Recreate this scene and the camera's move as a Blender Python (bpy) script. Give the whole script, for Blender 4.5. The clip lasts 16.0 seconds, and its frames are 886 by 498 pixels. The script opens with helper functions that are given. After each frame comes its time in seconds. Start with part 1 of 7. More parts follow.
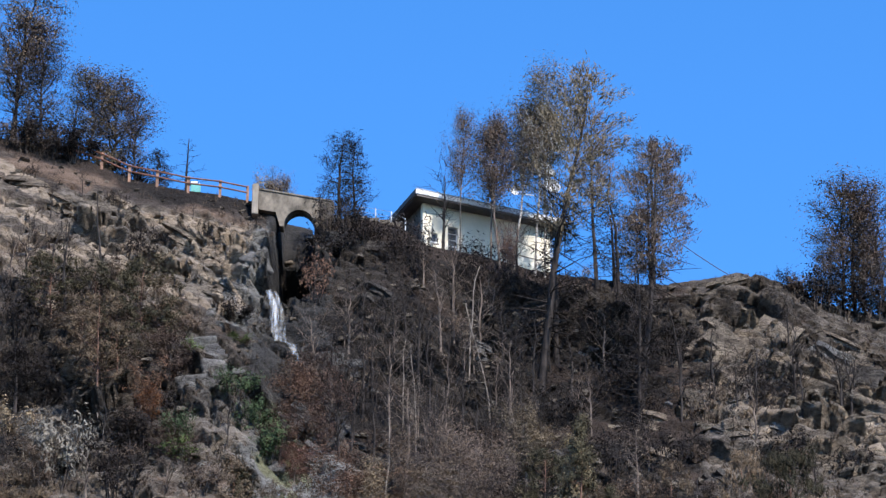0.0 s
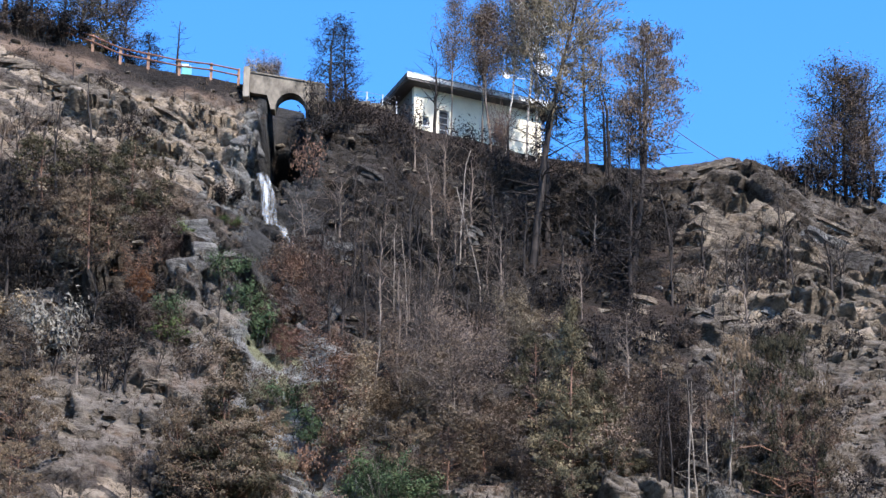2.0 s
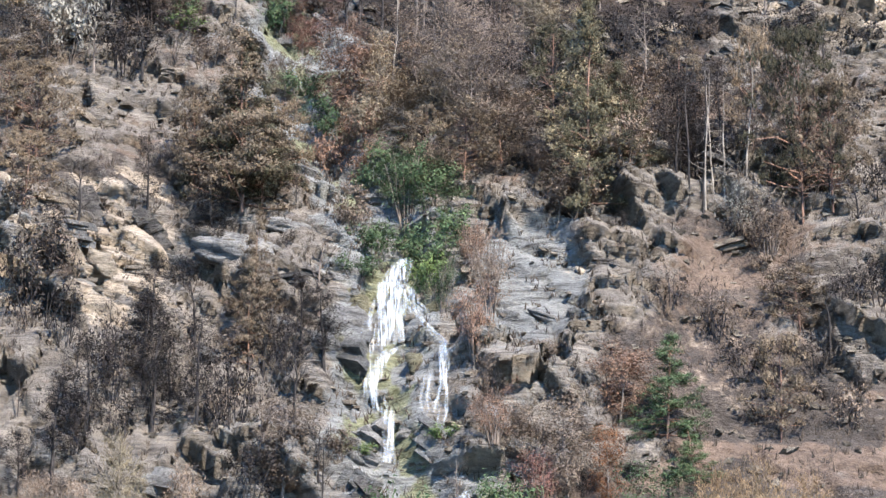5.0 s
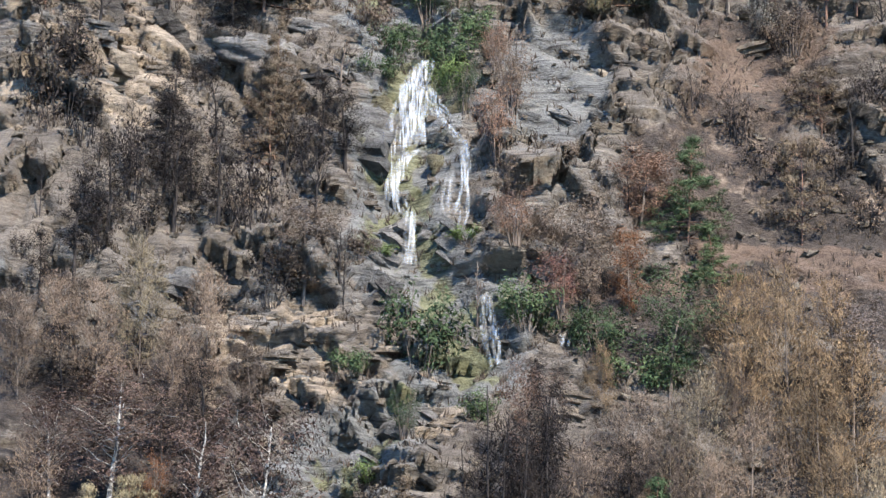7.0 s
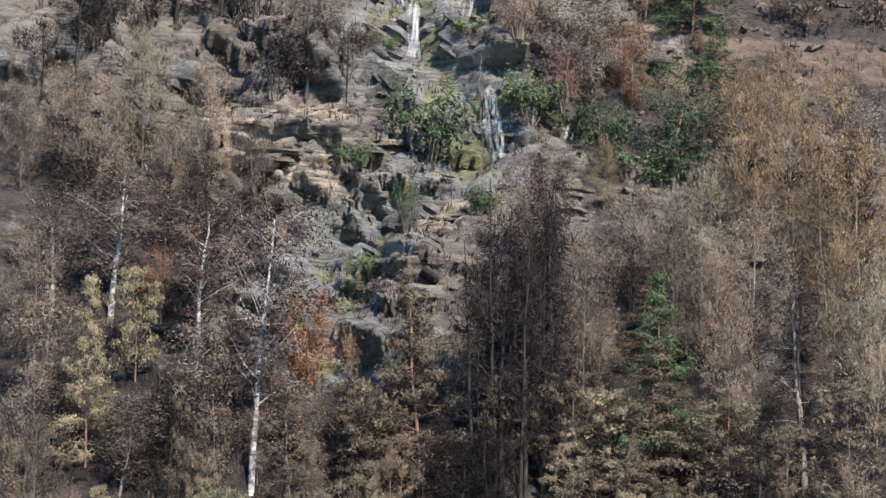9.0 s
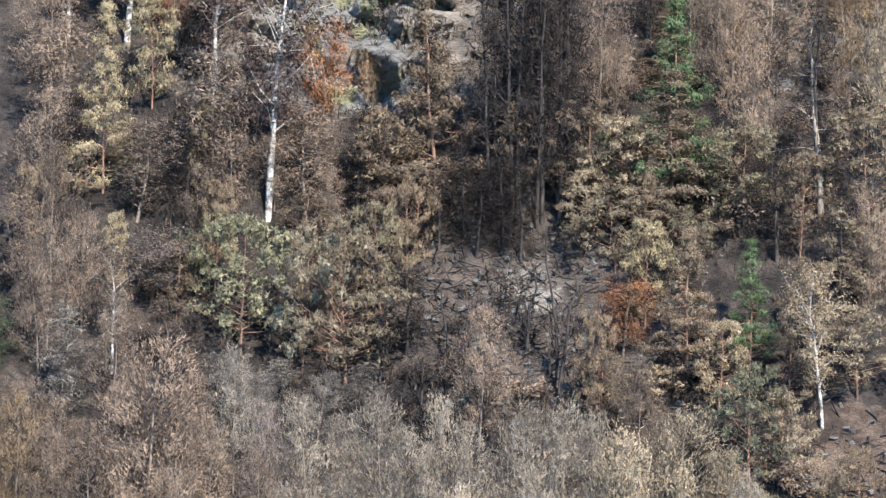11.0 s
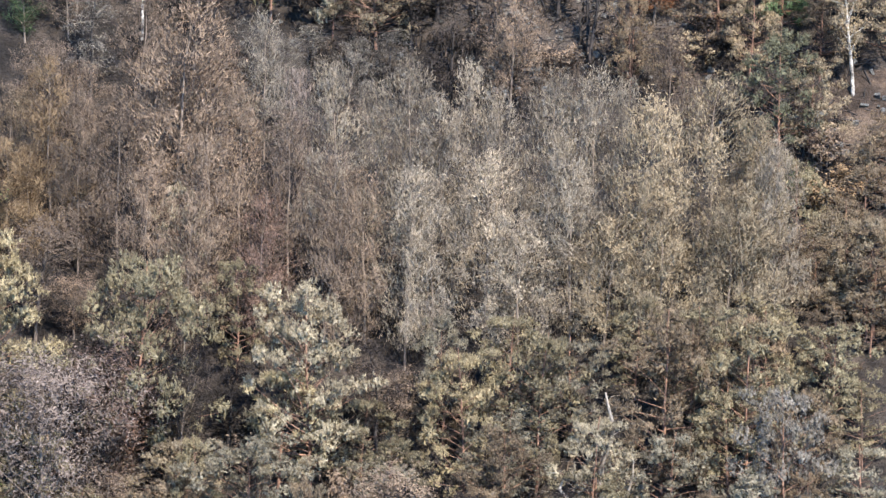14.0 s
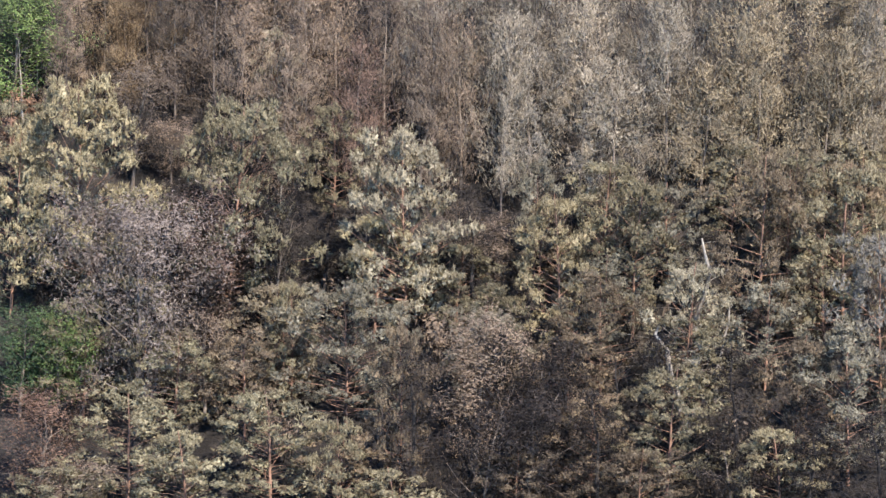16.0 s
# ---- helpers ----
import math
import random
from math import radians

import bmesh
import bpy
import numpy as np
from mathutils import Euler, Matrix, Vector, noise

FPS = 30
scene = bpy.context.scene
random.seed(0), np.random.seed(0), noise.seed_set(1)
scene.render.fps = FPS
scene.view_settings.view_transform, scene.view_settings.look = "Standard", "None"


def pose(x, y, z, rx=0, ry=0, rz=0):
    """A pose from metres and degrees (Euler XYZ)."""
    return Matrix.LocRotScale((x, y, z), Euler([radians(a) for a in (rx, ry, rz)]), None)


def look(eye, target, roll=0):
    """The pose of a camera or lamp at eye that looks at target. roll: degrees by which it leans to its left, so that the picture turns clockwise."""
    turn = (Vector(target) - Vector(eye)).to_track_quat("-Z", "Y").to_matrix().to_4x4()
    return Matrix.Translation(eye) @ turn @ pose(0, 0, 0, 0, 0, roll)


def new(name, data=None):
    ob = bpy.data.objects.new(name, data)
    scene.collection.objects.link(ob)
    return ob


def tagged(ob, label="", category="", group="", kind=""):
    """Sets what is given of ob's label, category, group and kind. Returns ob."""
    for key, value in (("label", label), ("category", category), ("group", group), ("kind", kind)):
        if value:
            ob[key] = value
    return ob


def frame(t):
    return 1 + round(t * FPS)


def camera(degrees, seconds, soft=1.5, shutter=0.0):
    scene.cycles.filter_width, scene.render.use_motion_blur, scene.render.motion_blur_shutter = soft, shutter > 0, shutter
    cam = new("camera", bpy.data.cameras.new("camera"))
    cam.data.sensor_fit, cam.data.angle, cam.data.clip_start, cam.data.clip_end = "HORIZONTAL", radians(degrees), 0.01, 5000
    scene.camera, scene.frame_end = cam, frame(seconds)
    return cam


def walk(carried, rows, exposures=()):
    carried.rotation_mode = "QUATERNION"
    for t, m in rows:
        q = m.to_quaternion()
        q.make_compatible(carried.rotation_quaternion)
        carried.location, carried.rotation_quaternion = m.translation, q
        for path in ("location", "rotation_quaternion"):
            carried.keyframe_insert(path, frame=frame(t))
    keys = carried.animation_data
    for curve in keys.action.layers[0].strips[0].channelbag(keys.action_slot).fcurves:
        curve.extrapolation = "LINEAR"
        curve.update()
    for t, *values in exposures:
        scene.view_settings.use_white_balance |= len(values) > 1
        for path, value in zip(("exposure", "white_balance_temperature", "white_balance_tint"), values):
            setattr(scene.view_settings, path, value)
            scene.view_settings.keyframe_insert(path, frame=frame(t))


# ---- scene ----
# ---- the camera: it stands still and tilts down the slope ----
cam = camera(15.5, 16.0, 1.45)
EYE = (0.0, 0.0, 1.6)
ROWS = [  # seconds, yaw, pitch, roll
    (0.0, 0.000, 28.000, -0.000),
    (0.5, -0.073, 27.631, 0.051),
    (1.0, -0.109, 27.142, 0.064),
    (1.5, -0.143, 26.606, 0.103),
    (2.0, -0.177, 25.952, 0.080),
    (2.5, -0.184, 25.175, 0.107),
    (3.0, -0.134, 24.301, 0.200),
    (3.5, -0.061, 23.348, 0.266),
    (4.0, -0.014, 22.373, 0.385),
    (4.2, -0.004, 22.001, 0.320),
    (6.3, 0.477, 18.061, 0.801),
    (6.5, 0.493, 17.701, 0.832),
    (7.0, 0.483, 17.011, 0.859),
    (7.5, 0.456, 16.423, 0.890),
    (8.0, 0.445, 15.648, 0.975),
    (8.5, 0.459, 14.594, 1.018),
    (9.0, 0.478, 13.374, 1.056),
    (9.2, 0.490, 12.893, 1.063),
    (11.3, 0.721, 7.850, 1.165),
    (11.5, 0.746, 7.386, 1.163),
    (12.0, 0.823, 6.346, 1.165),
    (12.5, 0.896, 5.399, 1.209),
    (13.0, 0.935, 4.453, 1.205),
    (13.5, 0.973, 3.545, 1.210),
    (14.0, 1.099, 2.684, 1.252),
    (14.5, 1.337, 1.827, 1.286),
    (15.0, 1.732, 1.121, 1.368),
    (15.5, 2.230, 0.568, 1.410),
    (16.0, 2.730, -0.080, 1.479),
]
EXPOSURES = [  # seconds, stops, kelvin, tint
    (0.0, 1.05, 6050, 14), (1.5, 1.2, 6050, 14), (2.5, 1.75, 6050, 16), (3.0, 1.97, 6080, 18), (3.5, 2.17, 6100, 16), (4.2, 2.2, 6150, 13), (6.3, 1.97, 6300, 11), (7.0, 1.78, 6350, 11),
    (9.0, 1.66, 6450, 10), (11.5, 2.36, 6350, 10), (12.5, 2.41, 6350, 10), (13.2, 2.36, 6370, 10), (14.0, 2.15, 6400, 11), (16.0, 1.95, 6400, 11),
]
walk(cam, [(t, pose(*EYE, 0, 0, yaw) @ pose(0, 0, 0, 90 + pitch) @ pose(0, 0, 0, 0, 0, roll)) for t, yaw, pitch, roll in ROWS], EXPOSURES)

# ---- sky and sun: clear autumn day, sun high behind the camera's right shoulder ----
SUN_HIGH, SUN_SIDE = radians(45), radians(28)
sun_way = Vector((math.sin(SUN_SIDE) * math.cos(SUN_HIGH), -math.cos(SUN_SIDE) * math.cos(SUN_HIGH), math.sin(SUN_HIGH)))
world = bpy.data.worlds.new("sky")
scene.world = world
world.use_nodes = True
sky = world.node_tree.nodes.new("ShaderNodeTexSky")
sky.sky_type, sky.sun_disc = "NISHITA", False
sky.sun_elevation, sky.sun_rotation = SUN_HIGH, math.atan2(sun_way.x, sun_way.y)
sky.altitude, sky.air_density, sky.dust_density, sky.ozone_density = 800, 1.0, 0.0, 4.0
deep = world.node_tree.nodes.new("ShaderNodeHueSaturation")
deep.inputs["Saturation"].default_value, deep.inputs["Value"].default_value = 1.24, 1.2
world.node_tree.links.new(sky.outputs[0], deep.inputs["Color"])
world.node_tree.links.new(deep.outputs[0], world.node_tree.nodes["Background"].inputs[0])
world.node_tree.nodes["Background"].inputs[1].default_value = 0.125
sun = new("sun", bpy.data.lights.new("sun", "SUN"))
sun.data.energy, sun.data.angle, sun.data.color = 4.9, radians(0.53), (1.0, 0.92, 0.8)
sun.matrix_world = look(sun_way * 400, (0, 0, 0))

# ---- the lie of the land ----
# One slope, facing the camera across a small valley. A place on it is (x, s): metres along it and nominal height.
SLOPE_S = np.array([-14.0, -10.0, -2.0, 9.0, 22.0, 36.0, 47.0, 58.0, 66.0, 77.0, 90.0, 98.5])
SLOPE_Y = np.array([88.0, 97.0, 108.0, 118.0, 128.5, 140.0, 148.0, 153.0, 158.0, 167.0, 176.0, 182.0])
CREST_X = np.array([-60, -28.6, -26.3, -23.0, -20.1, -16.4, -12.4, -8.1, -5.2, -3.0, -0.9, 2.7, 6.3, 11.2, 14.1, 16.2, 18.4, 20.2, 21.9, 23.6, 27.8, 60])
CREST_Z = np.array([116, 106.5, 105.6, 104.8, 103.5, 102.7, 102.0, 100.7, 100.5, 100.0, 98.4, 97.6, 96.5, 95.8, 95.7, 96.1, 96.4, 96.2, 95.5, 94.4, 93.7, 86])
STREAM_S = np.array([28, 32, 35, 40.4, 44.1, 45.9, 50.2, 52.3, 55.1, 58.4, 61.8, 66.7, 72.4, 80.0, 83.8, 85.6, 87.6, 89.2, 98.5])
STREAM_X = np.array([-5.8, -5.8, -5.2, 1.1, -1.3, -3.1, -3.5, -3.0, -3.1, -2.5, -3.7, -6.9, -8.2, -8.9, -8.3, -9.5, -10.0, -10.3, -9.3])
GORGE_X, TOP = -9.35, 98.5


def lattice(ix, iy, seed):
    h = (ix.astype(np.int64) * 374761393 + iy.astype(np.int64) * 668265263 + seed * 1274126177) & 0xFFFFFFFF
    h = ((h ^ (h >> 13)) * 1274126177) & 0xFFFFFFFF
    return ((h ^ (h >> 16)) & 0xFFFF) / 65535.0


def vnoise(x, y, seed=0):
    """Smooth noise from 0 to 1."""
    x, y = np.asarray(x, float), np.asarray(y, float)
    ix, iy = np.floor(x), np.floor(y)
    fx, fy = x - ix, y - iy
    fx, fy = fx * fx * (3 - 2 * fx), fy * fy * (3 - 2 * fy)
    a, b = lattice(ix, iy, seed), lattice(ix + 1, iy, seed)
    c, d = lattice(ix, iy + 1, seed), lattice(ix + 1, iy + 1, seed)
    return (a + (b - a) * fx) * (1 - fy) + (c + (d - c) * fx) * fy


def fbm(x, y, seed=0, octaves=4):
    total, weight = 0.0, 0.0
    for k in range(octaves):
        total = total + vnoise(x * 2 ** k + 17.3 * k, y * 2 ** k - 9.1 * k, seed + k) * 0.5 ** k
        weight += 0.5 ** k
    return total / weight


def facets(x, y, seed=0, slant=1.6):
    """Broken rock: a tilted plane of its own for each cell, and the crack round it."""
    ix, iy = np.floor(x), np.floor(y)
    near, second, height = np.full(x.shape, 9.0), np.full(x.shape, 9.0), np.zeros(x.shape)
    for dx in (-1, 0, 1):
        for dy in (-1, 0, 1):
            cx, cy = ix + dx, iy + dy
            px, py = x - cx - lattice(cx, cy, seed), y - cy - lattice(cx, cy, seed + 7)
            d = np.maximum(np.abs(px + 0.3 * py), np.abs(py)) + 0.35 * np.hypot(px, py)
            plane = lattice(cx, cy, seed + 13) + slant * ((lattice(cx, cy, seed + 17) - 0.5) * px + (lattice(cx, cy, seed + 19) - 0.65) * py)
            closer = d < near
            second = np.where(closer, near, np.minimum(second, d))
            height = np.where(closer, plane, height)
            near = np.minimum(near, d)
    return height, second - near


def ramp(a, b, v):
    t = np.clip((v - a) / (b - a), 0, 1)
    return t * t * (3 - 2 * t)


def stream_x(s):
    """The line of the stream down the slope."""
    return np.interp(s, STREAM_S, STREAM_X)


def slab_face(x, s):
    """1 on the smooth grey rock face beside the stream."""
    return ramp(1.25, 0.75, np.hypot((x - 4.0) / 2.9, (s - 56.0) / 4.2) + 0.35 * (fbm(x / 1.5, s / 1.5, 131, 3) - 0.5))


def swept(x, s):
    """1 on the bare washed-out soil right of that face."""
    return ramp(6.2, 8.2, x) * ramp(19, 15, x) * ramp(46, 50, s) * ramp(63, 60, s)


def rockiness(x, s):
    """0 on soil, 1 on bare rock."""
    n = fbm(x / 9 + 3.1, s / 7 + 1.7, 40, 3)
    left = ramp(-3, -8, x) * ramp(60, 66, s)
    right = ramp(11, 16, x) * ramp(43, 53, s)
    cliff = ramp(40, 46, s) * ramp(68, 62, s) * (1 - 0.4 * ramp(8, 13, x))
    low = ramp(6.0, 3.2, np.abs(x + 6.2)) * ramp(27, 31, s) * ramp(46, 43, s)
    want = np.maximum.reduce([0.75 * left, 0.8 * right, 0.85 * cliff, low * 1.1, 0.2 + 0.3 * ramp(38, 44, s)])
    want = want - 0.5 * swept(x, s)
    return np.clip(ramp(0.62, 0.38, n) * 0.6 + want - 0.3, 0, 1) * ramp(25, 29, s) * (1 - 0.75 * ramp(93, 98, s + 2 * (n - 0.5)) * ramp(12, 8, x))


def relief(x, s):
    """How far the ground stands out of the plain slope, towards the valley."""
    fall = ramp(4.5, 2.2, np.abs(x + 2.9)) * ramp(41, 44, s) * ramp(61, 59, s)
    rock = rockiness(x, s) * (1 - 0.75 * fall) * (1 - 0.72 * slab_face(x, s))
    out = 3.2 * (fbm(x / 16, s / 16, 1, 3) - 0.5) + 1.1 * (fbm(x / 3.6, s / 3.6, 5, 4) - 0.5)
    wx, ws = x + 1.4 * fbm(x / 3, s / 3, 21, 3), s + 1.4 * fbm(x / 3, s / 3, 27, 3)
    tilt = 0.15 + 0.6 * vnoise(x / 14 + 5, s / 14, 25)
    dip = ws + tilt * wx
    upper = ramp(66, 72, s)
    massive = 1 - 0.75 * ramp(43, 47, s) * ramp(69, 65, s)  # the cliff breaks in larger blocks
    for period, deep, seed in ((2.6, 0.8 * (0.1 + 0.9 * massive), 31), (0.8, (0.22 + 0.3 * upper) * massive, 33)):
        k = dip / period + 1.5 * fbm(x / 7, s / 7, seed, 2)
        step = k - np.floor(k)
        saw = np.where(step < 0.86, step / 0.86, (1 - step) / 0.14)
        out = out - rock * deep * saw * (0.25 + 1.2 * vnoise(x / 1.7, np.floor(k) * 3.7, seed + 3))
    height, rim = facets((wx - 0.5 * ws) / 2.3, dip / 1.5, 51)
    out = out + rock * (1.4 * height - 0.55 * ramp(0.16, 0.0, rim))
    height, rim = facets((wx + 0.3 * ws) / 3.6, dip / 3.0, 81)
    out = out + rock * (1 - massive) * (2.2 * height - 0.8 * ramp(0.1, 0.0, rim))
    height, rim = facets((wx - 0.5 * ws) / 0.95, dip / 0.5, 71)
    out = out + (0.07 + rock) * ((0.26 + 0.3 * upper) * height - (0.1 + 0.16 * upper) * ramp(0.14, 0.0, rim)) * ramp(24, 30, s) * massive
    out = out + 0.22 * (fbm(x / 0.9, s / 0.9, 61, 3) - 0.5) * (1.2 - 0.6 * rock)
    out = out + 0.35 * (fbm(x / 0.7 + 2, s / 0.35, 64, 3) - 0.5) * ramp(26, 22, s) * ramp(8, 12, s)
    out = out + 0.75 * (fbm((x + 0.5 * s) / 0.7, s / 3.5, 67, 3) - 0.5) * swept(x, s)  # rills in the soil
    bed = np.abs(x - stream_x(s))
    out = out - 1.3 * ramp(2.6, 0.4, bed) * ramp(24, 30, s) * ramp(93, 86, s)
    out = out * (1 - 0.7 * ramp(95, 98.5, s))
    # the notch under the bridge, and the gorge below it
    notch = ramp(1.5 - 0.3 * ramp(93.5, 95, s), 0.75 + 0.15 * ramp(93.5, 95, s), np.abs(x - GORGE_X - 0.02 * (s - 95)))
    out = out - notch * (5.0 * ramp(89.8, 90.6, s) + 9.0 * ramp(91.0, 91.8, s) * ramp(96.7, 95.9, s))
    # the hollow in the outcrop below the crest
    hollow = ramp(1.0, 0.25, np.hypot((x - 19.4) / 1.5, (s - 93.3) / 1.7 - 0.25 * np.abs(x - 19.4)))
    out = out - 2.2 * hollow
    shade = ramp(1.0, 0.3, np.hypot((x - 12.5) / 1.5, (s - 65.7) / 3.6))
    return out - 3.4 * shade


def crest(x):
    return np.interp(x, CREST_X, CREST_Z)


def place(x, s):
    """The point of the ground at (x, s), as arrays of y and z."""
    x, s = np.asarray(x, float), np.asarray(s, float)
    lift = (crest(x) - TOP) * ramp(62, TOP, s)
    dip = -2.3 * ramp(1.35, 0.8, np.abs(x - GORGE_X)) * ramp(96.5, TOP, s)
    y, z = np.interp(s, SLOPE_S, SLOPE_Y), s + lift - dip
    fade = ramp(-14, -6, s) * ramp(75, 40, np.abs(x))
    push = relief(x, s) * fade
    return y - push * 0.92, z + push * 0.18


def ground(x, s):
    y, z = place(np.array([x]), np.array([s]))
    return Vector((x, y[0], z[0]))


# ---- materials ----
def material(name, roughness=0.9, specular=0.2):
    m = bpy.data.materials.new(name)
    m.use_nodes = True
    shader = m.node_tree.nodes["Principled BSDF"]
    shader.inputs["Roughness"].default_value = roughness
    shader.inputs["Specular IOR Level"].default_value = specular
    return m, m.node_tree, shader


def noise_node(tree, scale, detail=4.0, stretch=(1, 1, 1), rough=0.6):
    coords, mapping, n = (tree.nodes.new("ShaderNode" + k) for k in ("NewGeometry", "Mapping", "TexNoise"))
    mapping.inputs["Scale"].default_value = stretch
    n.inputs["Scale"].default_value, n.inputs["Detail"].default_value, n.inputs["Roughness"].default_value = scale, detail, rough
    tree.links.new(coords.outputs["Position"], mapping.inputs[0])
    tree.links.new(mapping.outputs[0], n.inputs["Vector"])
    return n.outputs["Fac"]


def colour_ramp(tree, fac, stops):
    r = tree.nodes.new("ShaderNodeValToRGB")
    while len(r.color_ramp.elements) < len(stops):
        r.color_ramp.elements.new(0.5)
    for e, (at, c) in zip(r.color_ramp.elements, stops):
        e.position, e.color = at, (*c, 1)
    tree.links.new(fac, r.inputs[0])
    return r.outputs[0]


def blend(tree, fac, a, b, kind="MIX"):
    m = tree.nodes.new("ShaderNodeMix")
    m.data_type, m.blend_type = "RGBA", kind
    for socket, value in ((m.inputs[0], fac), (m.inputs[6], a), (m.inputs[7], b)):
        if isinstance(value, (int, float)):
            socket.default_value = value
        elif isinstance(value, tuple):
            socket.default_value = (*value, 1)
        else:
            tree.links.new(value, socket)
    return m.outputs[2]


def bump(tree, shader, height, strength, distance):
    b = tree.nodes.new("ShaderNodeBump")
    b.inputs["Strength"].default_value, b.inputs["Distance"].default_value = strength, distance
    tree.links.new(height, b.inputs["Height"])
    tree.links.new(b.outputs[0], shader.inputs["Normal"])


def tones(tree, grain, scale, dark, mid, light):
    broad = noise_node(tree, scale, 5, (1, 1, 1.6))
    base = colour_ramp(tree, broad, [(0.32, dark), (0.5, mid), (0.68, light)])
    return blend(tree, 0.5, base, colour_ramp(tree, grain, [(0.3, dark), (0.72, light)]))


def spread_mask(tree, attribute, edge, sharp=5.0):
    """A ragged mask from one of the ground's own fields."""
    field, add, mul = tree.nodes.new("ShaderNodeAttribute"), tree.nodes.new("ShaderNodeMath"), tree.nodes.new("ShaderNodeMath")
    field.attribute_name = attribute
    add.operation = "ADD"
    tree.links.new(field.outputs["Fac"], add.inputs[0])
    tree.links.new(edge, add.inputs[1])
    mul.operation, mul.use_clamp = "MULTIPLY_ADD", True
    tree.links.new(add.outputs[0], mul.inputs[0])
    mul.inputs[1].default_value, mul.inputs[2].default_value = sharp, 0.5 - sharp
    return mul.outputs[0]


def strata(tree, scale, turn, thin=4.0):
    """Wavy beds that dip to one side, as a value from 0 to 1."""
    coords, mapping, n = (tree.nodes.new("ShaderNode" + k) for k in ("NewGeometry", "Mapping", "TexNoise"))
    mapping.inputs["Scale"].default_value, mapping.inputs["Rotation"].default_value = (0.4, 0.4, thin), (0, radians(turn), 0)
    n.inputs["Scale"].default_value, n.inputs["Detail"].default_value, n.inputs["Roughness"].default_value = scale, 6, 0.6
    n.inputs["Distortion"].default_value = 0.5
    tree.links.new(coords.outputs["Position"], mapping.inputs[0])
    tree.links.new(mapping.outputs[0], n.inputs["Vector"])
    return n.outputs["Fac"]


def cracks(tree, scale, turn):
    """Joints between slabs, as a height from 0 in the crack to 1."""
    coords, mapping, cell, curve = (tree.nodes.new("ShaderNode" + k) for k in ("NewGeometry", "Mapping", "TexVoronoi", "MapRange"))
    mapping.inputs["Scale"].default_value, mapping.inputs["Rotation"].default_value = (1, 0.7, 2.3), (0, radians(turn), 0)
    cell.feature = "DISTANCE_TO_EDGE"
    cell.inputs["Scale"].default_value = scale
    warp = tree.nodes.new("ShaderNodeVectorMath")
    warp.operation = "MULTIPLY_ADD"
    n = tree.nodes.new("ShaderNodeTexNoise")
    n.inputs["Scale"].default_value, n.inputs["Detail"].default_value = 1.2, 4
    tree.links.new(coords.outputs["Position"], n.inputs["Vector"])
    tree.links.new(n.outputs["Color"], warp.inputs[0])
    warp.inputs[1].default_value = (0.9, 0.9, 0.9)
    tree.links.new(coords.outputs["Position"], warp.inputs[2])
    tree.links.new(warp.outputs[0], mapping.inputs[0])
    tree.links.new(mapping.outputs[0], cell.inputs["Vector"])
    tree.links.new(cell.outputs["Distance"], curve.inputs["Value"])
    curve.inputs["From Max"].default_value = 0.035
    return curve.outputs["Result"]


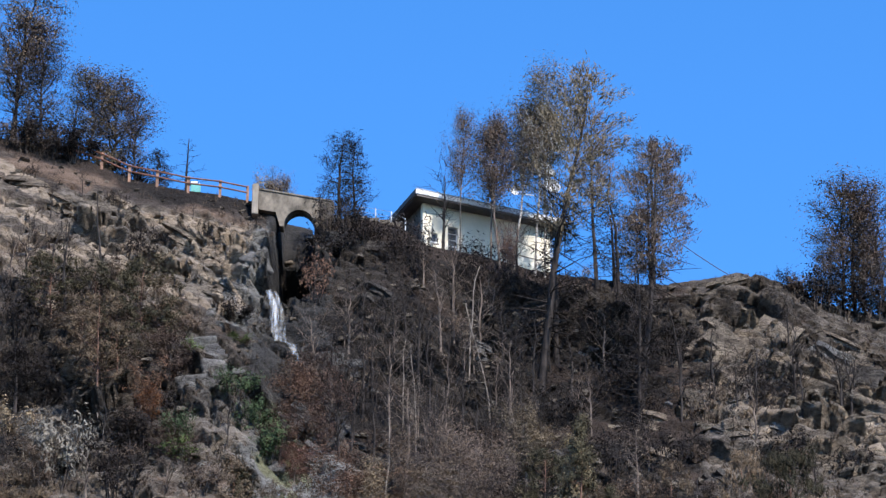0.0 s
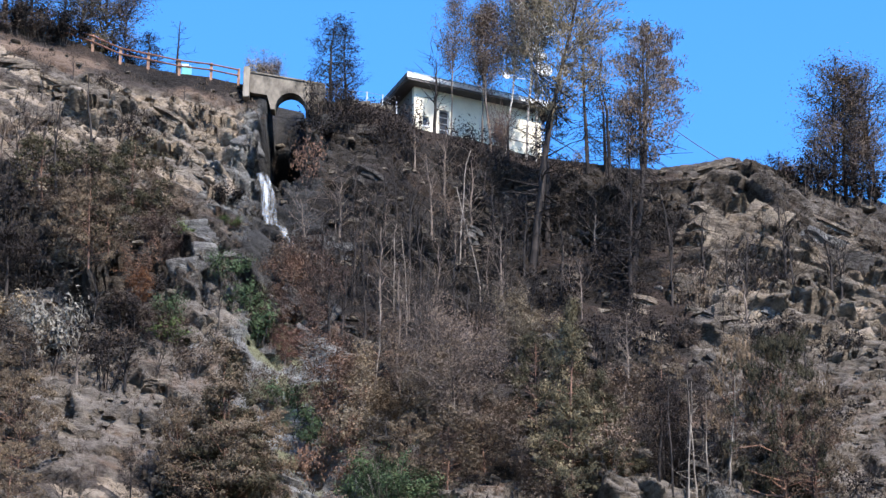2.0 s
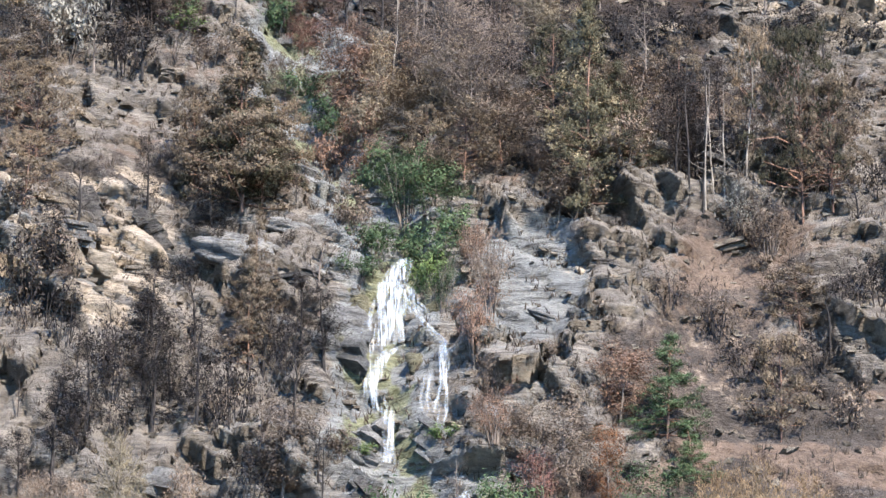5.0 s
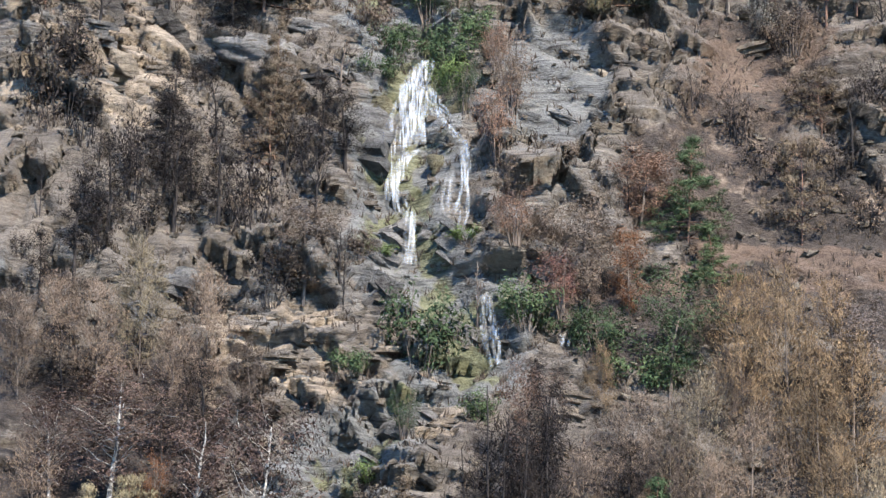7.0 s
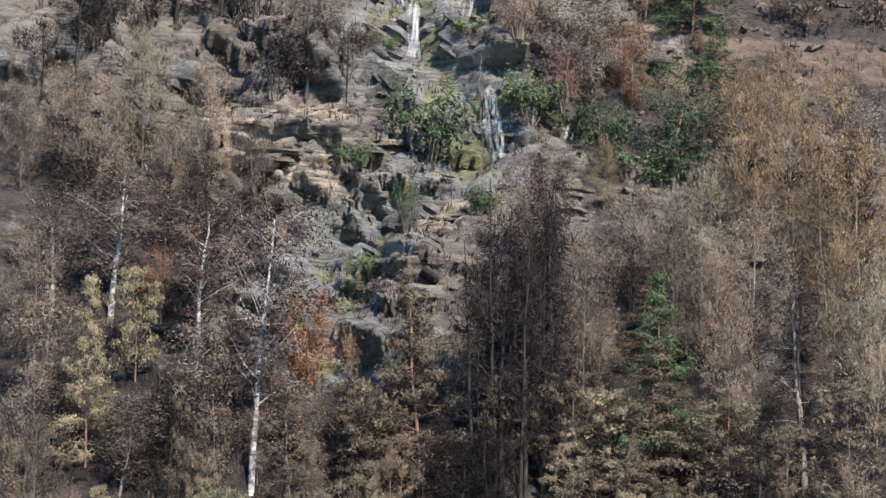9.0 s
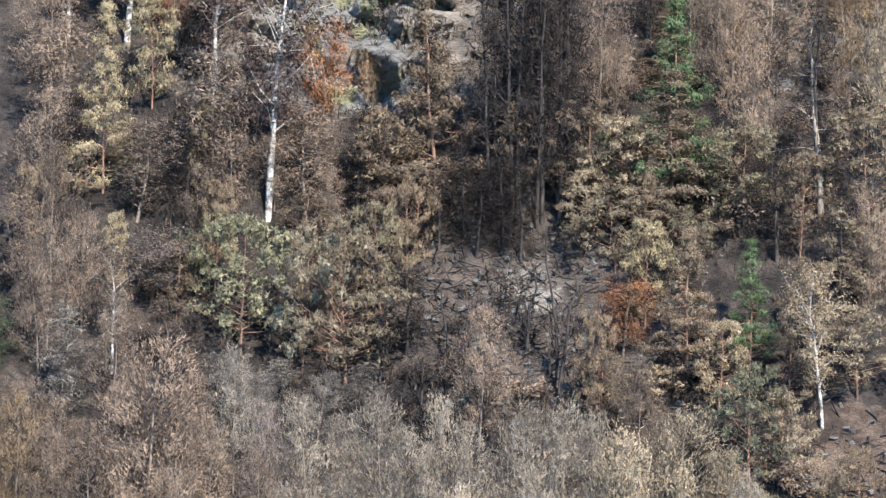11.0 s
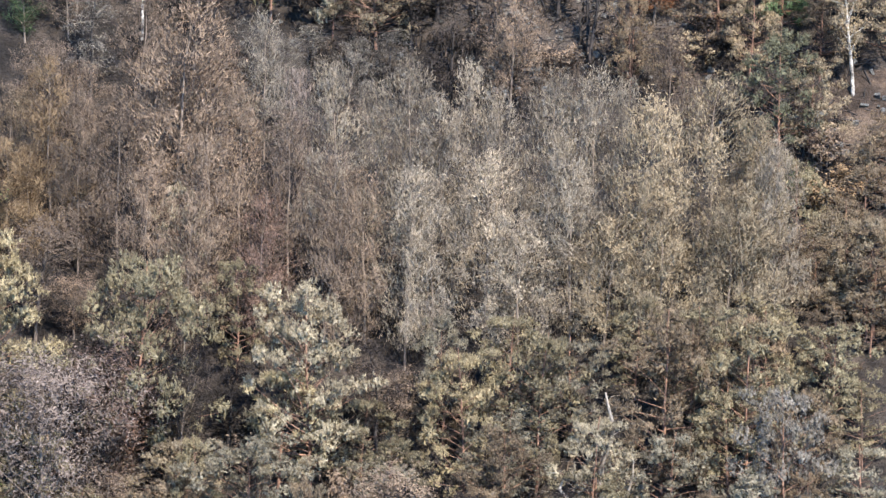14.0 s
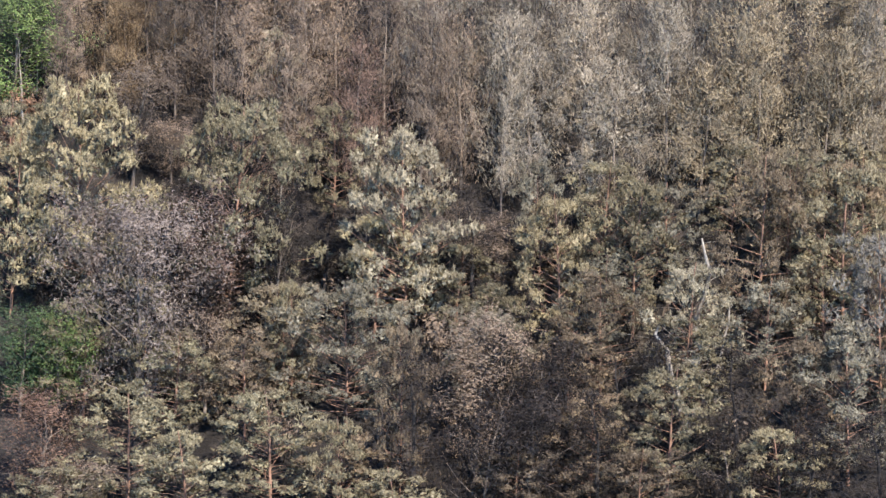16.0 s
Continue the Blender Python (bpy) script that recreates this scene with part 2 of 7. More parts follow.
def mountain_ground():
    """Charred soil, sandy and grey rock, moss, ochre soil and ash, each where the ground's fields say."""
    m, tree, shader = material("mountain_ground", 0.9, 0.2)
    grain = noise_node(tree, 3.4, 7, (1, 1, 2.0), 0.72)
    edge = noise_node(tree, 1.3, 6, (1, 1, 1), 0.7)
    colour = tones(tree, grain, 0.45, (0.018, 0.016, 0.015), (0.042, 0.034, 0.03), (0.1, 0.078, 0.063))
    for field, scale, tone in (
        ("ochre", 0.35, ((0.051, 0.035, 0.028), (0.106, 0.074, 0.055), (0.184, 0.133, 0.099))),
        ("rock", 0.4, ((0.058, 0.049, 0.041), (0.124, 0.108, 0.094), (0.204, 0.176, 0.148))),
        ("grey", 0.4, ((0.062, 0.062, 0.062), (0.134, 0.133, 0.129), (0.207, 0.204, 0.195))),
        ("moss", 0.9, ((0.054, 0.057, 0.032), (0.113, 0.115, 0.065), (0.207, 0.203, 0.131))),
        ("cream", 0.5, ((0.12, 0.094, 0.07), (0.235, 0.19, 0.146), (0.36, 0.3, 0.236))),
        ("ash", 0.6, ((0.055, 0.049, 0.043), (0.120, 0.106, 0.093), (0.220, 0.200, 0.175))),
    ):
        colour = blend(tree, spread_mask(tree, field, edge), colour, tones(tree, grain, scale, *tone))
    # burnt ground, and the shade painted into the gorge
    burnt = spread_mask(tree, "soot_shade", noise_node(tree, 0.55, 8, (1, 1, 0.8), 0.75), 4.5)
    colour = blend(tree, burnt, colour, blend(tree, 1.0, colour, (0.228, 0.224, 0.23), "MULTIPLY"))
    speck = colour_ramp(tree, noise_node(tree, 7.0, 4, (1, 1, 1.4), 0.8), [(0.35, (0.45, 0.43, 0.42)), (0.62, (1.15, 1.13, 1.1))])
    colour = blend(tree, 0.4, colour, speck, "MULTIPLY")
    joint = strata(tree, 1.0, 16)
    dirt = colour_ramp(tree, joint, [(0.36, (0.42, 0.4, 0.39)), (0.46, (0.95, 0.95, 0.95)), (0.62, (1.2, 1.19, 1.17))])
    stony = tree.nodes.new("ShaderNodeAttribute")
    stony.attribute_name = "rock"
    tree.links.new(blend(tree, stony.outputs["Fac"], colour, blend(tree, 1.0, colour, dirt, "MULTIPLY")), shader.inputs["Base Color"])
    both = tree.nodes.new("ShaderNodeMath")
    both.operation = "MULTIPLY_ADD"
    tree.links.new(joint, both.inputs[0])
    tree.links.new(stony.outputs["Fac"], both.inputs[1])
    tree.links.new(grain, both.inputs[2])
    bump(tree, shader, both.outputs[0], 1.0, 0.28)
    return m


def rock_stone(name, dark, mid, light, roughness=0.88):
    """Loose or jutting rock: beds, joints, soot and grain."""
    m, tree, shader = material(name, roughness, 0.25)
    grain = noise_node(tree, 3.0, 8, (1, 1, 2.8), 0.75)
    colour = tones(tree, grain, 0.7, dark, mid, light)
    info = tree.nodes.new("ShaderNodeObjectInfo")
    colour = blend(tree, 1.0, colour, colour_ramp(tree, info.outputs["Random"], [(0, (0.7, 0.7, 0.7)), (1, (1.15, 1.1, 1.06))]), "MULTIPLY")
    soot_shade = colour_ramp(tree, noise_node(tree, 0.9, 8, (1, 1, 0.7), 0.75), [(0.44, (1, 1, 1)), (0.58, (0.3, 0.29, 0.29))])
    colour = blend(tree, 0.65, colour, soot_shade, "MULTIPLY")
    joint = strata(tree, 1.1, 20, 3.2)
    colour = blend(tree, 0.9, colour, colour_ramp(tree, joint, [(0.36, (0.45, 0.43, 0.42)), (0.46, (1, 1, 1)), (0.64, (1.15, 1.14, 1.12))]), "MULTIPLY")
    seam = cracks(tree, 0.5, 30)
    colour = blend(tree, 0.7, colour, colour_ramp(tree, seam, [(0.0, (0.4, 0.38, 0.37)), (0.5, (1, 1, 1))]), "MULTIPLY")
    tree.links.new(colour, shader.inputs["Base Color"])
    both = tree.nodes.new("ShaderNodeMath")
    both.operation = "MULTIPLY_ADD"
    both.inputs[1].default_value = 0.7
    tree.links.new(joint, both.inputs[0])
    tree.links.new(grain, both.inputs[2])
    bump(tree, shader, both.outputs[0], 1.0, 0.3)
    return m


GROUND = mountain_ground()
STONES = {
    "tan": rock_stone("sandy_stone", (0.091, 0.073, 0.059), (0.196, 0.164, 0.130), (0.322, 0.273, 0.210)),
    "grey": rock_stone("grey_stone", (0.070, 0.070, 0.069), (0.140, 0.136, 0.133), (0.252, 0.245, 0.231), 0.7),
    "cream": rock_stone("cream_stone", (0.2, 0.158, 0.115), (0.32, 0.262, 0.2), (0.44, 0.38, 0.3)),
    "pale": rock_stone("pale_grey_stone", (0.085, 0.084, 0.081), (0.155, 0.152, 0.146), (0.25, 0.246, 0.236), 0.75),
    "moss": rock_stone("mossy_wet_stone", (0.05, 0.05, 0.03), (0.12, 0.105, 0.06), (0.21, 0.19, 0.12), 0.6),
    "dark": rock_stone("sooty_stone", (0.035, 0.032, 0.029), (0.077, 0.070, 0.064), (0.140, 0.126, 0.112)),
}


def foliage(name, tones, fine=17.0):
    """Leaves or needles: a tone for each clump, twig-sized grain, a drift from tree to tree."""
    m, tree, shader = material(name, 0.8, 0.1)
    geometry, info = tree.nodes.new("ShaderNodeNewGeometry"), tree.nodes.new("ShaderNodeObjectInfo")
    leaf = colour_ramp(tree, geometry.outputs["Random Per Island"], [(k / (len(tones) - 1), t) for k, t in enumerate(tones)])
    tuft = colour_ramp(tree, noise_node(tree, 2.6, 3), [(0.3 + 0.4 * k / (len(tones) - 1), t) for k, t in enumerate(tones)])
    leaf = blend(tree, 0.72, leaf, tuft)
    drift = colour_ramp(tree, info.outputs["Random"], [(0.0, (0.62, 0.62, 0.63)), (0.5, (1, 1, 1)), (1.0, (1.24, 1.19, 1.13))])
    colour = blend(tree, 1.0, leaf, drift, "MULTIPLY")
    patch = colour_ramp(tree, noise_node(tree, 0.8, 3), [(0.35, (0.66, 0.63, 0.62)), (0.6, (1.1, 1.08, 1.05))])
    colour = blend(tree, 0.8, colour, patch, "MULTIPLY")
    grain = noise_node(tree, fine, 2, (1, 1, 0.7), 0.6)
    colour = blend(tree, 1.0, colour, colour_ramp(tree, grain, [(0.36, (0.7, 0.69, 0.68)), (0.5, (1, 1, 1)), (0.66, (1.3, 1.29, 1.28))]), "MULTIPLY")
    tree.links.new(colour, shader.inputs["Base Color"])
    bump(tree, shader, grain, 0.5, 0.08)
    through_leaf = tree.nodes.new("ShaderNodeBsdfTranslucent")
    mixed = tree.nodes.new("ShaderNodeMixShader")
    mixed.inputs[0].default_value = 0.12
    tree.links.new(colour, through_leaf.inputs[0])
    tree.links.new(shader.outputs[0], mixed.inputs[1])
    tree.links.new(through_leaf.outputs[0], mixed.inputs[2])
    tree.links.new(mixed.outputs[0], tree.nodes["Material Output"].inputs[0])
    return m


LEAVES = {
    "gold": foliage("golden_brown_leaves", [(0.07, 0.06, 0.043), (0.13, 0.108, 0.072), (0.178, 0.146, 0.096), (0.115, 0.1, 0.071)]),
    "umber": foliage("scorched_brown_leaves", [(0.066, 0.051, 0.042), (0.125, 0.096, 0.075), (0.185, 0.143, 0.11)]),
    "dusk": foliage("dark_olive_needles", [(0.02, 0.021, 0.014), (0.052, 0.049, 0.031), (0.118, 0.102, 0.062)]),
    "verdigris": foliage("grey_green_pine_needles", [(0.064, 0.065, 0.042), (0.118, 0.118, 0.076), (0.172, 0.17, 0.116)]),
    "tawny": foliage("tawny_needles", [(0.06, 0.047, 0.035), (0.118, 0.09, 0.063), (0.18, 0.142, 0.097)]),
    "tan": foliage("dry_tan_leaves", [(0.111, 0.088, 0.060), (0.174, 0.141, 0.097), (0.234, 0.194, 0.139)]),
    "sand": foliage("bleached_needles", [(0.1, 0.086, 0.054), (0.172, 0.15, 0.097), (0.238, 0.21, 0.142)]),
    "olive": foliage("dull_olive_needles", [(0.085, 0.074, 0.046), (0.15, 0.128, 0.082), (0.215, 0.184, 0.124)]),
    "rust": foliage("rust_brown_leaves", [(0.095, 0.06, 0.044), (0.16, 0.097, 0.069), (0.21, 0.138, 0.1)]),
    "red": foliage("red_autumn_leaves", [(0.1, 0.052, 0.044), (0.158, 0.076, 0.06), (0.15, 0.1, 0.078)]),
    "orange": foliage("orange_brown_needles", [(0.09, 0.063, 0.039), (0.152, 0.107, 0.065), (0.205, 0.15, 0.094)]),
    "pink": foliage("greyish_pink_leaves", [(0.074, 0.06, 0.054), (0.13, 0.105, 0.094), (0.192, 0.162, 0.146)]),
    "russet": foliage("dark_red_brown_leaves", [(0.045, 0.032, 0.028), (0.09, 0.062, 0.052), (0.145, 0.1, 0.083)]),
    "flame": foliage("orange_red_leaves", [(0.11, 0.05, 0.026), (0.19, 0.088, 0.042), (0.25, 0.125, 0.062)]),
    "silver": foliage("silvery_leaves", [(0.084, 0.080, 0.070), (0.140, 0.134, 0.120), (0.196, 0.190, 0.174)]),
    "sage": foliage("grey_green_needles", [(0.1, 0.089, 0.066), (0.168, 0.151, 0.113), (0.236, 0.213, 0.163)]),
    "ash": foliage("ashen_needles", [(0.134, 0.113, 0.088), (0.182, 0.156, 0.124), (0.236, 0.205, 0.166)]),
    "grey": foliage("sooty_needles", [(0.068, 0.062, 0.054), (0.12, 0.109, 0.095), (0.182, 0.165, 0.144)]),
    "char": foliage("charred_twigs", [(0.009, 0.0085, 0.009), (0.018, 0.015, 0.0145), (0.036, 0.028, 0.025)]),
    "green": foliage("green_leaves", [(0.022, 0.037, 0.018), (0.048, 0.075, 0.036), (0.09, 0.122, 0.064)]),
    "lime": foliage("fresh_green_leaves", [(0.052, 0.076, 0.024), (0.1, 0.142, 0.048), (0.15, 0.195, 0.078)]),
    "pale": foliage("pale_dry_twigs", [(0.128, 0.115, 0.096), (0.218, 0.192, 0.166), (0.307, 0.275, 0.243)]),
}


def bark(name, a, b, scale=3.0, bands=0.0):
    m, tree, shader = material(name, 0.9, 0.1)
    streak = noise_node(tree, scale, 5, (1.4, 1.4, 0.35 if not bands else 2.2), 0.7)
    tree.links.new(colour_ramp(tree, streak, [(0.38, a), (0.62, b)]), shader.inputs["Base Color"])
    bump(tree, shader, streak, 0.8, 0.05)
    return m


BARKS = {
    "char": bark("charred_bark", (0.011, 0.0102, 0.0106), (0.044, 0.037, 0.034)),
    "brown": bark("grey_brown_bark", (0.05, 0.04, 0.035), (0.17, 0.135, 0.11)),
    "white": bark("birch_bark", (0.05, 0.045, 0.042), (0.4, 0.37, 0.335), 2.5, 1.0),
    "pale": bark("weathered_wood", (0.075, 0.063, 0.053), (0.23, 0.198, 0.168)),
    "pine": bark("reddish_pine_bark", (0.045, 0.03, 0.026), (0.2, 0.115, 0.08)),
}


def plain(name, colour, roughness=0.7, spread=0.12, scale=2.0, metal=0.0, specular=0.3):
    """A painted or built surface with faint weathering."""
    m, tree, shader = material(name, roughness, specular)
    shader.inputs["Metallic"].default_value = metal
    low, high = tuple(c * (1 - 2 * spread) for c in colour), tuple(min(0.95, c * (1 + spread)) for c in colour)
    n = noise_node(tree, scale, 6, (1, 1, 0.6), 0.65)
    tree.links.new(colour_ramp(tree, n, [(0.3, low), (0.7, high)]), shader.inputs["Base Color"])
    bump(tree, shader, n, 0.3, 0.02)
    return m


PLASTER = plain("cream_plaster", (0.7, 0.64, 0.5), 0.85, 0.1, 0.9)
ROOF_WHITE = plain("white_fascia", (0.78, 0.77, 0.75), 0.6, 0.06)
SOFFIT = plain("dark_soffit", (0.11, 0.1, 0.095), 0.8)
GLASS = plain("dark_window_glass", (0.05, 0.06, 0.07), 0.08, 0.1, 1.0, 0.0, 0.6)
FRAME_GREY = plain("grey_window_frame", (0.35, 0.36, 0.37), 0.5)
CONCRETE = plain("weathered_concrete", (0.15, 0.128, 0.1), 0.9, 0.4, 1.3)
FENCE_WOOD = plain("reddish_fence_wood", (0.16, 0.075, 0.05), 0.8, 0.3, 3.0)
FENCE_POST = plain("pale_fence_post", (0.26, 0.15, 0.1), 0.8, 0.3, 3.0)
METAL_WHITE = plain("white_enamel", (0.5, 0.5, 0.49), 0.4, 0.05)
METAL_GREY = plain("galvanised_steel", (0.4, 0.42, 0.44), 0.45, 0.15, 3.0, 0.6)
CABLE = plain("black_cable", (0.02, 0.02, 0.025), 0.6)
GREEN_SIGN = plain("teal_panel", (0.1, 0.32, 0.3), 0.6)

# ---- helpers for meshes ----
def mesh_from(name, verts, faces, mats=(), index=None, smooth=False):
    me = bpy.data.meshes.new(name)
    verts = np.asarray(verts, np.float32)
    if isinstance(faces, np.ndarray):
        n, k = faces.shape
        me.vertices.add(len(verts))
        me.vertices.foreach_set("co", verts.ravel())
        me.loops.add(n * k)
        me.loops.foreach_set("vertex_index", faces.ravel().astype(np.int32))
        me.polygons.add(n)
        me.polygons.foreach_set("loop_start", np.arange(0, n * k, k, dtype=np.int32))
        me.polygons.foreach_set("loop_total", np.full(n, k, np.int32))
    else:
        me.from_pydata(verts.tolist(), [], faces)
    for m in mats:
        me.materials.append(m)
    if index is not None:
        me.polygons.foreach_set("material_index", np.asarray(index, np.int32))
    me.polygons.foreach_set("use_smooth", np.broadcast_to(smooth, len(me.polygons)).copy())
    me.update(calc_edges=True)
    me.validate()
    return me


def part(name, bm, mat, parent=None, label="", at=None):
    """A bmesh, linked as one mesh object under a thing or a part."""
    me = bpy.data.meshes.new(name)
    bm.to_mesh(me)
    bm.free()
    me.materials.append(mat)
    ob = new(name, me)
    if parent is not None:
        ob.parent = parent
    if at is not None:
        ob.matrix_basis = at
    if label:
        ob["label"] = label
    return ob


def box(x0, x1, y0, y1, z0, z1, bevel=0.0):
    bm = bmesh.new()
    bmesh.ops.create_cube(bm, size=1.0, matrix=Matrix.LocRotScale(((x0 + x1) / 2, (y0 + y1) / 2, (z0 + z1) / 2), None, (x1 - x0, y1 - y0, z1 - z0)))
    if bevel:
        bmesh.ops.bevel(bm, geom=bm.edges[:], offset=bevel, segments=2, affect="EDGES")
    return bm


def rod(a, b, r0, r1=None, sides=8):
    a, b = Vector(a), Vector(b)
    m = Matrix.Translation((a + b) / 2) @ (b - a).to_track_quat("Z", "Y").to_matrix().to_4x4()
    bm = bmesh.new()
    bmesh.ops.create_cone(bm, cap_ends=True, segments=sides, radius1=r0, radius2=r0 if r1 is None else r1, depth=(b - a).length, matrix=m)
    return bm


def empty(name, m):
    ob = new(name)
    ob.matrix_basis = m
    return ob


# ---- the ground: one sheet from valley to plateau ----
def fields(x, s):
    """What covers the ground at (x, s), from 0 to 1 each, and the gorge's painted shade."""
    rock, n = rockiness(x, s), fbm(x / 2.2, s / 1.6, 90, 4)
    wet = np.abs(x - stream_x(s)) + 4 * (n - 0.5)
    inside = ramp(26, 29, s) * ramp(97, 95, s)
    slab = np.hypot((x - 1.6) / 5.2, (s - 18.2) / 4.6) + 0.5 * (n - 0.5)
    path = np.hypot((x - 13.6) / 3.6, (s - 12.0) / 2.2) + 0.4 * (n - 0.5)
    left_path = np.hypot((x + 19) / 5.0, (s - 45.6) / 2.4) + 0.4 * (n - 0.5)
    zones = np.maximum.reduce([
        ramp(-10.5, -13, x) * ramp(84, 88, s) * ramp(97, 95, s), 0.65 * ramp(13, 16, x) * ramp(75, 80, s) * ramp(95, 92, s), ramp(-12.5, -15.5, x) * ramp(52, 55, s) * ramp(67, 63, s),
        ramp(4.2, 2.6, np.abs(x + 9.0)) * ramp(36, 38, s) * ramp(44, 43, s), ramp(1.4, 0.9, np.abs(x + 1.2)) * ramp(35, 36, s) * ramp(39.5, 38.8, s), 0.4 * ramp(2.5, 6, x) * ramp(44, 48, s) * ramp(62, 58, s), 0.75 * ramp(0.9, 0.3, slab_face(x, s)) * slab_face(x, s) ** 0.5])
    beds = fbm(x / 2.6 + 0.3 * s, (s + 0.25 * x) / 0.9, 121, 3)
    return {
        "cream": zones * ramp(0.41, 0.58, beds) * 0.9,
        "rock": np.clip(rock * 1.15, 0, 1) * ramp(-6, 0, s),
        "grey": np.maximum(0.85 * slab_face(x, s), np.maximum(np.maximum(ramp(4.6, 1.2, wet) * inside, ramp(2.2, 1.4, np.abs(x - GORGE_X)) * ramp(88, 90, s)), ramp(0.46 - 0.1 * ramp(44, 48, s) * ramp(72, 66, s), 0.58, fbm(x / 4 - 3, s / 4, 105, 3)) * rock * 0.45)),
        "moss": ramp(3.4, 1.0, wet) * inside * ramp(87, 84, s) * ramp(0.38, 0.62, fbm(x / 1.6 + 4, s / 1.6, 99, 3)) * 0.72,
        "ochre": np.maximum.reduce([ramp(0.44, 0.62, fbm(x / 6 + 9, s / 3, 95, 3)) * 0.75 * ramp(36, 44, s), ramp(1.2, 0.7, path), 0.45 * swept(x, s), ramp(1.2, 0.7, left_path), ramp(1.3, 0.7, np.hypot((x - 12.5) / 4.5, (s - 95.5) / 3.2) + 0.5 * (n - 0.5))]),
        # Soot; the GORGE_X term paints the gorge's black shadow into the ground colour.
        "soot_shade": 0.06 + np.clip(0.33 + 0.29 * ramp(66, 78, s) + 0.2 * ramp(70, 80, s) * ramp(9, 5, np.abs(x - 2)) - (0.12 + 0.4 * ramp(84, 89, s)) * ramp(-9.8, -12.5, x) * ramp(60, 70, s) * ramp(98, 95.5, s) - 0.27 * ramp(13, 16, x) * ramp(66, 78, s) * (0.5 + 0.5 * ramp(92, 84, s)), 0, 1) * ramp(28, 40, s) + 0.5 * ramp(40, 28, s) - 0.08 * swept(x, s) - 0.15 * slab_face(x, s) - 0.06 * ramp(-5, -7, x) * ramp(44, 46, s) * ramp(56, 53, s) + 0.6 * ramp(1.6, 1.2, np.abs(x - GORGE_X)) * ramp(89.2, 90.5, s) - 0.25 * ramp(1.3, 0.6, slab) - 0.5 * ramp(1.2, 0.6, left_path) - 0.4 * ramp(7, 3, wet) * inside * ramp(84, 70, s),
        "ash": ramp(1.25, 0.2, slab) * (0.12 + 0.7 * fbm(x / 1.4, s / 0.9, 111, 3)),
    }


def build_ground():
    xs = np.concatenate([[-2500, -900, -350, -160, -100, -70, -52, -42, -35], np.arange(-31, 31.01, 0.21), [35, 42, 52, 70, 100, 160, 350, 900, 2500]])
    fine_s = np.concatenate([np.arange(-13.5, 9, 0.6), np.arange(9, 26, 0.3), np.arange(26, TOP, 0.18), [TOP]])
    X, S = np.meshgrid(xs, fine_s)
    Y, Z = place(X, S)
    front = [(-2500, 0), (-300, 0), (-30, 0), (-5, 0), (6, 0), (14, -1.2), (30, -7), (52, -13.5), (70, -15), (84, -15)]
    back = [(0.6, 0.12), (1.5, 0.25), (3, 0.4), (6, 0.6), (12, 1.2), (22, 2.2), (45, 4), (120, 6), (400, -10), (2500, -60)]
    Y = np.array([np.full_like(xs, y) for y, _ in front] + list(Y) + [Y[-1] + d for d, _ in back])
    Z = np.array([np.full_like(xs, z) for _, z in front] + list(Z) + [Z[-1] + h for _, h in back])
    S = np.concatenate([np.full(len(front), -14.0), fine_s, np.full(len(back), TOP)])[:, None].repeat(len(xs), 1)
    X = np.broadcast_to(xs, Y.shape)
    n, m = Y.shape
    i = (np.arange(n - 1)[:, None] * m + np.arange(m - 1)).ravel()
    me = mesh_from("ground", np.stack([X, Y, Z], -1).reshape(-1, 3), np.stack([i, i + 1, i + 1 + m, i + m], 1), [GROUND], smooth=True)
    for name, values in fields(X, S).items():
        me.attributes.new(name, "FLOAT", "POINT").data.foreach_set("value", values.ravel().astype(np.float32))
    return tagged(new("ground", me), "steep fire-blackened mountainside of soil and layered sandy rock", "mountainside", kind="structure")


build_ground()

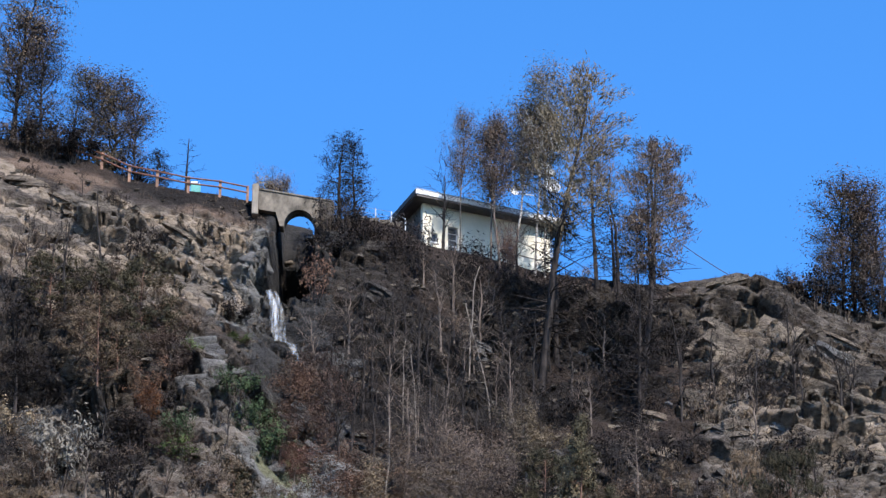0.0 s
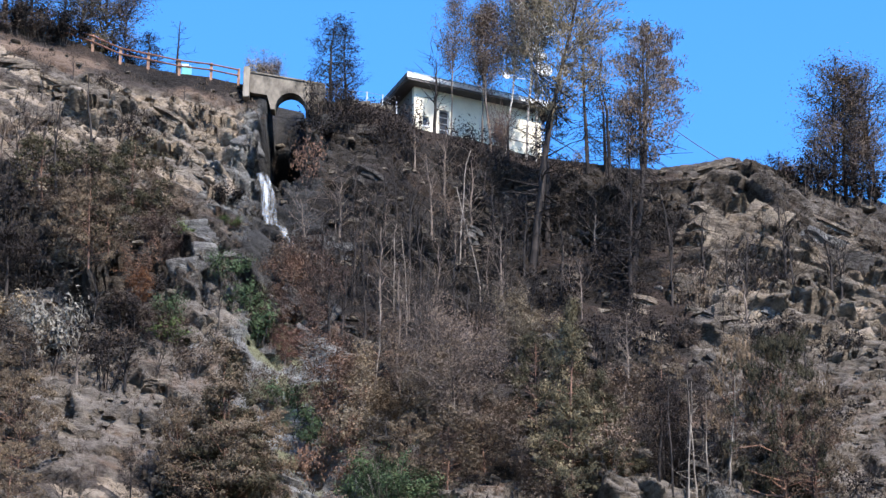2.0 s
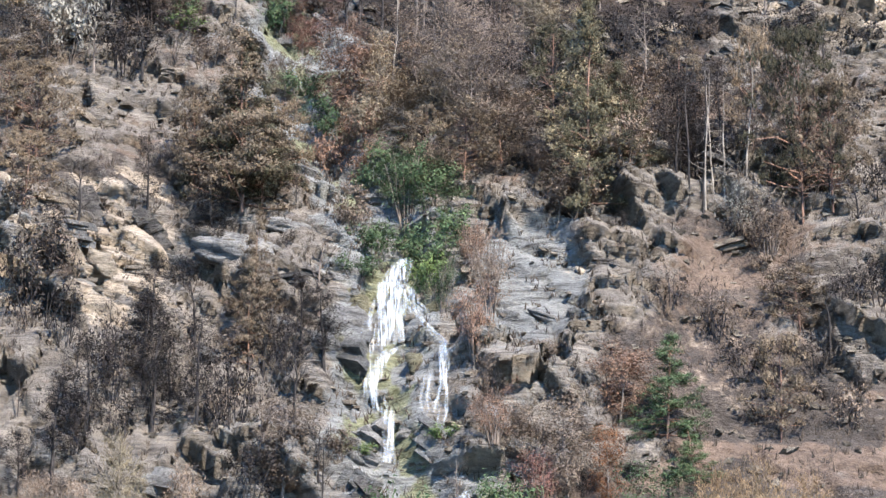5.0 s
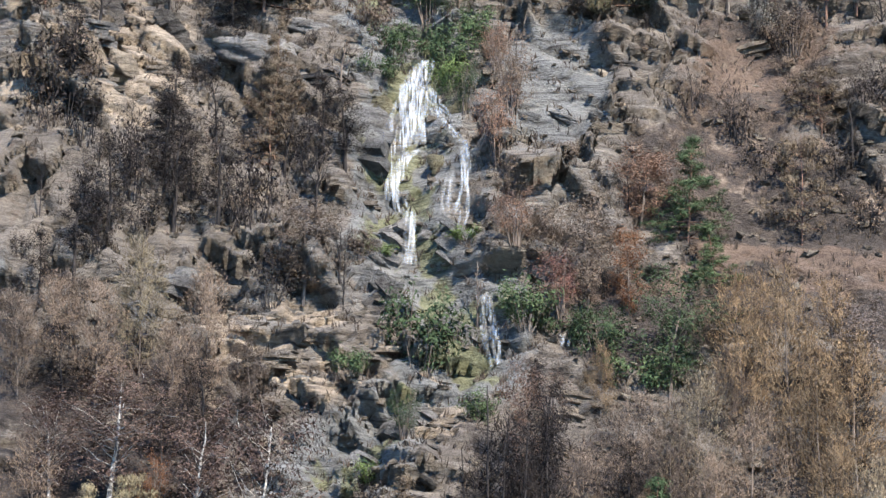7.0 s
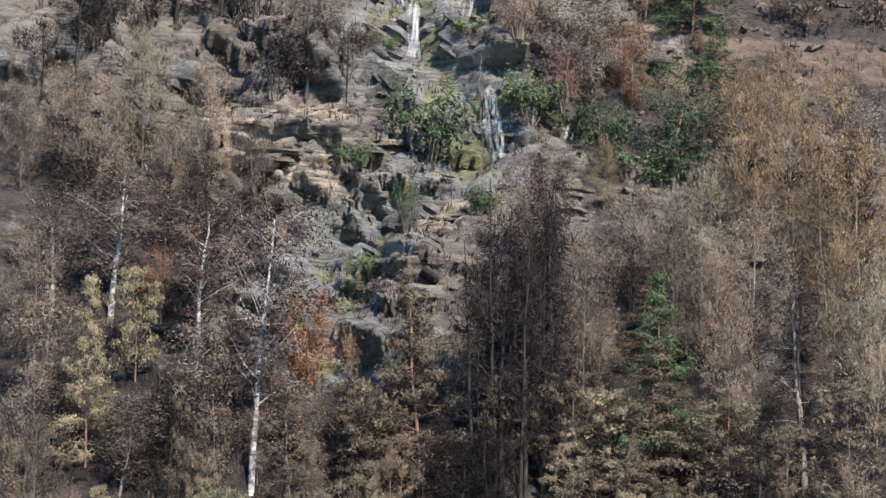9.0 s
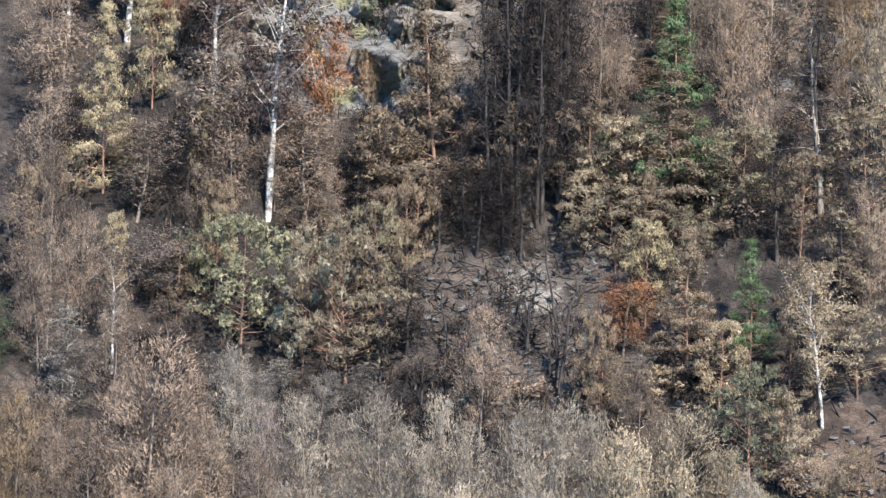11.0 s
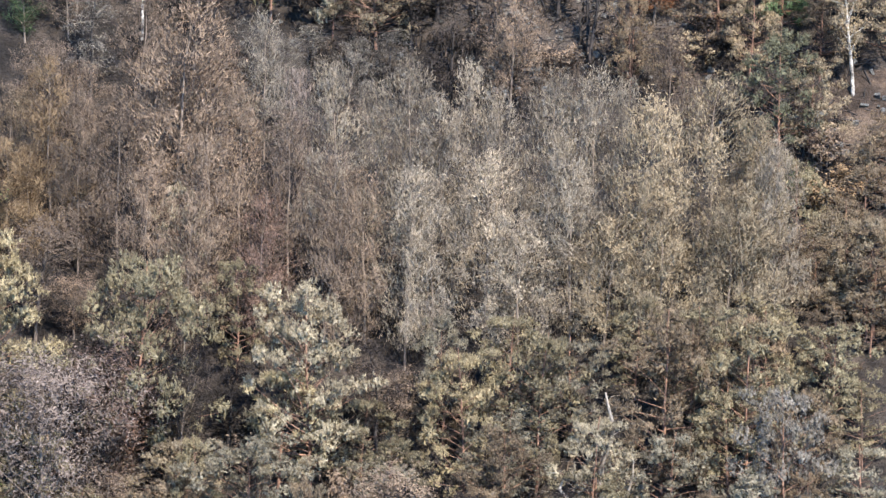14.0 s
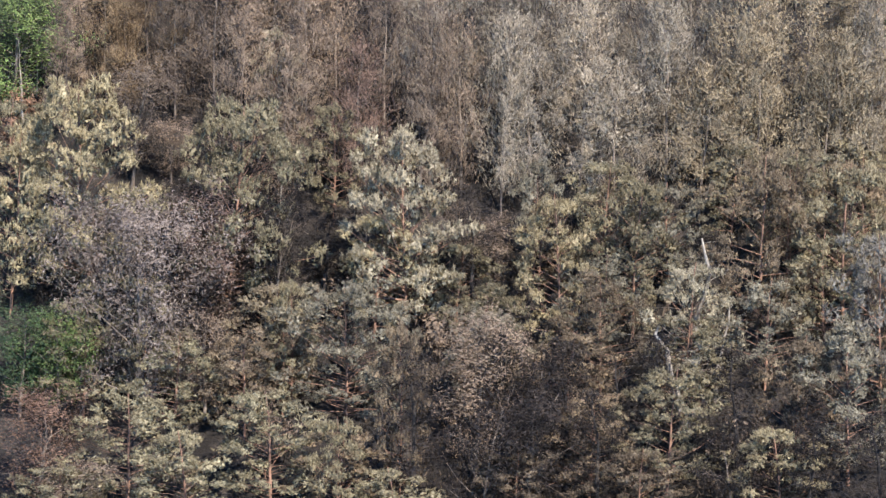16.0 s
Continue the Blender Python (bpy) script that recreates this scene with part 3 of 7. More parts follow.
# ---- trees ----
class Growth:
    """Collects a tree's wood and leaves."""

    def __init__(self, seed):
        self.rng = np.random.default_rng(seed)
        self.wood_v, self.wood_f, self.count = [], [], 0
        self.leaf_v = []

    def limb(self, points, r0, r1, sides):
        points = np.asarray(points, float)
        n = len(points)
        way = np.gradient(points, axis=0)
        way /= np.linalg.norm(way, axis=1)[:, None] + 1e-9
        side = np.cross(way, np.where(np.abs(way[:, 2:3]) > 0.9, [[1.0, 0, 0]], [[0, 0, 1.0]]))
        side /= np.linalg.norm(side, axis=1)[:, None] + 1e-9
        up = np.cross(side, way)
        angle = np.arange(sides) * 2 * np.pi / sides
        radius = np.linspace(r0, r1, n)[:, None, None]
        ring = points[:, None] + radius * (np.cos(angle)[None, :, None] * side[:, None] + np.sin(angle)[None, :, None] * up[:, None])
        self.wood_v.append(ring.reshape(-1, 3))
        i = (np.arange(n - 1)[:, None] * sides + np.arange(sides)).ravel() + self.count
        j = (np.arange(n - 1)[:, None] * sides + (np.arange(sides) + 1) % sides).ravel() + self.count
        self.wood_f.append(np.stack([i, j, j + sides, i + sides], 1))
        self.count += n * sides

    def branch(self, start, heading, length, r0, sag=0.0, wobble=0.12, n=5, sides=3, draw=True):
        """A limb that bends; returns its points."""
        heading = np.asarray(heading, float)
        heading = heading / np.linalg.norm(heading)
        points = [np.asarray(start, float)]
        for k in range(n - 1):
            heading = heading + self.rng.normal(0, wobble, 3) + [0, 0, sag]
            heading /= np.linalg.norm(heading)
            points.append(points[-1] + heading * length / (n - 1))
        if draw:
            self.limb(points, r0, r0 * 0.3, sides)
        return np.array(points)

    def leaves(self, at, size, narrow=0.6, lean=None, facing=None):
        """One three-cornered leaf at each point; lean draws their length into one direction, facing turns their faces outwards."""
        at = np.asarray(at, float)
        n = len(at)
        a = self.rng.normal(0, 1, (n, 3))
        if lean is not None:
            a = a * 0.45 + np.asarray(lean)
        a /= np.linalg.norm(a, axis=1)[:, None]
        if facing is None:
            b = np.cross(a, self.rng.normal(0, 1, (n, 3)))
        else:
            b = np.cross(a, facing / (np.linalg.norm(facing, axis=1)[:, None] + 1e-9) + self.rng.normal(0, 0.3, (n, 3)))
            b /= np.linalg.norm(b, axis=1)[:, None] + 1e-9
            if lean is None:
                face = facing / (np.linalg.norm(facing, axis=1)[:, None] + 1e-9) + self.rng.normal(0, 0.24, (n, 3))
                a = np.cross(b, face)
                a /= np.linalg.norm(a, axis=1)[:, None] + 1e-9
        b /= np.linalg.norm(b, axis=1)[:, None] + 1e-9
        size = size * self.rng.uniform(0.55, 1.35, (n, 1))
        self.leaf_v.append(np.stack([at - a * size * 0.5 + b * size * narrow * 0.5, at - a * size * 0.4 - b * size * narrow * 0.5, at + a * size * 0.6], 1).reshape(-1, 3))

    def pads(self, at, radius, needles, leaf, out, flat=0.75):
        """Cushions of short needle sprays, their faces turned outwards."""
        at, radius = np.asarray(at, float), np.asarray(radius, float).reshape(-1, 1, 1)
        q = self.rng.normal(0, 1, (len(at), needles, 3)) + out
        q = q / np.linalg.norm(q, axis=2)[..., None]
        coat = (at[:, None] + q * radius * [1, 1, flat] * self.rng.uniform(0.25, 1.25, (len(at), needles, 1))).reshape(-1, 3)
        self.leaves(coat, leaf, 0.34, None, q.reshape(-1, 3) + out + [0, 0, 0.2])

    def meshes(self, name, edge=90):
        wood = mesh_from(name + "_wood", np.concatenate(self.wood_v), np.concatenate(self.wood_f), smooth=True)
        crown = None
        if self.leaf_v:
            v = np.concatenate(self.leaf_v)
            crown = mesh_from(name + "_crown", v, np.arange(len(v)).reshape(-1, 3))
        all_v = np.concatenate(self.wood_v + self.leaf_v)
        return wood, crown, float(all_v[:, 2].max()), float(np.percentile(np.hypot(all_v[:, 0], all_v[:, 1]), edge))


def trunk_points(g, h, lean=0.06, n=9, crook=0.012):
    z = np.linspace(0, h, n)
    tilt = g.rng.normal(0, lean, 2)
    walk_off = np.cumsum(g.rng.normal(0, crook * h, (n, 2)), 0) * (z / h)[:, None]
    p = np.stack([z * tilt[0], z * tilt[1], z], 1)
    p[:, :2] += walk_off
    p[0, :2] = 0
    p[0, 2] = -0.5
    return p


def along(points, t):
    t = np.atleast_1d(t) * (len(points) - 1)
    i = np.clip(t.astype(int), 0, len(points) - 2)
    return points[i] + (points[i + 1] - points[i]) * (t - i)[:, None]


def grow_broad(seed, h=8.0, w=2.0, low=0.14, count=4200, leaf=0.19, sparse=0.0, upright=0.8, limbs=26, narrow=0.3, twiggy=False, spread=0.16, girth=0.0125):
    """A broadleaf tree: limbs rising from a forked trunk, leaves in loose sprays."""
    g = Growth(seed)
    stem = trunk_points(g, h * 0.95)
    g.limb(stem, (0.0072 if twiggy else girth) * h, 0.0025 * h, 6)
    ends = []
    for k in range(limbs):
        t = low + (0.97 - low) * (k + g.rng.random()) / limbs
        a = k * 2.4 + g.rng.normal(0, 0.4)
        reach = w * (np.sin(np.pi * min(1, (t - low * 0.7) / (1.12 - low * 0.7))) ** 0.7) * g.rng.uniform(0.65, 1.2) * (1.3 - 0.75 * t if twiggy else 1)
        rise = upright * g.rng.uniform(0.6, 1.5)
        p = g.branch(along(stem, t)[0], (np.cos(a), np.sin(a), rise), reach * 1.15, 0.0065 * h * (1.1 - t), 0.04, 0.16, 4 if count else 3)
        for q in range(3 if not count else 4):
            b = along(p, g.rng.uniform(0.35, 1.0))[0]
            e = g.branch(b, g.rng.normal(0, 1, 3) + [np.cos(a) * 0.7, np.sin(a) * 0.7, 0.7], reach * g.rng.uniform(0.25, 0.5) + 0.2, 0.0022 * h, 0.02, 0.2, 3, draw=not count or twiggy or q == 0)
            ends.append(e)
    if count:
        keep = [e for e in ends if g.rng.random() > sparse]
        each = max(1, count // len(keep))
        for e in keep:
            n = int(each * g.rng.uniform(0.4, 1.6)) + 1
            off = g.rng.normal(0, spread + 0.035 * w, (n, 3))
            at = along(e, g.rng.random(n) ** 0.7) + off
            g.leaves(at, leaf, narrow, None, off * 1.6 + (at - [0, 0, 0.5 * h]) * [0.3, 0.3, 0.12] + [0, 0, 0.25])
    return g.meshes("broadleaf")


def grow_spire(seed, h=9.0, w=2.4, low=0.18, pads=160, needles=46, leaf=0.11, pad=0.26):
    """A conical pine: level boughs set with cushions of needles."""
    g = Growth(seed)
    stem = trunk_points(g, h * 0.97, 0.03)
    g.limb(stem, 0.0125 * h, 0.003 * h, 6)
    tiers = np.linspace(low, 0.985, int(h * 1.9)) + g.rng.normal(0, 0.012, int(h * 1.9))
    made, tier = 0, 0
    while made < pads:
        t = float(np.clip(tiers[tier % len(tiers)] + g.rng.normal(0, 0.006), low, 0.99))
        tier += 1
        a = g.rng.random() * 2 * np.pi
        reach = w * (0.08 + 0.95 * (1 - t) / (1 - low)) * g.rng.uniform(0.5, 1.05)
        rise = g.rng.uniform(-0.15, 0.25) if t < 0.93 else g.rng.uniform(0.5, 0.8)
        p = g.branch(along(stem, t)[0], (np.cos(a), np.sin(a), rise), reach, 0.0055 * h * (1.15 - t), 0.03, 0.12, 3)
        count = max(2, int(reach / (0.85 * pad)))
        u = g.rng.uniform(0.12, 1.0, count) ** 0.6
        side = g.rng.normal(0, 0.26, count) * reach * u
        c = along(p, u) + np.stack([-np.sin(a) * side, np.cos(a) * side, 0.06 + g.rng.normal(0, 0.05, count)], 1)
        g.pads(c, pad * g.rng.uniform(0.55, 1.3, count), needles, leaf, [0.35 * np.cos(a), 0.35 * np.sin(a), 0.3], 0.62)
        made += count
    return g.meshes("pine", 97)


def grow_pine(seed, h=9.0, w=2.4, low=0.12, mounds=74, tufts=16, needles=9, leaf=0.2, mound=0.5):
    """A Scots pine: a domed crown of rounded bough ends, each a mound of upright shoots."""
    g = Growth(seed)
    stem = trunk_points(g, h * 0.93, 0.03)
    g.limb(stem, 0.0125 * h, 0.003 * h, 6)
    lobes = g.rng.uniform(0, 6.28, 3)
    for k in range(mounds):
        t = low + (0.98 - low) * ((k + g.rng.random()) / mounds) ** 1.1
        a = k * 2.4 + g.rng.normal(0, 0.5)
        up = (t - low) / (1 - low)
        full = np.sqrt(max(0.0, 1 - up ** 2.3)) * (0.62 + 0.38 * min(1.0, up / 0.22))
        reach = w * full * (1 + 0.16 * np.sin(2 * a + lobes[0]) + 0.13 * np.sin(3 * a + lobes[1] + 5 * t)) * (g.rng.uniform(0.74, 1.1) if k % 4 else g.rng.uniform(0.3, 0.65))
        out = np.array([np.cos(a), np.sin(a), 0.0])
        p = g.branch(along(stem, t * 0.9)[0], out + [0, 0, g.rng.uniform(0.0, 0.3) + 0.4 * up], max(0.25, reach), 0.0055 * h * (1.15 - t), 0.03, 0.12, 3)
        size = mound * g.rng.uniform(0.65, 1.25) * (1.0 if reach > 0.5 else 0.75)
        q = g.rng.normal(0, 0.75, (tufts, 3)) + out * 0.5 + [0, 0, 0.55]
        q[:, 2] = np.abs(q[:, 2])
        q /= np.linalg.norm(q, axis=1)[:, None]
        foot = p[-1] + q * size * [1, 1, 0.6] * g.rng.uniform(0.55, 1.05, (tufts, 1))
        core = g.rng.normal(0, 1, (32, 3)) + out * 0.3 + [0, 0, 0.3]
        core /= np.linalg.norm(core, axis=1)[:, None]
        g.leaves(p[-1] + core * size * [0.56, 0.56, 0.32], 0.32 * size, 0.55, None, core)
        shoot = np.repeat(q + [0, 0, 0.45], needles, 0) + g.rng.normal(0, 0.5, (tufts * needles, 3))
        shoot /= np.linalg.norm(shoot, axis=1)[:, None]
        g.leaves(np.repeat(foot, needles, 0) + shoot * leaf * 0.5 + g.rng.normal(0, leaf * 0.22, (tufts * needles, 3)), leaf, 0.22, shoot * 0.7, np.repeat(q + [0, 0, 0.3], needles, 0))
    return g.meshes("pine", 95)


def grow_larch(seed, h=9.5, w=1.7, count=4200, leaf=0.17, low=0.1, girth=0.008, slim=0.55):
    """A larch: a full cone of fine upright sprays on bowed boughs."""
    g = Growth(seed)
    stem = trunk_points(g, h, 0.025)
    g.limb(stem, girth * h, 0.001 * h, 6)
    limbs = 64
    for k in range(0 if low < 0.2 else 40):  # dead boughs below the crown
        a = k * 2.4
        g.branch(along(stem, low * g.rng.uniform(0.3, 1.2))[0], (np.cos(a), np.sin(a), g.rng.uniform(-0.5, 0.2)), w * g.rng.uniform(0.4, 0.9), 0.0022 * h, -0.03, 0.14, 4)
    for k in range(limbs):
        t = low + (0.99 - low) * (k + g.rng.random()) / limbs
        a = k * 2.4 + g.rng.normal(0, 0.5)
        reach = w * (1.02 - (t - low) / (1 - low)) ** slim * g.rng.uniform(0.6, 1.15) * ramp(low - 0.08, low + 0.15, np.array(t)) + 0.12
        p = g.branch(along(stem, t)[0], (np.cos(a), np.sin(a), g.rng.uniform(0.0, 0.5)), reach, 0.003 * h * (1.1 - t), 0.06, 0.1, 3, draw=k % 3 == 0)
        n = int(count / limbs * (0.3 + 1.4 * reach / w))
        at = along(p, g.rng.random(n) ** 0.5) + g.rng.normal(0, 0.12, (n, 3)) * [1, 1, 1.6]
        at[:, 2] -= np.abs(g.rng.normal(0, 0.12, n))
        g.leaves(at, leaf, 0.19, (np.cos(a) * 0.3, np.sin(a) * 0.3, 0.8), at * [0.8, 0.8, 0] + [0, 0, 0.5])
    return g.meshes("larch")


def grow_burnt_pine(seed, h=8.0, w=1.5, count=2100):
    """A burnt conifer: black trunk, bare whorls with scraps of singed needles."""
    g = Growth(seed)
    stem = trunk_points(g, h, 0.03)
    g.limb(stem, 0.016 * h, 0.002 * h, 6)
    for k in range(58):
        t = 0.14 + 0.85 * (k + g.rng.random()) / 58
        a = k * 2.4 + g.rng.normal(0, 0.5)
        reach = w * (1.06 - t) ** 0.6 * g.rng.uniform(0.45, 1.15) + 0.12
        p = g.branch(along(stem, t)[0], (np.cos(a), np.sin(a), g.rng.uniform(-0.35, 0.4)), reach, 0.004 * h * (1.15 - t), 0.05, 0.14, 4)
        for q in range(2):
            g.branch(along(p, g.rng.uniform(0.3, 0.9))[0], g.rng.normal(0, 1, 3) + [np.cos(a), np.sin(a), 0.3], reach * 0.4, 0.012, 0.02, 0.2, 3)
        n = int(count / 58)
        g.leaves(along(p, g.rng.uniform(0.3, 1, n)) + g.rng.normal(0, 0.14, (n, 3)), 0.24, 0.1)
    return g.meshes("burnt_pine")


def grow_snag(seed, h=8.0, w=1.4, limbs=26, twig=2, thick=0.012):
    """A dead tree: trunk and broken bare branches."""
    g = Growth(seed)
    stem = trunk_points(g, h, 0.04)
    g.limb(stem, thick * h, 0.0025 * h, 6)
    for k in range(limbs):
        t = 0.2 + 0.78 * (k + g.rng.random()) / limbs
        a = k * 2.4 + g.rng.normal(0, 0.5)
        reach = w * (1.1 - 0.75 * t) * g.rng.uniform(0.3, 1.1)
        p = g.branch(along(stem, t)[0], (np.cos(a), np.sin(a), g.rng.uniform(-0.2, 0.6)), reach, 0.0042 * h * (1.15 - t), 0.0, 0.16)
        for q in range(twig):
            g.branch(along(p, g.rng.uniform(0.3, 0.9))[0], g.rng.normal(0, 1, 3) + [np.cos(a), np.sin(a), 0.4], reach * 0.45, 0.012, 0.0, 0.2, 3)
    return g.meshes("snag")


def grow_bush(seed, h=2.2, w=1.3, stems=11, count=2200, leaf=0.14, twigs=4):
    """Several stems from one stool."""
    g = Growth(seed)
    for k in range(stems):
        a = k * 2.4 + g.rng.normal(0, 0.4)
        out = g.rng.uniform(0.05, 1.0)
        foot = np.array([np.cos(a) * 0.2 * w, np.sin(a) * 0.2 * w, -0.3])
        p = g.branch(foot, (np.cos(a) * out * w / h, np.sin(a) * out * w / h, 1.0), h * g.rng.uniform(0.65, 1.1) * (1 - 0.15 * out) + 0.3, 0.013 * h, 0.02, 0.1, 3)
        for q in range(twigs):
            e = g.branch(along(p, g.rng.uniform(0.3, 0.95))[0], g.rng.normal(0, 1, 3) + [np.cos(a) * 0.8, np.sin(a) * 0.8, 0.9], h * g.rng.uniform(0.2, 0.4), 0.0045 * h, 0.02, 0.18, 3, draw=count < 500 or q == 0)
            if count:
                n = int(count / stems / twigs * g.rng.uniform(0.4, 1.7)) + 1
                off = g.rng.normal(0, 0.07 * w + 0.06, (n, 3))
                g.leaves(along(e, g.rng.random(n)) + off, leaf, 0.42, None, off + [np.cos(a) * 0.12, np.sin(a) * 0.12, 0.1])
    return g.meshes("bush")


KINDS = {  # name, category, bark, grown variants; "near" ones for the foot of the slope have finer leaves
    "broad": ("broadleaf_tree", "tree", "brown", [grow_broad(100 + k, 5.2, 1.5, 0.12, 5200, 0.135) for k in range(4)]),
    "broad near": ("broadleaf_tree", "tree", "brown", [grow_broad(110 + k, 5.6, 1.7, 0.12, 6600, 0.115) for k in range(3)]),
    "broad big": ("broadleaf_tree", "tree", "brown", [grow_broad(115 + k, 6.5, 3.0, 0.1, 16000, 0.12, limbs=46) for k in range(2)]),
    "pine big": ("pine_tree", "tree", "pine", [grow_pine(155 + k, 7.0, 3.3, mounds=96, tufts=17, needles=12, leaf=0.15, mound=0.6) for k in range(2)]),
    "birch": ("birch_tree", "tree", "white", [grow_broad(120 + k, 8.0, 1.8, 0.25, 5600, 0.15, 0.05, 1.1, 30, 0.3, girth=0.014) for k in range(4)]),
    "aspen": ("aspen_tree", "tree", "brown", [grow_broad(130 + k, 10.0, 2.0, 0.42, 8500, 0.115, 0.0, 1.3, 36, 0.4, True, 0.24) for k in range(4)]),
    "copse": ("aspen_tree", "tree", "char", [grow_broad(135 + k, 10.0, 2.2, 0.2, 7500, 0.115, 0.0, 1.2, 38, 0.4, True, 0.22) for k in range(3)]),
    "pine": ("pine_tree", "tree", "pine", [grow_pine(140 + k, 5.6, 2.1, mounds=46, tufts=14, needles=10, leaf=0.165, mound=0.54) for k in range(5)]),
    "pine near": ("pine_tree", "tree", "pine", [grow_pine(150 + k, 5.8, 2.2, mounds=52, tufts=16, needles=12, leaf=0.14, mound=0.52) for k in range(4)]),
    "spire": ("pine_tree", "tree", "pine", [grow_spire(190 + k, 8.0, 3.0, 0.06, 290, 58, 0.145, 0.4) for k in range(3)]),
    "larch": ("larch_tree", "tree", "brown", [grow_larch(160 + k, 6.4, 2.3, 5600, 0.165) for k in range(5)]),
    "larch near": ("larch_tree", "tree", "brown", [grow_larch(170 + k, 7.4, 2.3, 7600, 0.155) for k in range(4)]),
    "tall larch": ("larch_tree", "tree", "char", [grow_larch(176 + k, 16.0, 2.5, 8000, 0.2, 0.5, 0.01, 0.38) for k in range(3)]),
    "silver birch": ("birch_tree", "tree", "white", [grow_broad(138 + k, 10.0, 2.2, 0.48, 8000, 0.115, 0.0, 1.3, 36, 0.4, True, 0.26) for k in range(2)]),
    "burntpine": ("burnt_conifer", "tree", "char", [grow_burnt_pine(180 + k, 5.5, 1.5) for k in range(4)]),
    "snag": ("dead_tree", "tree", "char", [grow_snag(200 + k, 7.0, 1.6) for k in range(4)]),
    "bare": ("bare_tree", "tree", "char", [grow_broad(220 + k, 4.2, 1.25, 0.2, 0, 0.1, 0, 1.5, 19) for k in range(4)]),
    "stem": ("dead_birch", "tree", "pale", [grow_snag(240 + k, 7.0, 1.1, 20, 2, 0.005) for k in range(3)]),
    "shrub": ("leafy_shrub", "shrub", "brown", [grow_bush(260 + k, 1.6, 1.0, count=1550, leaf=0.13) for k in range(4)]),
    "tall shrub": ("leafy_shrub", "shrub", "brown", [grow_bush(270 + k, 4.0, 1.25, 16, 3600, 0.115, 7) for k in range(4)]),
    "brush": ("bare_shrub", "shrub", "char", [grow_bush(280 + k, 1.7, 1.1, 13, 620, 0.13, 4) for k in range(4)]),
}
TONES = {
    "gold": "thinning golden-brown leaves", "umber": "scorched brown foliage", "tan": "dry tan foliage", "tawny": "singed tawny needles", "dusk": "dark olive needles", "verdigris": "grey-green needles", "sand": "bleached straw-coloured needles", "olive": "dull olive needles",
    "rust": "rust-brown leaves", "red": "dark red leaves", "orange": "orange-brown foliage", "pink": "withered pinkish-grey leaves", "silver": "pale silvery foliage", "russet": "dark reddish-brown leaves", "flame": "vivid orange-red leaves",
    "sage": "dusty grey-green needles", "ash": "ashen beige sprays", "grey": "sooty grey foliage", "char": "charred black twigs", "green": "dark green leaves", "lime": "fresh green leaves", "pale": "bleached bare branches",
}
BARK_WORDS = {"brown": "grey-brown trunk", "white": "white trunk", "pine": "reddish trunk", "char": "blackened trunk", "pale": "pale grey trunk"}
tree_rng = random.Random(5)


def chosen(kind, s, half, high):
    if kind == "shrub" and high > 2.6 and high > 2.5 * half:
        return "tall shrub"
    if half > 2.2 and f"{kind} big" in KINDS:
        return f"{kind} big"
    return f"{kind} near" if s < 13 and f"{kind} near" in KINDS else kind


def plant(rows):
    for kind, tone, x, s, high, half, *lean in rows:
        name, category, skin, grown = KINDS[chosen(kind, s, half, high)]
        if tone == "pale":
            skin = "pale"
        if kind == "bare" and tone == "umber":
            skin = "brown"
        if kind == "birch" and tone == "char":
            skin = "char"
        wood, crown, h0, w0 = grown[tree_rng.randrange(len(grown))]
        foot = ground(x, min(s, TOP)) + Vector((0, max(0, s - TOP), 0.12 * max(0, s - TOP)))  # past the crest the plateau goes on
        wide = half / w0
        turn = Euler((0, radians(sum(lean)), 0)).to_matrix() @ Euler((0, 0, tree_rng.uniform(0, 6.28))).to_matrix()
        m = Matrix.LocRotScale(foot, turn, (wide, wide, high / h0))
        thing = empty(name, m)
        words = f"{name.replace('_', ' ')} with {TONES[tone]} and {BARK_WORDS[skin]} on slope"
        tagged(thing, words, category, f"{category}s on the mountainside")
        for label, me, mat in (("trunk", wood, BARKS[skin]), ("crown", crown, LEAVES[tone])):
            if me is not None:
                ob = new(label, me)
                ob.parent = thing
                if not me.materials:
                    me.materials.append(mat)
                ob.material_slots[0].link = "OBJECT"
                ob.material_slots[0].material = mat


def undergrowth(seed, count, xs, ss, kinds, clear=()):
    """Lesser growth between the trees, kept off the stream and the open patches (x, s, radius)."""
    rng, rows = random.Random(seed), []
    while len(rows) < count:
        x, s = rng.uniform(*xs), rng.uniform(*ss)
        if abs(x - float(stream_x(s))) < 2.2 and s > 34 or any(math.hypot(x - a, s - b) < r for a, b, r in clear):
            continue
        kind, tone, low, high = rng.choice(kinds)
        h = rng.uniform(low, high)
        rows.append((kind, tone, x, s, h, h * rng.uniform(0.45, 0.7) if kind in ("shrub", "brush") else h * rng.uniform(0.17, 0.26)))
    plant(rows)


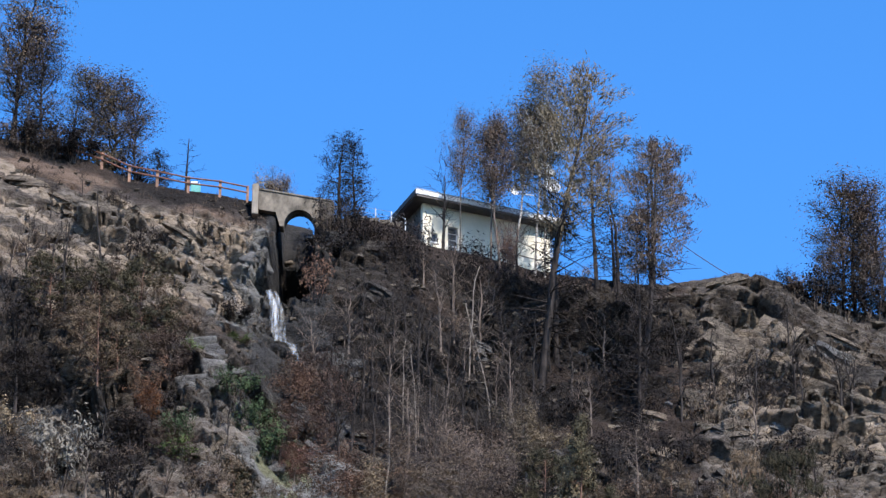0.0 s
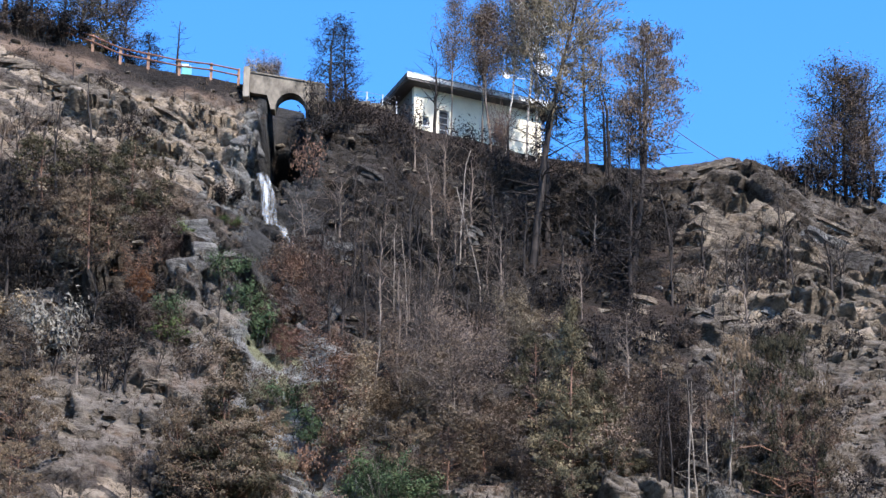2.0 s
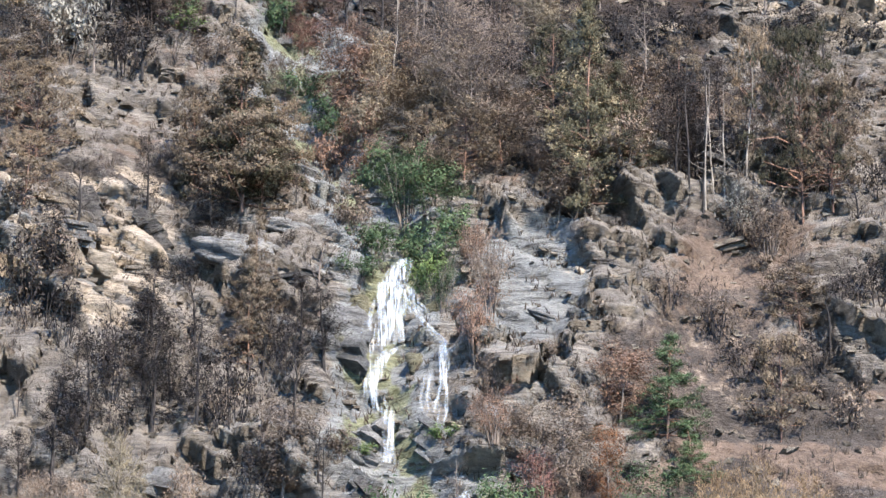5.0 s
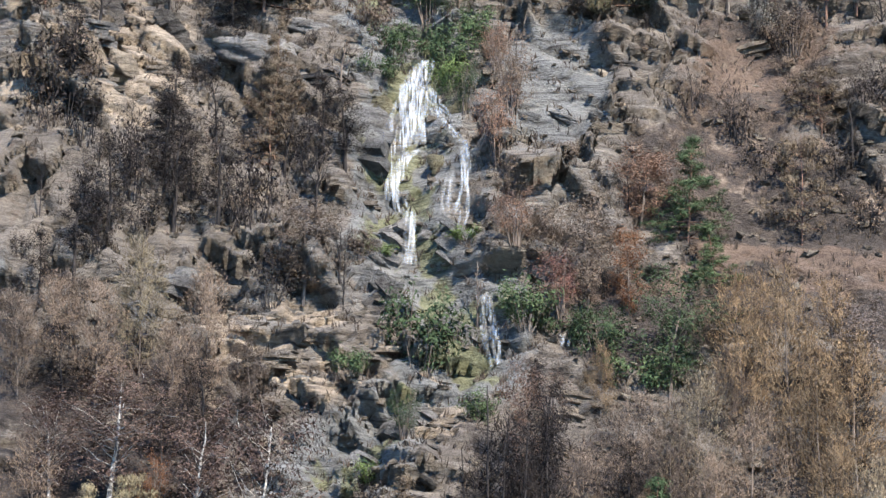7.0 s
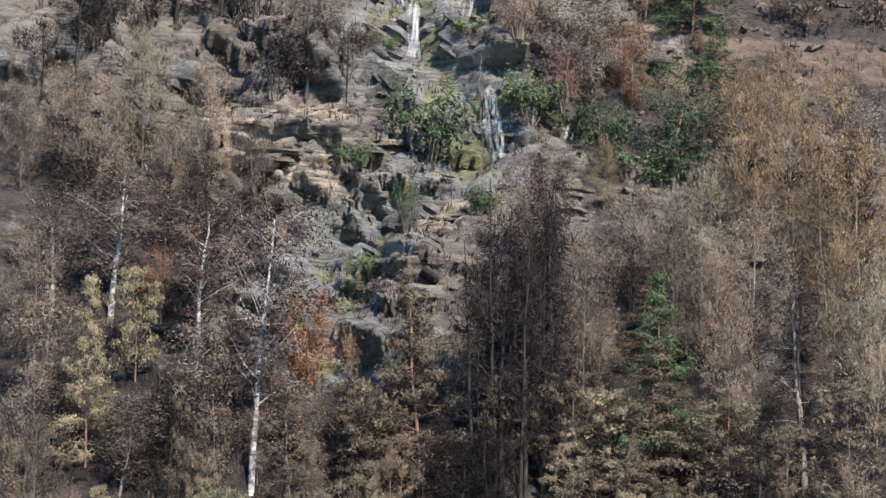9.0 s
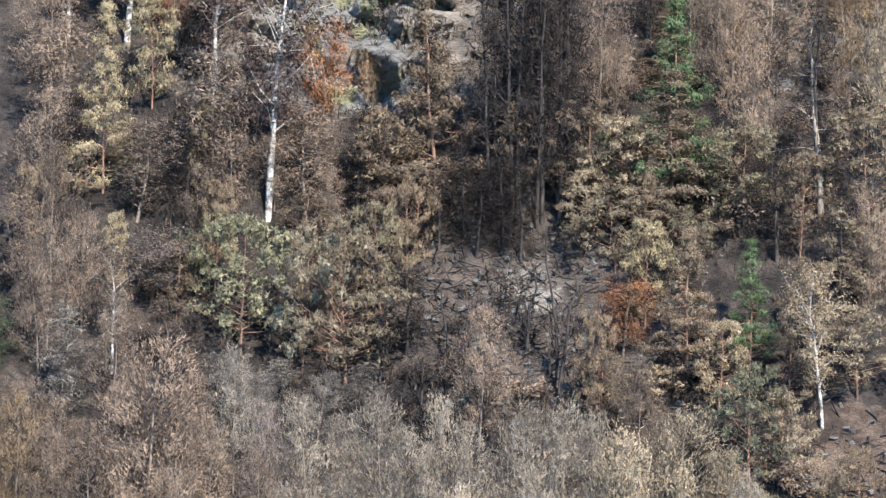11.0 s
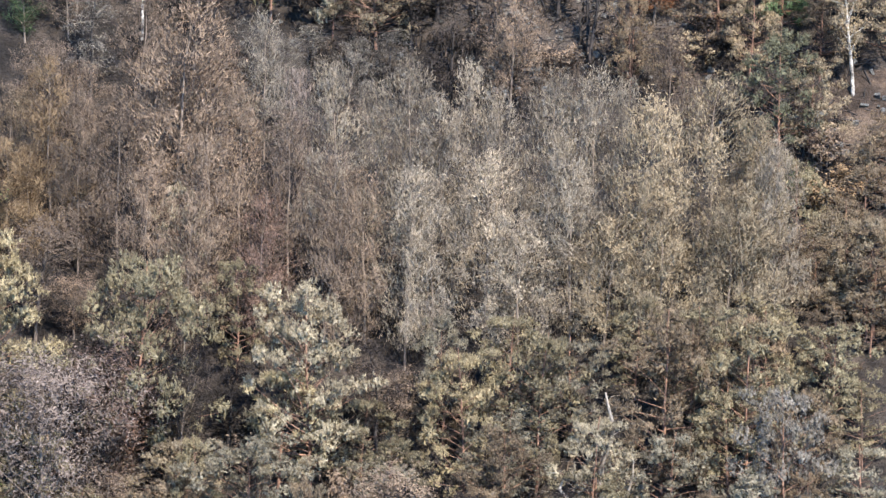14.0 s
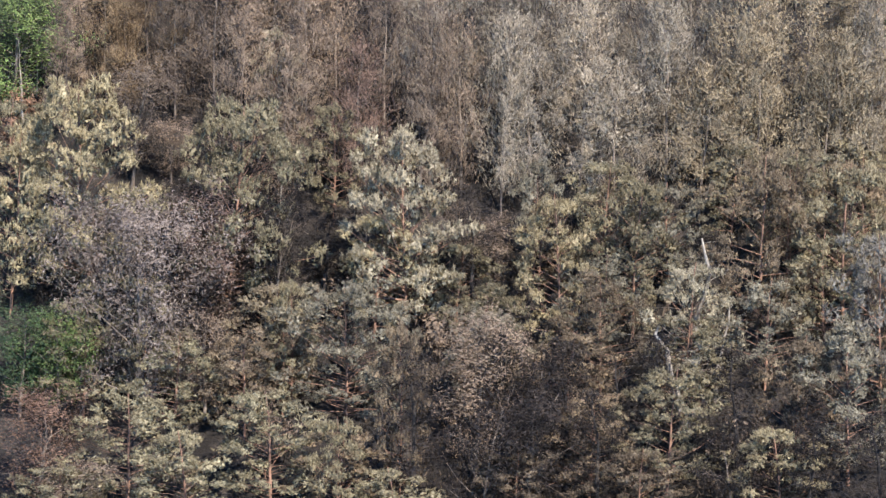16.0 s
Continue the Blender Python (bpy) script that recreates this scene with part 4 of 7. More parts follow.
# crest
plant([
    ("copse", "tawny", -27.8, 98.5, 15.0, 2.8), ("copse", "umber", -25.8, 98.5, 9.8, 2.0), ("copse", "orange", -21.4, 100.0, 9.2, 2.9),
    ("bare", "char", -23.8, 98.5, 5.7, 1.5), ("copse", "umber", -27.5, 98.5, 9.7, 2.2), ("copse", "gold", -23.0, 100.0, 8.2, 2.0),
    ("copse", "umber", -19.9, 100.0, 7.3, 1.5), ("brush", "char", -26.3, 98.4, 2.9, 1.8), ("brush", "char", -23.7, 98.2, 2.7, 1.6),
    ("brush", "char", -20.4, 100.0, 2.3, 1.5), ("bare", "umber", -26.9, 98.5, 5.5, 1.5), ("shrub", "gold", -21.8, 100.0, 2.6, 1.1),
    ("shrub", "umber", -25.2, 98.0, 2.3, 1.6), ("burntpine", "char", -18.5, 100.0, 3.6, 1.1), ("snag", "char", -16.6, 100.0, 4.1, 1.2),
    ("burntpine", "char", -6.6, 98.1, 6.9, 1.5), ("burntpine", "char", -5.6, 98.5, 6.2, 1.1), ("bare", "char", 0.0, 98.5, 7.1, 1.7),
    ("aspen", "umber", 1.1, 98.3, 11.1, 1.1), ("silver birch", "umber", 4.4, 97.6, 13.2, 2.3), ("aspen", "umber", 3.6, 97.6, 11.6, 1.9),
    ("aspen", "umber", 3.0, 98.0, 12.0, 1.5), ("copse", "orange", 25.0, 98.1, 10.1, 2.4), ("burntpine", "char", 25.8, 98.1, 9.0, 1.8),
])
# crest
plant([
    ("copse", "umber", 27.7, 98.4, 10.2, 2.2), ("copse", "umber", 26.4, 98.3, 9.0, 1.8), ("shrub", "char", -10.4, 94.9, 3.2, 0.5),
    ("brush", "char", -7.5, 96.0, 3.4, 1.2), ("bare", "char", -6.2, 96.5, 3.6, 1.4),
])
# below the house
plant([
    ("burntpine", "char", 6.8, 88.9, 11.7, 2.1), ("burntpine", "char", 11.3, 81.8, 15.6, 1.6), ("shrub", "char", -7.3, 95.9, 3.5, 1.1),
    ("shrub", "char", -6.1, 95.7, 3.7, 1.2), ("shrub", "rust", 4.1, 96.0, 4.6, 0.9), ("shrub", "char", -6.7, 93.3, 3.0, 1.5),
    ("shrub", "char", -4.9, 95.1, 2.9, 1.3), ("brush", "char", -3.3, 94.1, 3.2, 1.6), ("brush", "char", -5.1, 94.4, 2.6, 1.4),
    ("brush", "char", -1.4, 94.2, 3.9, 1.6), ("brush", "char", 2.0, 93.9, 3.9, 1.6), ("brush", "rust", -7.7, 89.9, 3.5, 1.0),
    ("bare", "umber", 0.6, 91.5, 6.2, 1.4), ("stem", "pale", 1.5, 84.2, 8.1, 1.0), ("stem", "pale", 2.7, 81.6, 7.4, 1.4),
    ("stem", "pale", -2.3, 79.2, 6.2, 0.8), ("stem", "pale", -1.5, 78.5, 6.4, 0.8), ("bare", "char", -6.5, 81.3, 5.1, 1.5),
    ("bare", "char", -4.6, 79.3, 7.1, 1.6), ("bare", "umber", -3.0, 78.3, 7.4, 1.6), ("bare", "char", -0.8, 79.1, 8.0, 1.6),
    ("bare", "char", 1.2, 79.2, 7.4, 1.6), ("bare", "umber", 3.9, 80.7, 6.6, 1.6), ("bare", "char", -4.1, 82.0, 6.2, 1.5),
])
# below the house
plant([
    ("bare", "char", -1.4, 83.2, 6.9, 1.5), ("bare", "umber", 2.2, 87.2, 6.4, 1.5), ("bare", "char", 5.3, 85.3, 5.5, 1.5),
])
# copse
plant([
    ("bare", "umber", -5.6, 84.3, 5.5, 1.7), ("bare", "umber", -7.4, 82.2, 5.8, 1.5), ("bare", "char", -5.1, 77.2, 7.0, 1.4),
    ("bare", "umber", 0.2, 77.9, 6.7, 1.4), ("bare", "char", 2.7, 78.3, 6.3, 1.4), ("bare", "char", -6.5, 78.0, 6.0, 1.3),
    ("brush", "char", 8.7, 89.3, 3.8, 1.5), ("brush", "char", 10.1, 84.5, 3.7, 1.8), ("brush", "char", 13.4, 89.3, 3.4, 1.5),
    ("brush", "char", 7.0, 81.5, 3.9, 1.8), ("brush", "char", 4.9, 88.3, 3.4, 1.5), ("brush", "umber", 15.2, 81.9, 2.9, 1.5),
    ("brush", "char", 18.5, 82.7, 3.6, 1.8), ("bare", "umber", 17.7, 78.0, 6.0, 1.8), ("bare", "char", 20.7, 81.9, 5.4, 1.5),
    ("bare", "char", 23.6, 83.6, 5.5, 1.5), ("bare", "umber", -25.8, 85.6, 4.6, 1.5), ("snag", "char", -22.0, 81.5, 8.1, 1.5),
    ("snag", "char", -23.7, 84.4, 6.0, 1.3), ("brush", "char", -24.5, 81.8, 4.4, 1.7), ("brush", "char", -21.1, 83.4, 3.7, 1.5),
    ("brush", "char", -18.7, 89.6, 3.5, 1.6), ("snag", "char", 14.0, 86.0, 6.7, 1.2),
])
# upper left
plant([
    ("shrub", "silver", -21.0, 72.6, 4.4, 1.9), ("shrub", "silver", -22.5, 73.8, 3.1, 1.3), ("broad", "umber", -17.5, 78.5, 5.0, 1.8),
    ("pine", "tawny", -19.4, 77.9, 6.1, 2.1), ("shrub", "rust", -17.0, 78.4, 3.4, 1.2), ("pine", "dusk", -16.4, 81.7, 3.7, 1.6),
    ("brush", "char", -23.1, 78.0, 4.7, 1.9), ("snag", "char", -21.5, 77.9, 6.8, 1.8), ("bare", "char", -16.7, 71.3, 3.7, 1.5),
    ("bare", "umber", -19.3, 71.2, 3.7, 1.2), ("spire", "tawny", -10.6, 61.6, 10.4, 3.2), ("spire", "dusk", -11.6, 62.2, 7.5, 2.8), ("spire", "dusk", -9.6, 62.0, 6.8, 2.2), ("pine", "tawny", -21.5, 64.1, 6.8, 2.5),
    ("shrub", "green", -14.8, 75.5, 1.9, 1.0), ("shrub", "lime", -14.5, 82.3, 1.1, 0.7), ("shrub", "green", -10.7, 77.6, 1.9, 1.2),
    ("shrub", "lime", -11.9, 83.6, 0.7, 0.7), ("broad", "rust", -8.4, 77.5, 5.6, 1.6), ("shrub", "umber", -8.2, 81.8, 2.9, 1.3),
    ("shrub", "tan", -23.9, 74.8, 2.8, 1.6), ("broad", "umber", -19.3, 80.8, 3.8, 1.5), ("shrub", "char", -16.1, 77.4, 2.3, 1.1),
    ("brush", "char", -24.6, 81.3, 3.7, 1.3),
])
# dark growth on the upper left
plant([
    ("pine", "dusk", -17.6, 83.5, 5.2, 2.2), ("pine", "dusk", -20.6, 83.0, 5.0, 2.0), ("pine", "dusk", -18.6, 80.2, 4.6, 2.0), ("broad", "russet", -15.8, 79.6, 4.4, 1.6),
    ("broad", "flame", -16.4, 76.6, 2.4, 0.9), ("broad", "russet", -15.2, 73.8, 3.6, 1.4), ("bare", "char", -22.6, 85.0, 6.5, 1.6), ("bare", "char", -24.6, 84.0, 6.0, 1.6),
    ("snag", "char", -20.2, 84.5, 9.0, 1.4), ("burntpine", "char", -24.0, 76.5, 5.0, 1.6), ("bare", "char", -25.6, 79.0, 5.0, 1.6), ("brush", "char", -19.6, 74.2, 3.0, 1.8),
    ("brush", "char", -17.6, 73.0, 2.8, 1.6), ("burntpine", "char", -17.4, 74.6, 3.6, 1.2), ("pine", "tawny", -23.4, 67.2, 5.0, 2.4), ("broad", "russet", -9.2, 75.4, 4.6, 1.5),
    ("broad", "russet", -7.6, 79.6, 5.0, 1.7), ("broad", "red", -8.3, 74.6, 2.6, 0.9),
])
# middle band
plant([
    ("broad", "rust", -5.7, 68.6, 6.1, 2.1), ("broad", "tan", -3.8, 67.7, 6.2, 1.4), ("stem", "pale", -3.2, 70.1, 6.0, 0.8),
    ("broad", "umber", 1.0, 66.0, 8.8, 3.1), ("broad", "tan", 4.6, 74.8, 5.0, 1.4), ("spire", "dusk", 7.0, 60.7, 12.5, 2.2),
    ("broad", "umber", 4.6, 63.9, 4.7, 1.8), ("broad", "umber", 5.4, 60.0, 4.1, 1.7), ("shrub", "green", -2.2, 61.0, 5.4, 1.4),
    ("shrub", "green", -4.0, 63.4, 3.0, 1.2), ("shrub", "green", 0.2, 59.0, 2.6, 1.1), ("shrub", "green", -6.5, 67.7, 2.6, 1.3),
    ("pine", "tawny", 0.7, 63.4, 4.7, 1.8), ("pine", "tawny", 2.7, 64.4, 3.8, 1.5), ("shrub", "rust", -6.1, 65.5, 2.9, 1.2),
    ("pine", "dusk", 17.8, 60.3, 11.4, 2.6), ("snag", "pale", 13.4, 60.7, 8.0, 0.7), ("snag", "char", 12.8, 60.7, 8.9, 1.0),
    ("snag", "pale", 15.0, 60.7, 8.3, 0.9), ("pine", "tawny", 15.6, 63.6, 8.5, 1.8), ("shrub", "umber", 10.6, 64.5, 5.1, 1.8),
    ("shrub", "silver", 14.6, 59.1, 4.1, 1.3), ("shrub", "umber", 15.9, 58.0, 3.6, 1.4), ("broad", "umber", -1.8, 70.8, 4.7, 1.5),
])
# beside the fall
plant([
    ("brush", "umber", -20.0, 55.9, 4.2, 1.7), ("spire", "tawny", -9.7, 53.9, 5.9, 1.6), ("bare", "umber", -6.4, 54.6, 5.0, 1.3),
    ("shrub", "umber", 2.0, 54.3, 4.7, 1.1), ("shrub", "umber", -5.1, 60.2, 2.5, 1.1), ("shrub", "rust", 1.2, 57.1, 2.7, 0.8),
    ("shrub", "green", -0.3, 54.2, 4.4, 1.0), ("shrub", "lime", -1.0, 56.0, 2.2, 1.0), ("shrub", "green", -0.6, 57.4, 2.4, 1.2), ("shrub", "green", -3.9, 58.8, 2.2, 1.2), ("shrub", "lime", -4.3, 46.2, 0.9, 0.8), ("shrub", "lime", -0.2, 46.4, 0.9, 0.9), ("shrub", "green", -1.8, 58.3, 2.7, 1.3), ("shrub", "green", -4.6, 56.8, 1.8, 1.1),
    ("shrub", "rust", 1.3, 50.6, 4.9, 1.0), ("shrub", "umber", 1.9, 48.3, 3.1, 1.0), ("shrub", "rust", 2.1, 45.6, 3.3, 1.1),
    ("brush", "char", -20.2, 54.0, 5.2, 2.0), ("burntpine", "char", -14.1, 47.3, 6.6, 1.5), ("burntpine", "char", -11.9, 47.4, 5.8, 1.1),
    ("burntpine", "char", -17.1, 47.0, 5.1, 1.1), ("spire", "tawny", -9.7, 51.4, 5.8, 1.5), ("brush", "char", -10.2, 47.2, 4.8, 1.6),
    ("brush", "char", -16.1, 49.4, 4.3, 1.4), ("broad", "umber", -7.7, 43.6, 4.9, 1.8), ("brush", "char", -9.2, 43.3, 3.0, 1.4),
    ("spire", "green", 10.3, 46.6, 5.2, 2.0), ("pine", "tawny", 15.7, 46.9, 5.6, 1.8), ("pine", "tawny", 17.1, 53.3, 3.4, 1.7),
])
# below the fall
plant([
    ("broad", "rust", 8.1, 47.7, 4.1, 1.7), ("broad", "umber", 5.5, 42.5, 6.0, 1.6), ("broad", "flame", 7.3, 42.1, 4.9, 1.0),
    ("shrub", "red", 4.2, 42.1, 3.8, 1.1), ("shrub", "green", -2.2, 39.4, 4.5, 1.9), ("bare", "umber", 0.4, 42.1, 3.8, 0.9),
    ("shrub", "green", 2.6, 41.4, 2.8, 1.4), ("shrub", "green", 4.4, 40.8, 2.4, 1.3), ("shrub", "green", 6.0, 39.8, 2.9, 1.2),
    ("broad", "green", 9.0, 37.6, 7.3, 2.0), ("spire", "green", 11.5, 43.9, 3.3, 1.4), ("shrub", "green", 7.4, 38.2, 2.6, 1.5),
    ("shrub", "green", -2.8, 35.5, 2.7, 0.8), ("shrub", "green", 0.5, 36.2, 1.8, 0.9), ("shrub", "lime", -4.2, 33.3, 1.5, 0.9),
    ("shrub", "green", -5.3, 38.3, 1.6, 0.9), ("broad", "umber", 3.5, 44.8, 3.3, 1.2), ("larch", "gold", -14.9, 39.2, 7.3, 1.5),
    ("larch", "umber", -11.8, 37.2, 7.2, 1.7), ("larch", "umber", -18.8, 39.1, 5.1, 1.5), ("larch", "umber", -16.7, 37.2, 6.3, 1.5),
    ("larch", "umber", -20.2, 37.8, 5.3, 1.5), ("larch", "umber", -13.2, 36.0, 5.7, 1.5),
])
# right wood
plant([
    ("larch", "orange", 14.2, 34.5, 9.8, 1.8), ("larch", "orange", 12.2, 35.1, 8.7, 1.6), ("broad", "pink", 17.0, 37.7, 5.4, 1.8),
    ("larch", "orange", 16.8, 32.1, 8.5, 2.1), ("larch", "umber", 6.9, 31.4, 5.7, 2.1), ("larch", "tan", 10.0, 31.4, 7.2, 1.8),
    ("larch", "orange", 15.3, 31.5, 7.0, 1.8), ("broad", "rust", 2.4, 32.5, 6.0, 1.2), ("birch", "char", 3.1, 28.8, 9.1, 1.2),
    ("burntpine", "char", 1.4, 22.3, 12.4, 1.2), ("burntpine", "char", 3.4, 22.4, 13.1, 1.1), ("burntpine", "char", 2.4, 22.3, 11.2, 1.2),
    ("burntpine", "char", 0.5, 22.6, 10.1, 1.1), ("larch", "umber", 4.8, 27.1, 7.2, 1.4), ("larch", "umber", 11.9, 28.9, 7.5, 2.0),
    ("larch", "umber", 8.7, 30.0, 5.9, 1.4), ("larch", "umber", 10.6, 23.8, 7.0, 1.6), ("burntpine", "char", 13.3, 22.8, 8.8, 1.4),
    ("larch", "orange", 15.1, 27.3, 6.7, 1.7), ("pine", "tan", 15.4, 21.9, 5.1, 2.2), ("larch", "tan", 16.6, 24.5, 8.7, 1.6),
    ("larch", "umber", 10.2, 27.2, 6.2, 1.4),
])
# birches
plant([
    ("birch", "russet", -15.3, 30.7, 7.6, 2.1), ("birch", "russet", -8.6, 22.2, 13.1, 2.2), ("birch", "russet", -17.9, 31.3, 6.0, 1.7),
    ("birch", "russet", -11.3, 28.5, 7.5, 1.7), ("larch", "umber", -18.2, 28.3, 6.3, 1.7), ("pine", "olive", -13.8, 27.3, 5.2, 1.5),
    ("spire", "olive", -15.3, 23.1, 8.1, 1.8), ("broad", "flame", -6.5, 26.8, 5.2, 1.4), ("shrub", "orange", -4.8, 28.0, 2.9, 0.8),
    ("spire", "tawny", -1.9, 23.1, 8.9, 2.5), ("pine", "tawny", -3.9, 22.5, 5.1, 1.8), ("spire", "tawny", 7.7, 28.8, 3.6, 1.9),
    ("spire", "tawny", 7.7, 21.7, 6.8, 3.0), ("spire", "green", 7.7, 23.2, 8.6, 2.4), ("pine", "tan", 5.8, 22.2, 4.4, 2.0),
    ("broad", "umber", -17.7, 24.9, 6.1, 1.7), ("broad", "umber", -11.3, 23.5, 6.0, 1.7), ("broad", "umber", -7.1, 22.4, 5.1, 1.6),
    ("shrub", "flame", -13.3, 30.7, 3.8, 0.8), ("larch", "umber", -17.7, 22.2, 5.5, 1.8), ("broad", "umber", -13.8, 21.8, 4.4, 1.6),
    ("broad", "umber", -10.0, 22.3, 5.5, 1.4), ("pine", "tawny", 4.2, 22.2, 5.5, 1.6), ("pine", "olive", 10.5, 21.8, 4.6, 1.8),
])
# clearing
plant([
    ("pine", "verdigris", -9.2, 16.3, 5.5, 2.1), ("pine", "sage", -6.8, 15.6, 5.6, 1.5), ("pine", "tan", -5.1, 15.2, 6.5, 2.7),
    ("shrub", "green", -11.4, 19.2, 2.7, 0.9), ("burntpine", "char", -1.7, 21.0, 4.0, 0.7), ("burntpine", "char", -0.7, 21.5, 4.1, 0.9),
    ("burntpine", "char", 1.6, 20.5, 4.5, 1.0), ("snag", "char", 3.0, 14.5, 4.8, 1.0), ("broad", "flame", 5.5, 16.4, 3.2, 1.2),
    ("spire", "tawny", 7.9, 15.6, 5.7, 1.6), ("spire", "green", 10.3, 16.0, 4.8, 1.3), ("pine", "verdigris", 9.9, 10.4, 5.2, 1.7),
    ("pine", "tan", 11.0, 10.7, 3.8, 1.3), ("birch", "tan", 12.8, 13.2, 6.4, 1.3), ("pine", "tan", 5.3, 20.0, 3.6, 1.6),
    ("burntpine", "grey", -15.7, 12.9, 5.2, 1.1), ("broad", "green", -18.4, 14.9, 3.6, 0.9), ("larch", "orange", -16.3, 6.6, 7.4, 1.5),
    ("brush", "char", -3.4, 15.6, 2.2, 1.3), ("brush", "char", -1.4, 15.0, 1.7, 1.1), ("brush", "char", 4.4, 14.9, 1.5, 1.0),
    ("snag", "char", -1.2, 15.7, 3.3, 0.9), ("pine", "tawny", 11.6, 13.9, 3.0, 1.3), ("shrub", "orange", 11.6, 8.6, 2.0, 1.3),
])
# clearing
plant([
    ("shrub", "green", 10.7, 8.9, 1.7, 0.7), ("pine", "tawny", 12.5, 3.8, 4.2, 1.7),
])
# larch wood
plant([
    ("larch", "umber", -11.9, 6.7, 9.5, 2.4), ("larch", "grey", -8.9, 10.2, 5.8, 1.2), ("larch", "ash", -6.1, 5.6, 8.3, 1.5),
    ("larch", "ash", -3.3, 4.9, 9.3, 1.7), ("larch", "ash", -1.1, 5.7, 8.4, 1.2), ("larch", "ash", 1.3, 4.9, 9.0, 1.5),
    ("larch", "ash", 3.0, 5.0, 8.9, 1.5), ("larch", "tan", 6.9, 4.7, 8.8, 2.3), ("larch", "ash", -0.7, 3.4, 7.3, 1.5),
    ("larch", "ash", 2.3, 3.4, 7.0, 1.5), ("larch", "tan", 4.8, 3.8, 8.9, 1.8), ("larch", "umber", -9.4, 6.0, 7.0, 1.4),
    ("larch", "umber", -7.6, 4.8, 7.2, 1.4), ("larch", "umber", -4.8, 3.3, 6.7, 1.5), ("larch", "umber", -10.3, 3.9, 7.1, 1.5),
    ("larch", "grey", -2.4, 2.9, 6.2, 1.6), ("larch", "tan", 5.4, 2.7, 6.6, 1.7), ("larch", "tan", 8.3, 2.9, 6.5, 1.7),
    ("larch", "umber", -13.7, 5.5, 7.4, 1.7), ("larch", "russet", -8.4, 2.8, 6.1, 1.4), ("larch", "umber", -6.3, 2.4, 5.8, 1.4),
    ("larch", "ash", 0.5, 2.5, 5.8, 1.5), ("larch", "tan", 3.4, 2.6, 5.7, 1.7), ("larch", "umber", -12.4, 3.5, 6.3, 1.5),
])
# lower pines
plant([
    ("pine", "sand", -17.2, -1.1, 8.2, 2.9), ("pine", "sand", -12.3, -1.7, 8.3, 2.9), ("pine", "olive", -9.1, 2.2, 4.2, 1.2),
    ("pine", "sage", -6.3, -1.6, 7.3, 2.5), ("broad", "pink", -14.7, -4.5, 8.5, 3.0), ("shrub", "green", -18.3, -3.6, 3.0, 1.3),
    ("shrub", "lime", -17.2, -3.0, 2.3, 0.9), ("pine", "sage", -8.0, -4.4, 5.0, 2.5), ("pine", "tan", -10.6, -3.4, 3.7, 1.7),
    ("pine", "olive", 1.2, -1.4, 5.4, 1.7), ("pine", "tawny", 5.3, -1.6, 6.7, 2.0), ("pine", "olive", 8.1, -1.6, 6.1, 1.9),
    ("pine", "olive", -1.2, -2.1, 5.6, 1.6), ("broad", "umber", -3.6, -4.9, 5.1, 1.5), ("broad", "umber", -3.7, -5.9, 5.5, 1.6),
    ("pine", "tawny", -6.0, -6.7, 6.0, 1.0), ("pine", "sand", -10.0, -7.0, 4.1, 2.2), ("pine", "sand", -14.5, -7.1, 4.1, 2.1),
    ("broad", "rust", -17.3, -7.0, 4.2, 1.9), ("pine", "olive", 2.3, -6.4, 4.4, 2.0), ("burntpine", "char", 4.5, -6.4, 5.3, 1.2),
    ("pine", "sage", 8.0, -5.7, 5.4, 2.0), ("pine", "tawny", 6.3, -5.7, 4.7, 1.6),
])
# foot
plant([
    ("pine", "olive", -3.7, -3.0, 3.5, 1.5), ("pine", "tawny", 0.2, -3.8, 4.8, 1.6), ("pine", "sage", 3.1, -3.4, 4.6, 1.8),
    ("broad", "char", -1.7, -6.2, 5.0, 1.3), ("pine", "tawny", -0.1, -6.5, 3.6, 1.6), ("pine", "sand", -19.7, -1.2, 6.1, 1.8),
    ("broad", "umber", -12.7, -2.0, 4.9, 1.4), ("snag", "pale", 3.9, -3.4, 3.3, 1.1), ("pine", "tawny", -7.9, -7.0, 2.8, 1.6),
    ("pine", "sand", -12.5, -7.8, 3.5, 1.8), ("pine", "tawny", -2.5, -7.8, 3.2, 1.7), ("pine", "tawny", 1.3, -7.7, 3.2, 1.7),
    ("pine", "olive", 5.8, -7.6, 3.9, 1.8), ("broad", "umber", -16.1, -7.9, 2.8, 1.6), ("pine", "olive", -6.0, -8.2, 3.0, 1.7),
    ("pine", "grey", 9.2, -4.0, 6.3, 1.7), ("larch", "tan", 7.5, 2.3, 7.0, 1.4), ("pine", "sand", -16.6, -8.2, 2.8, 1.8),
])
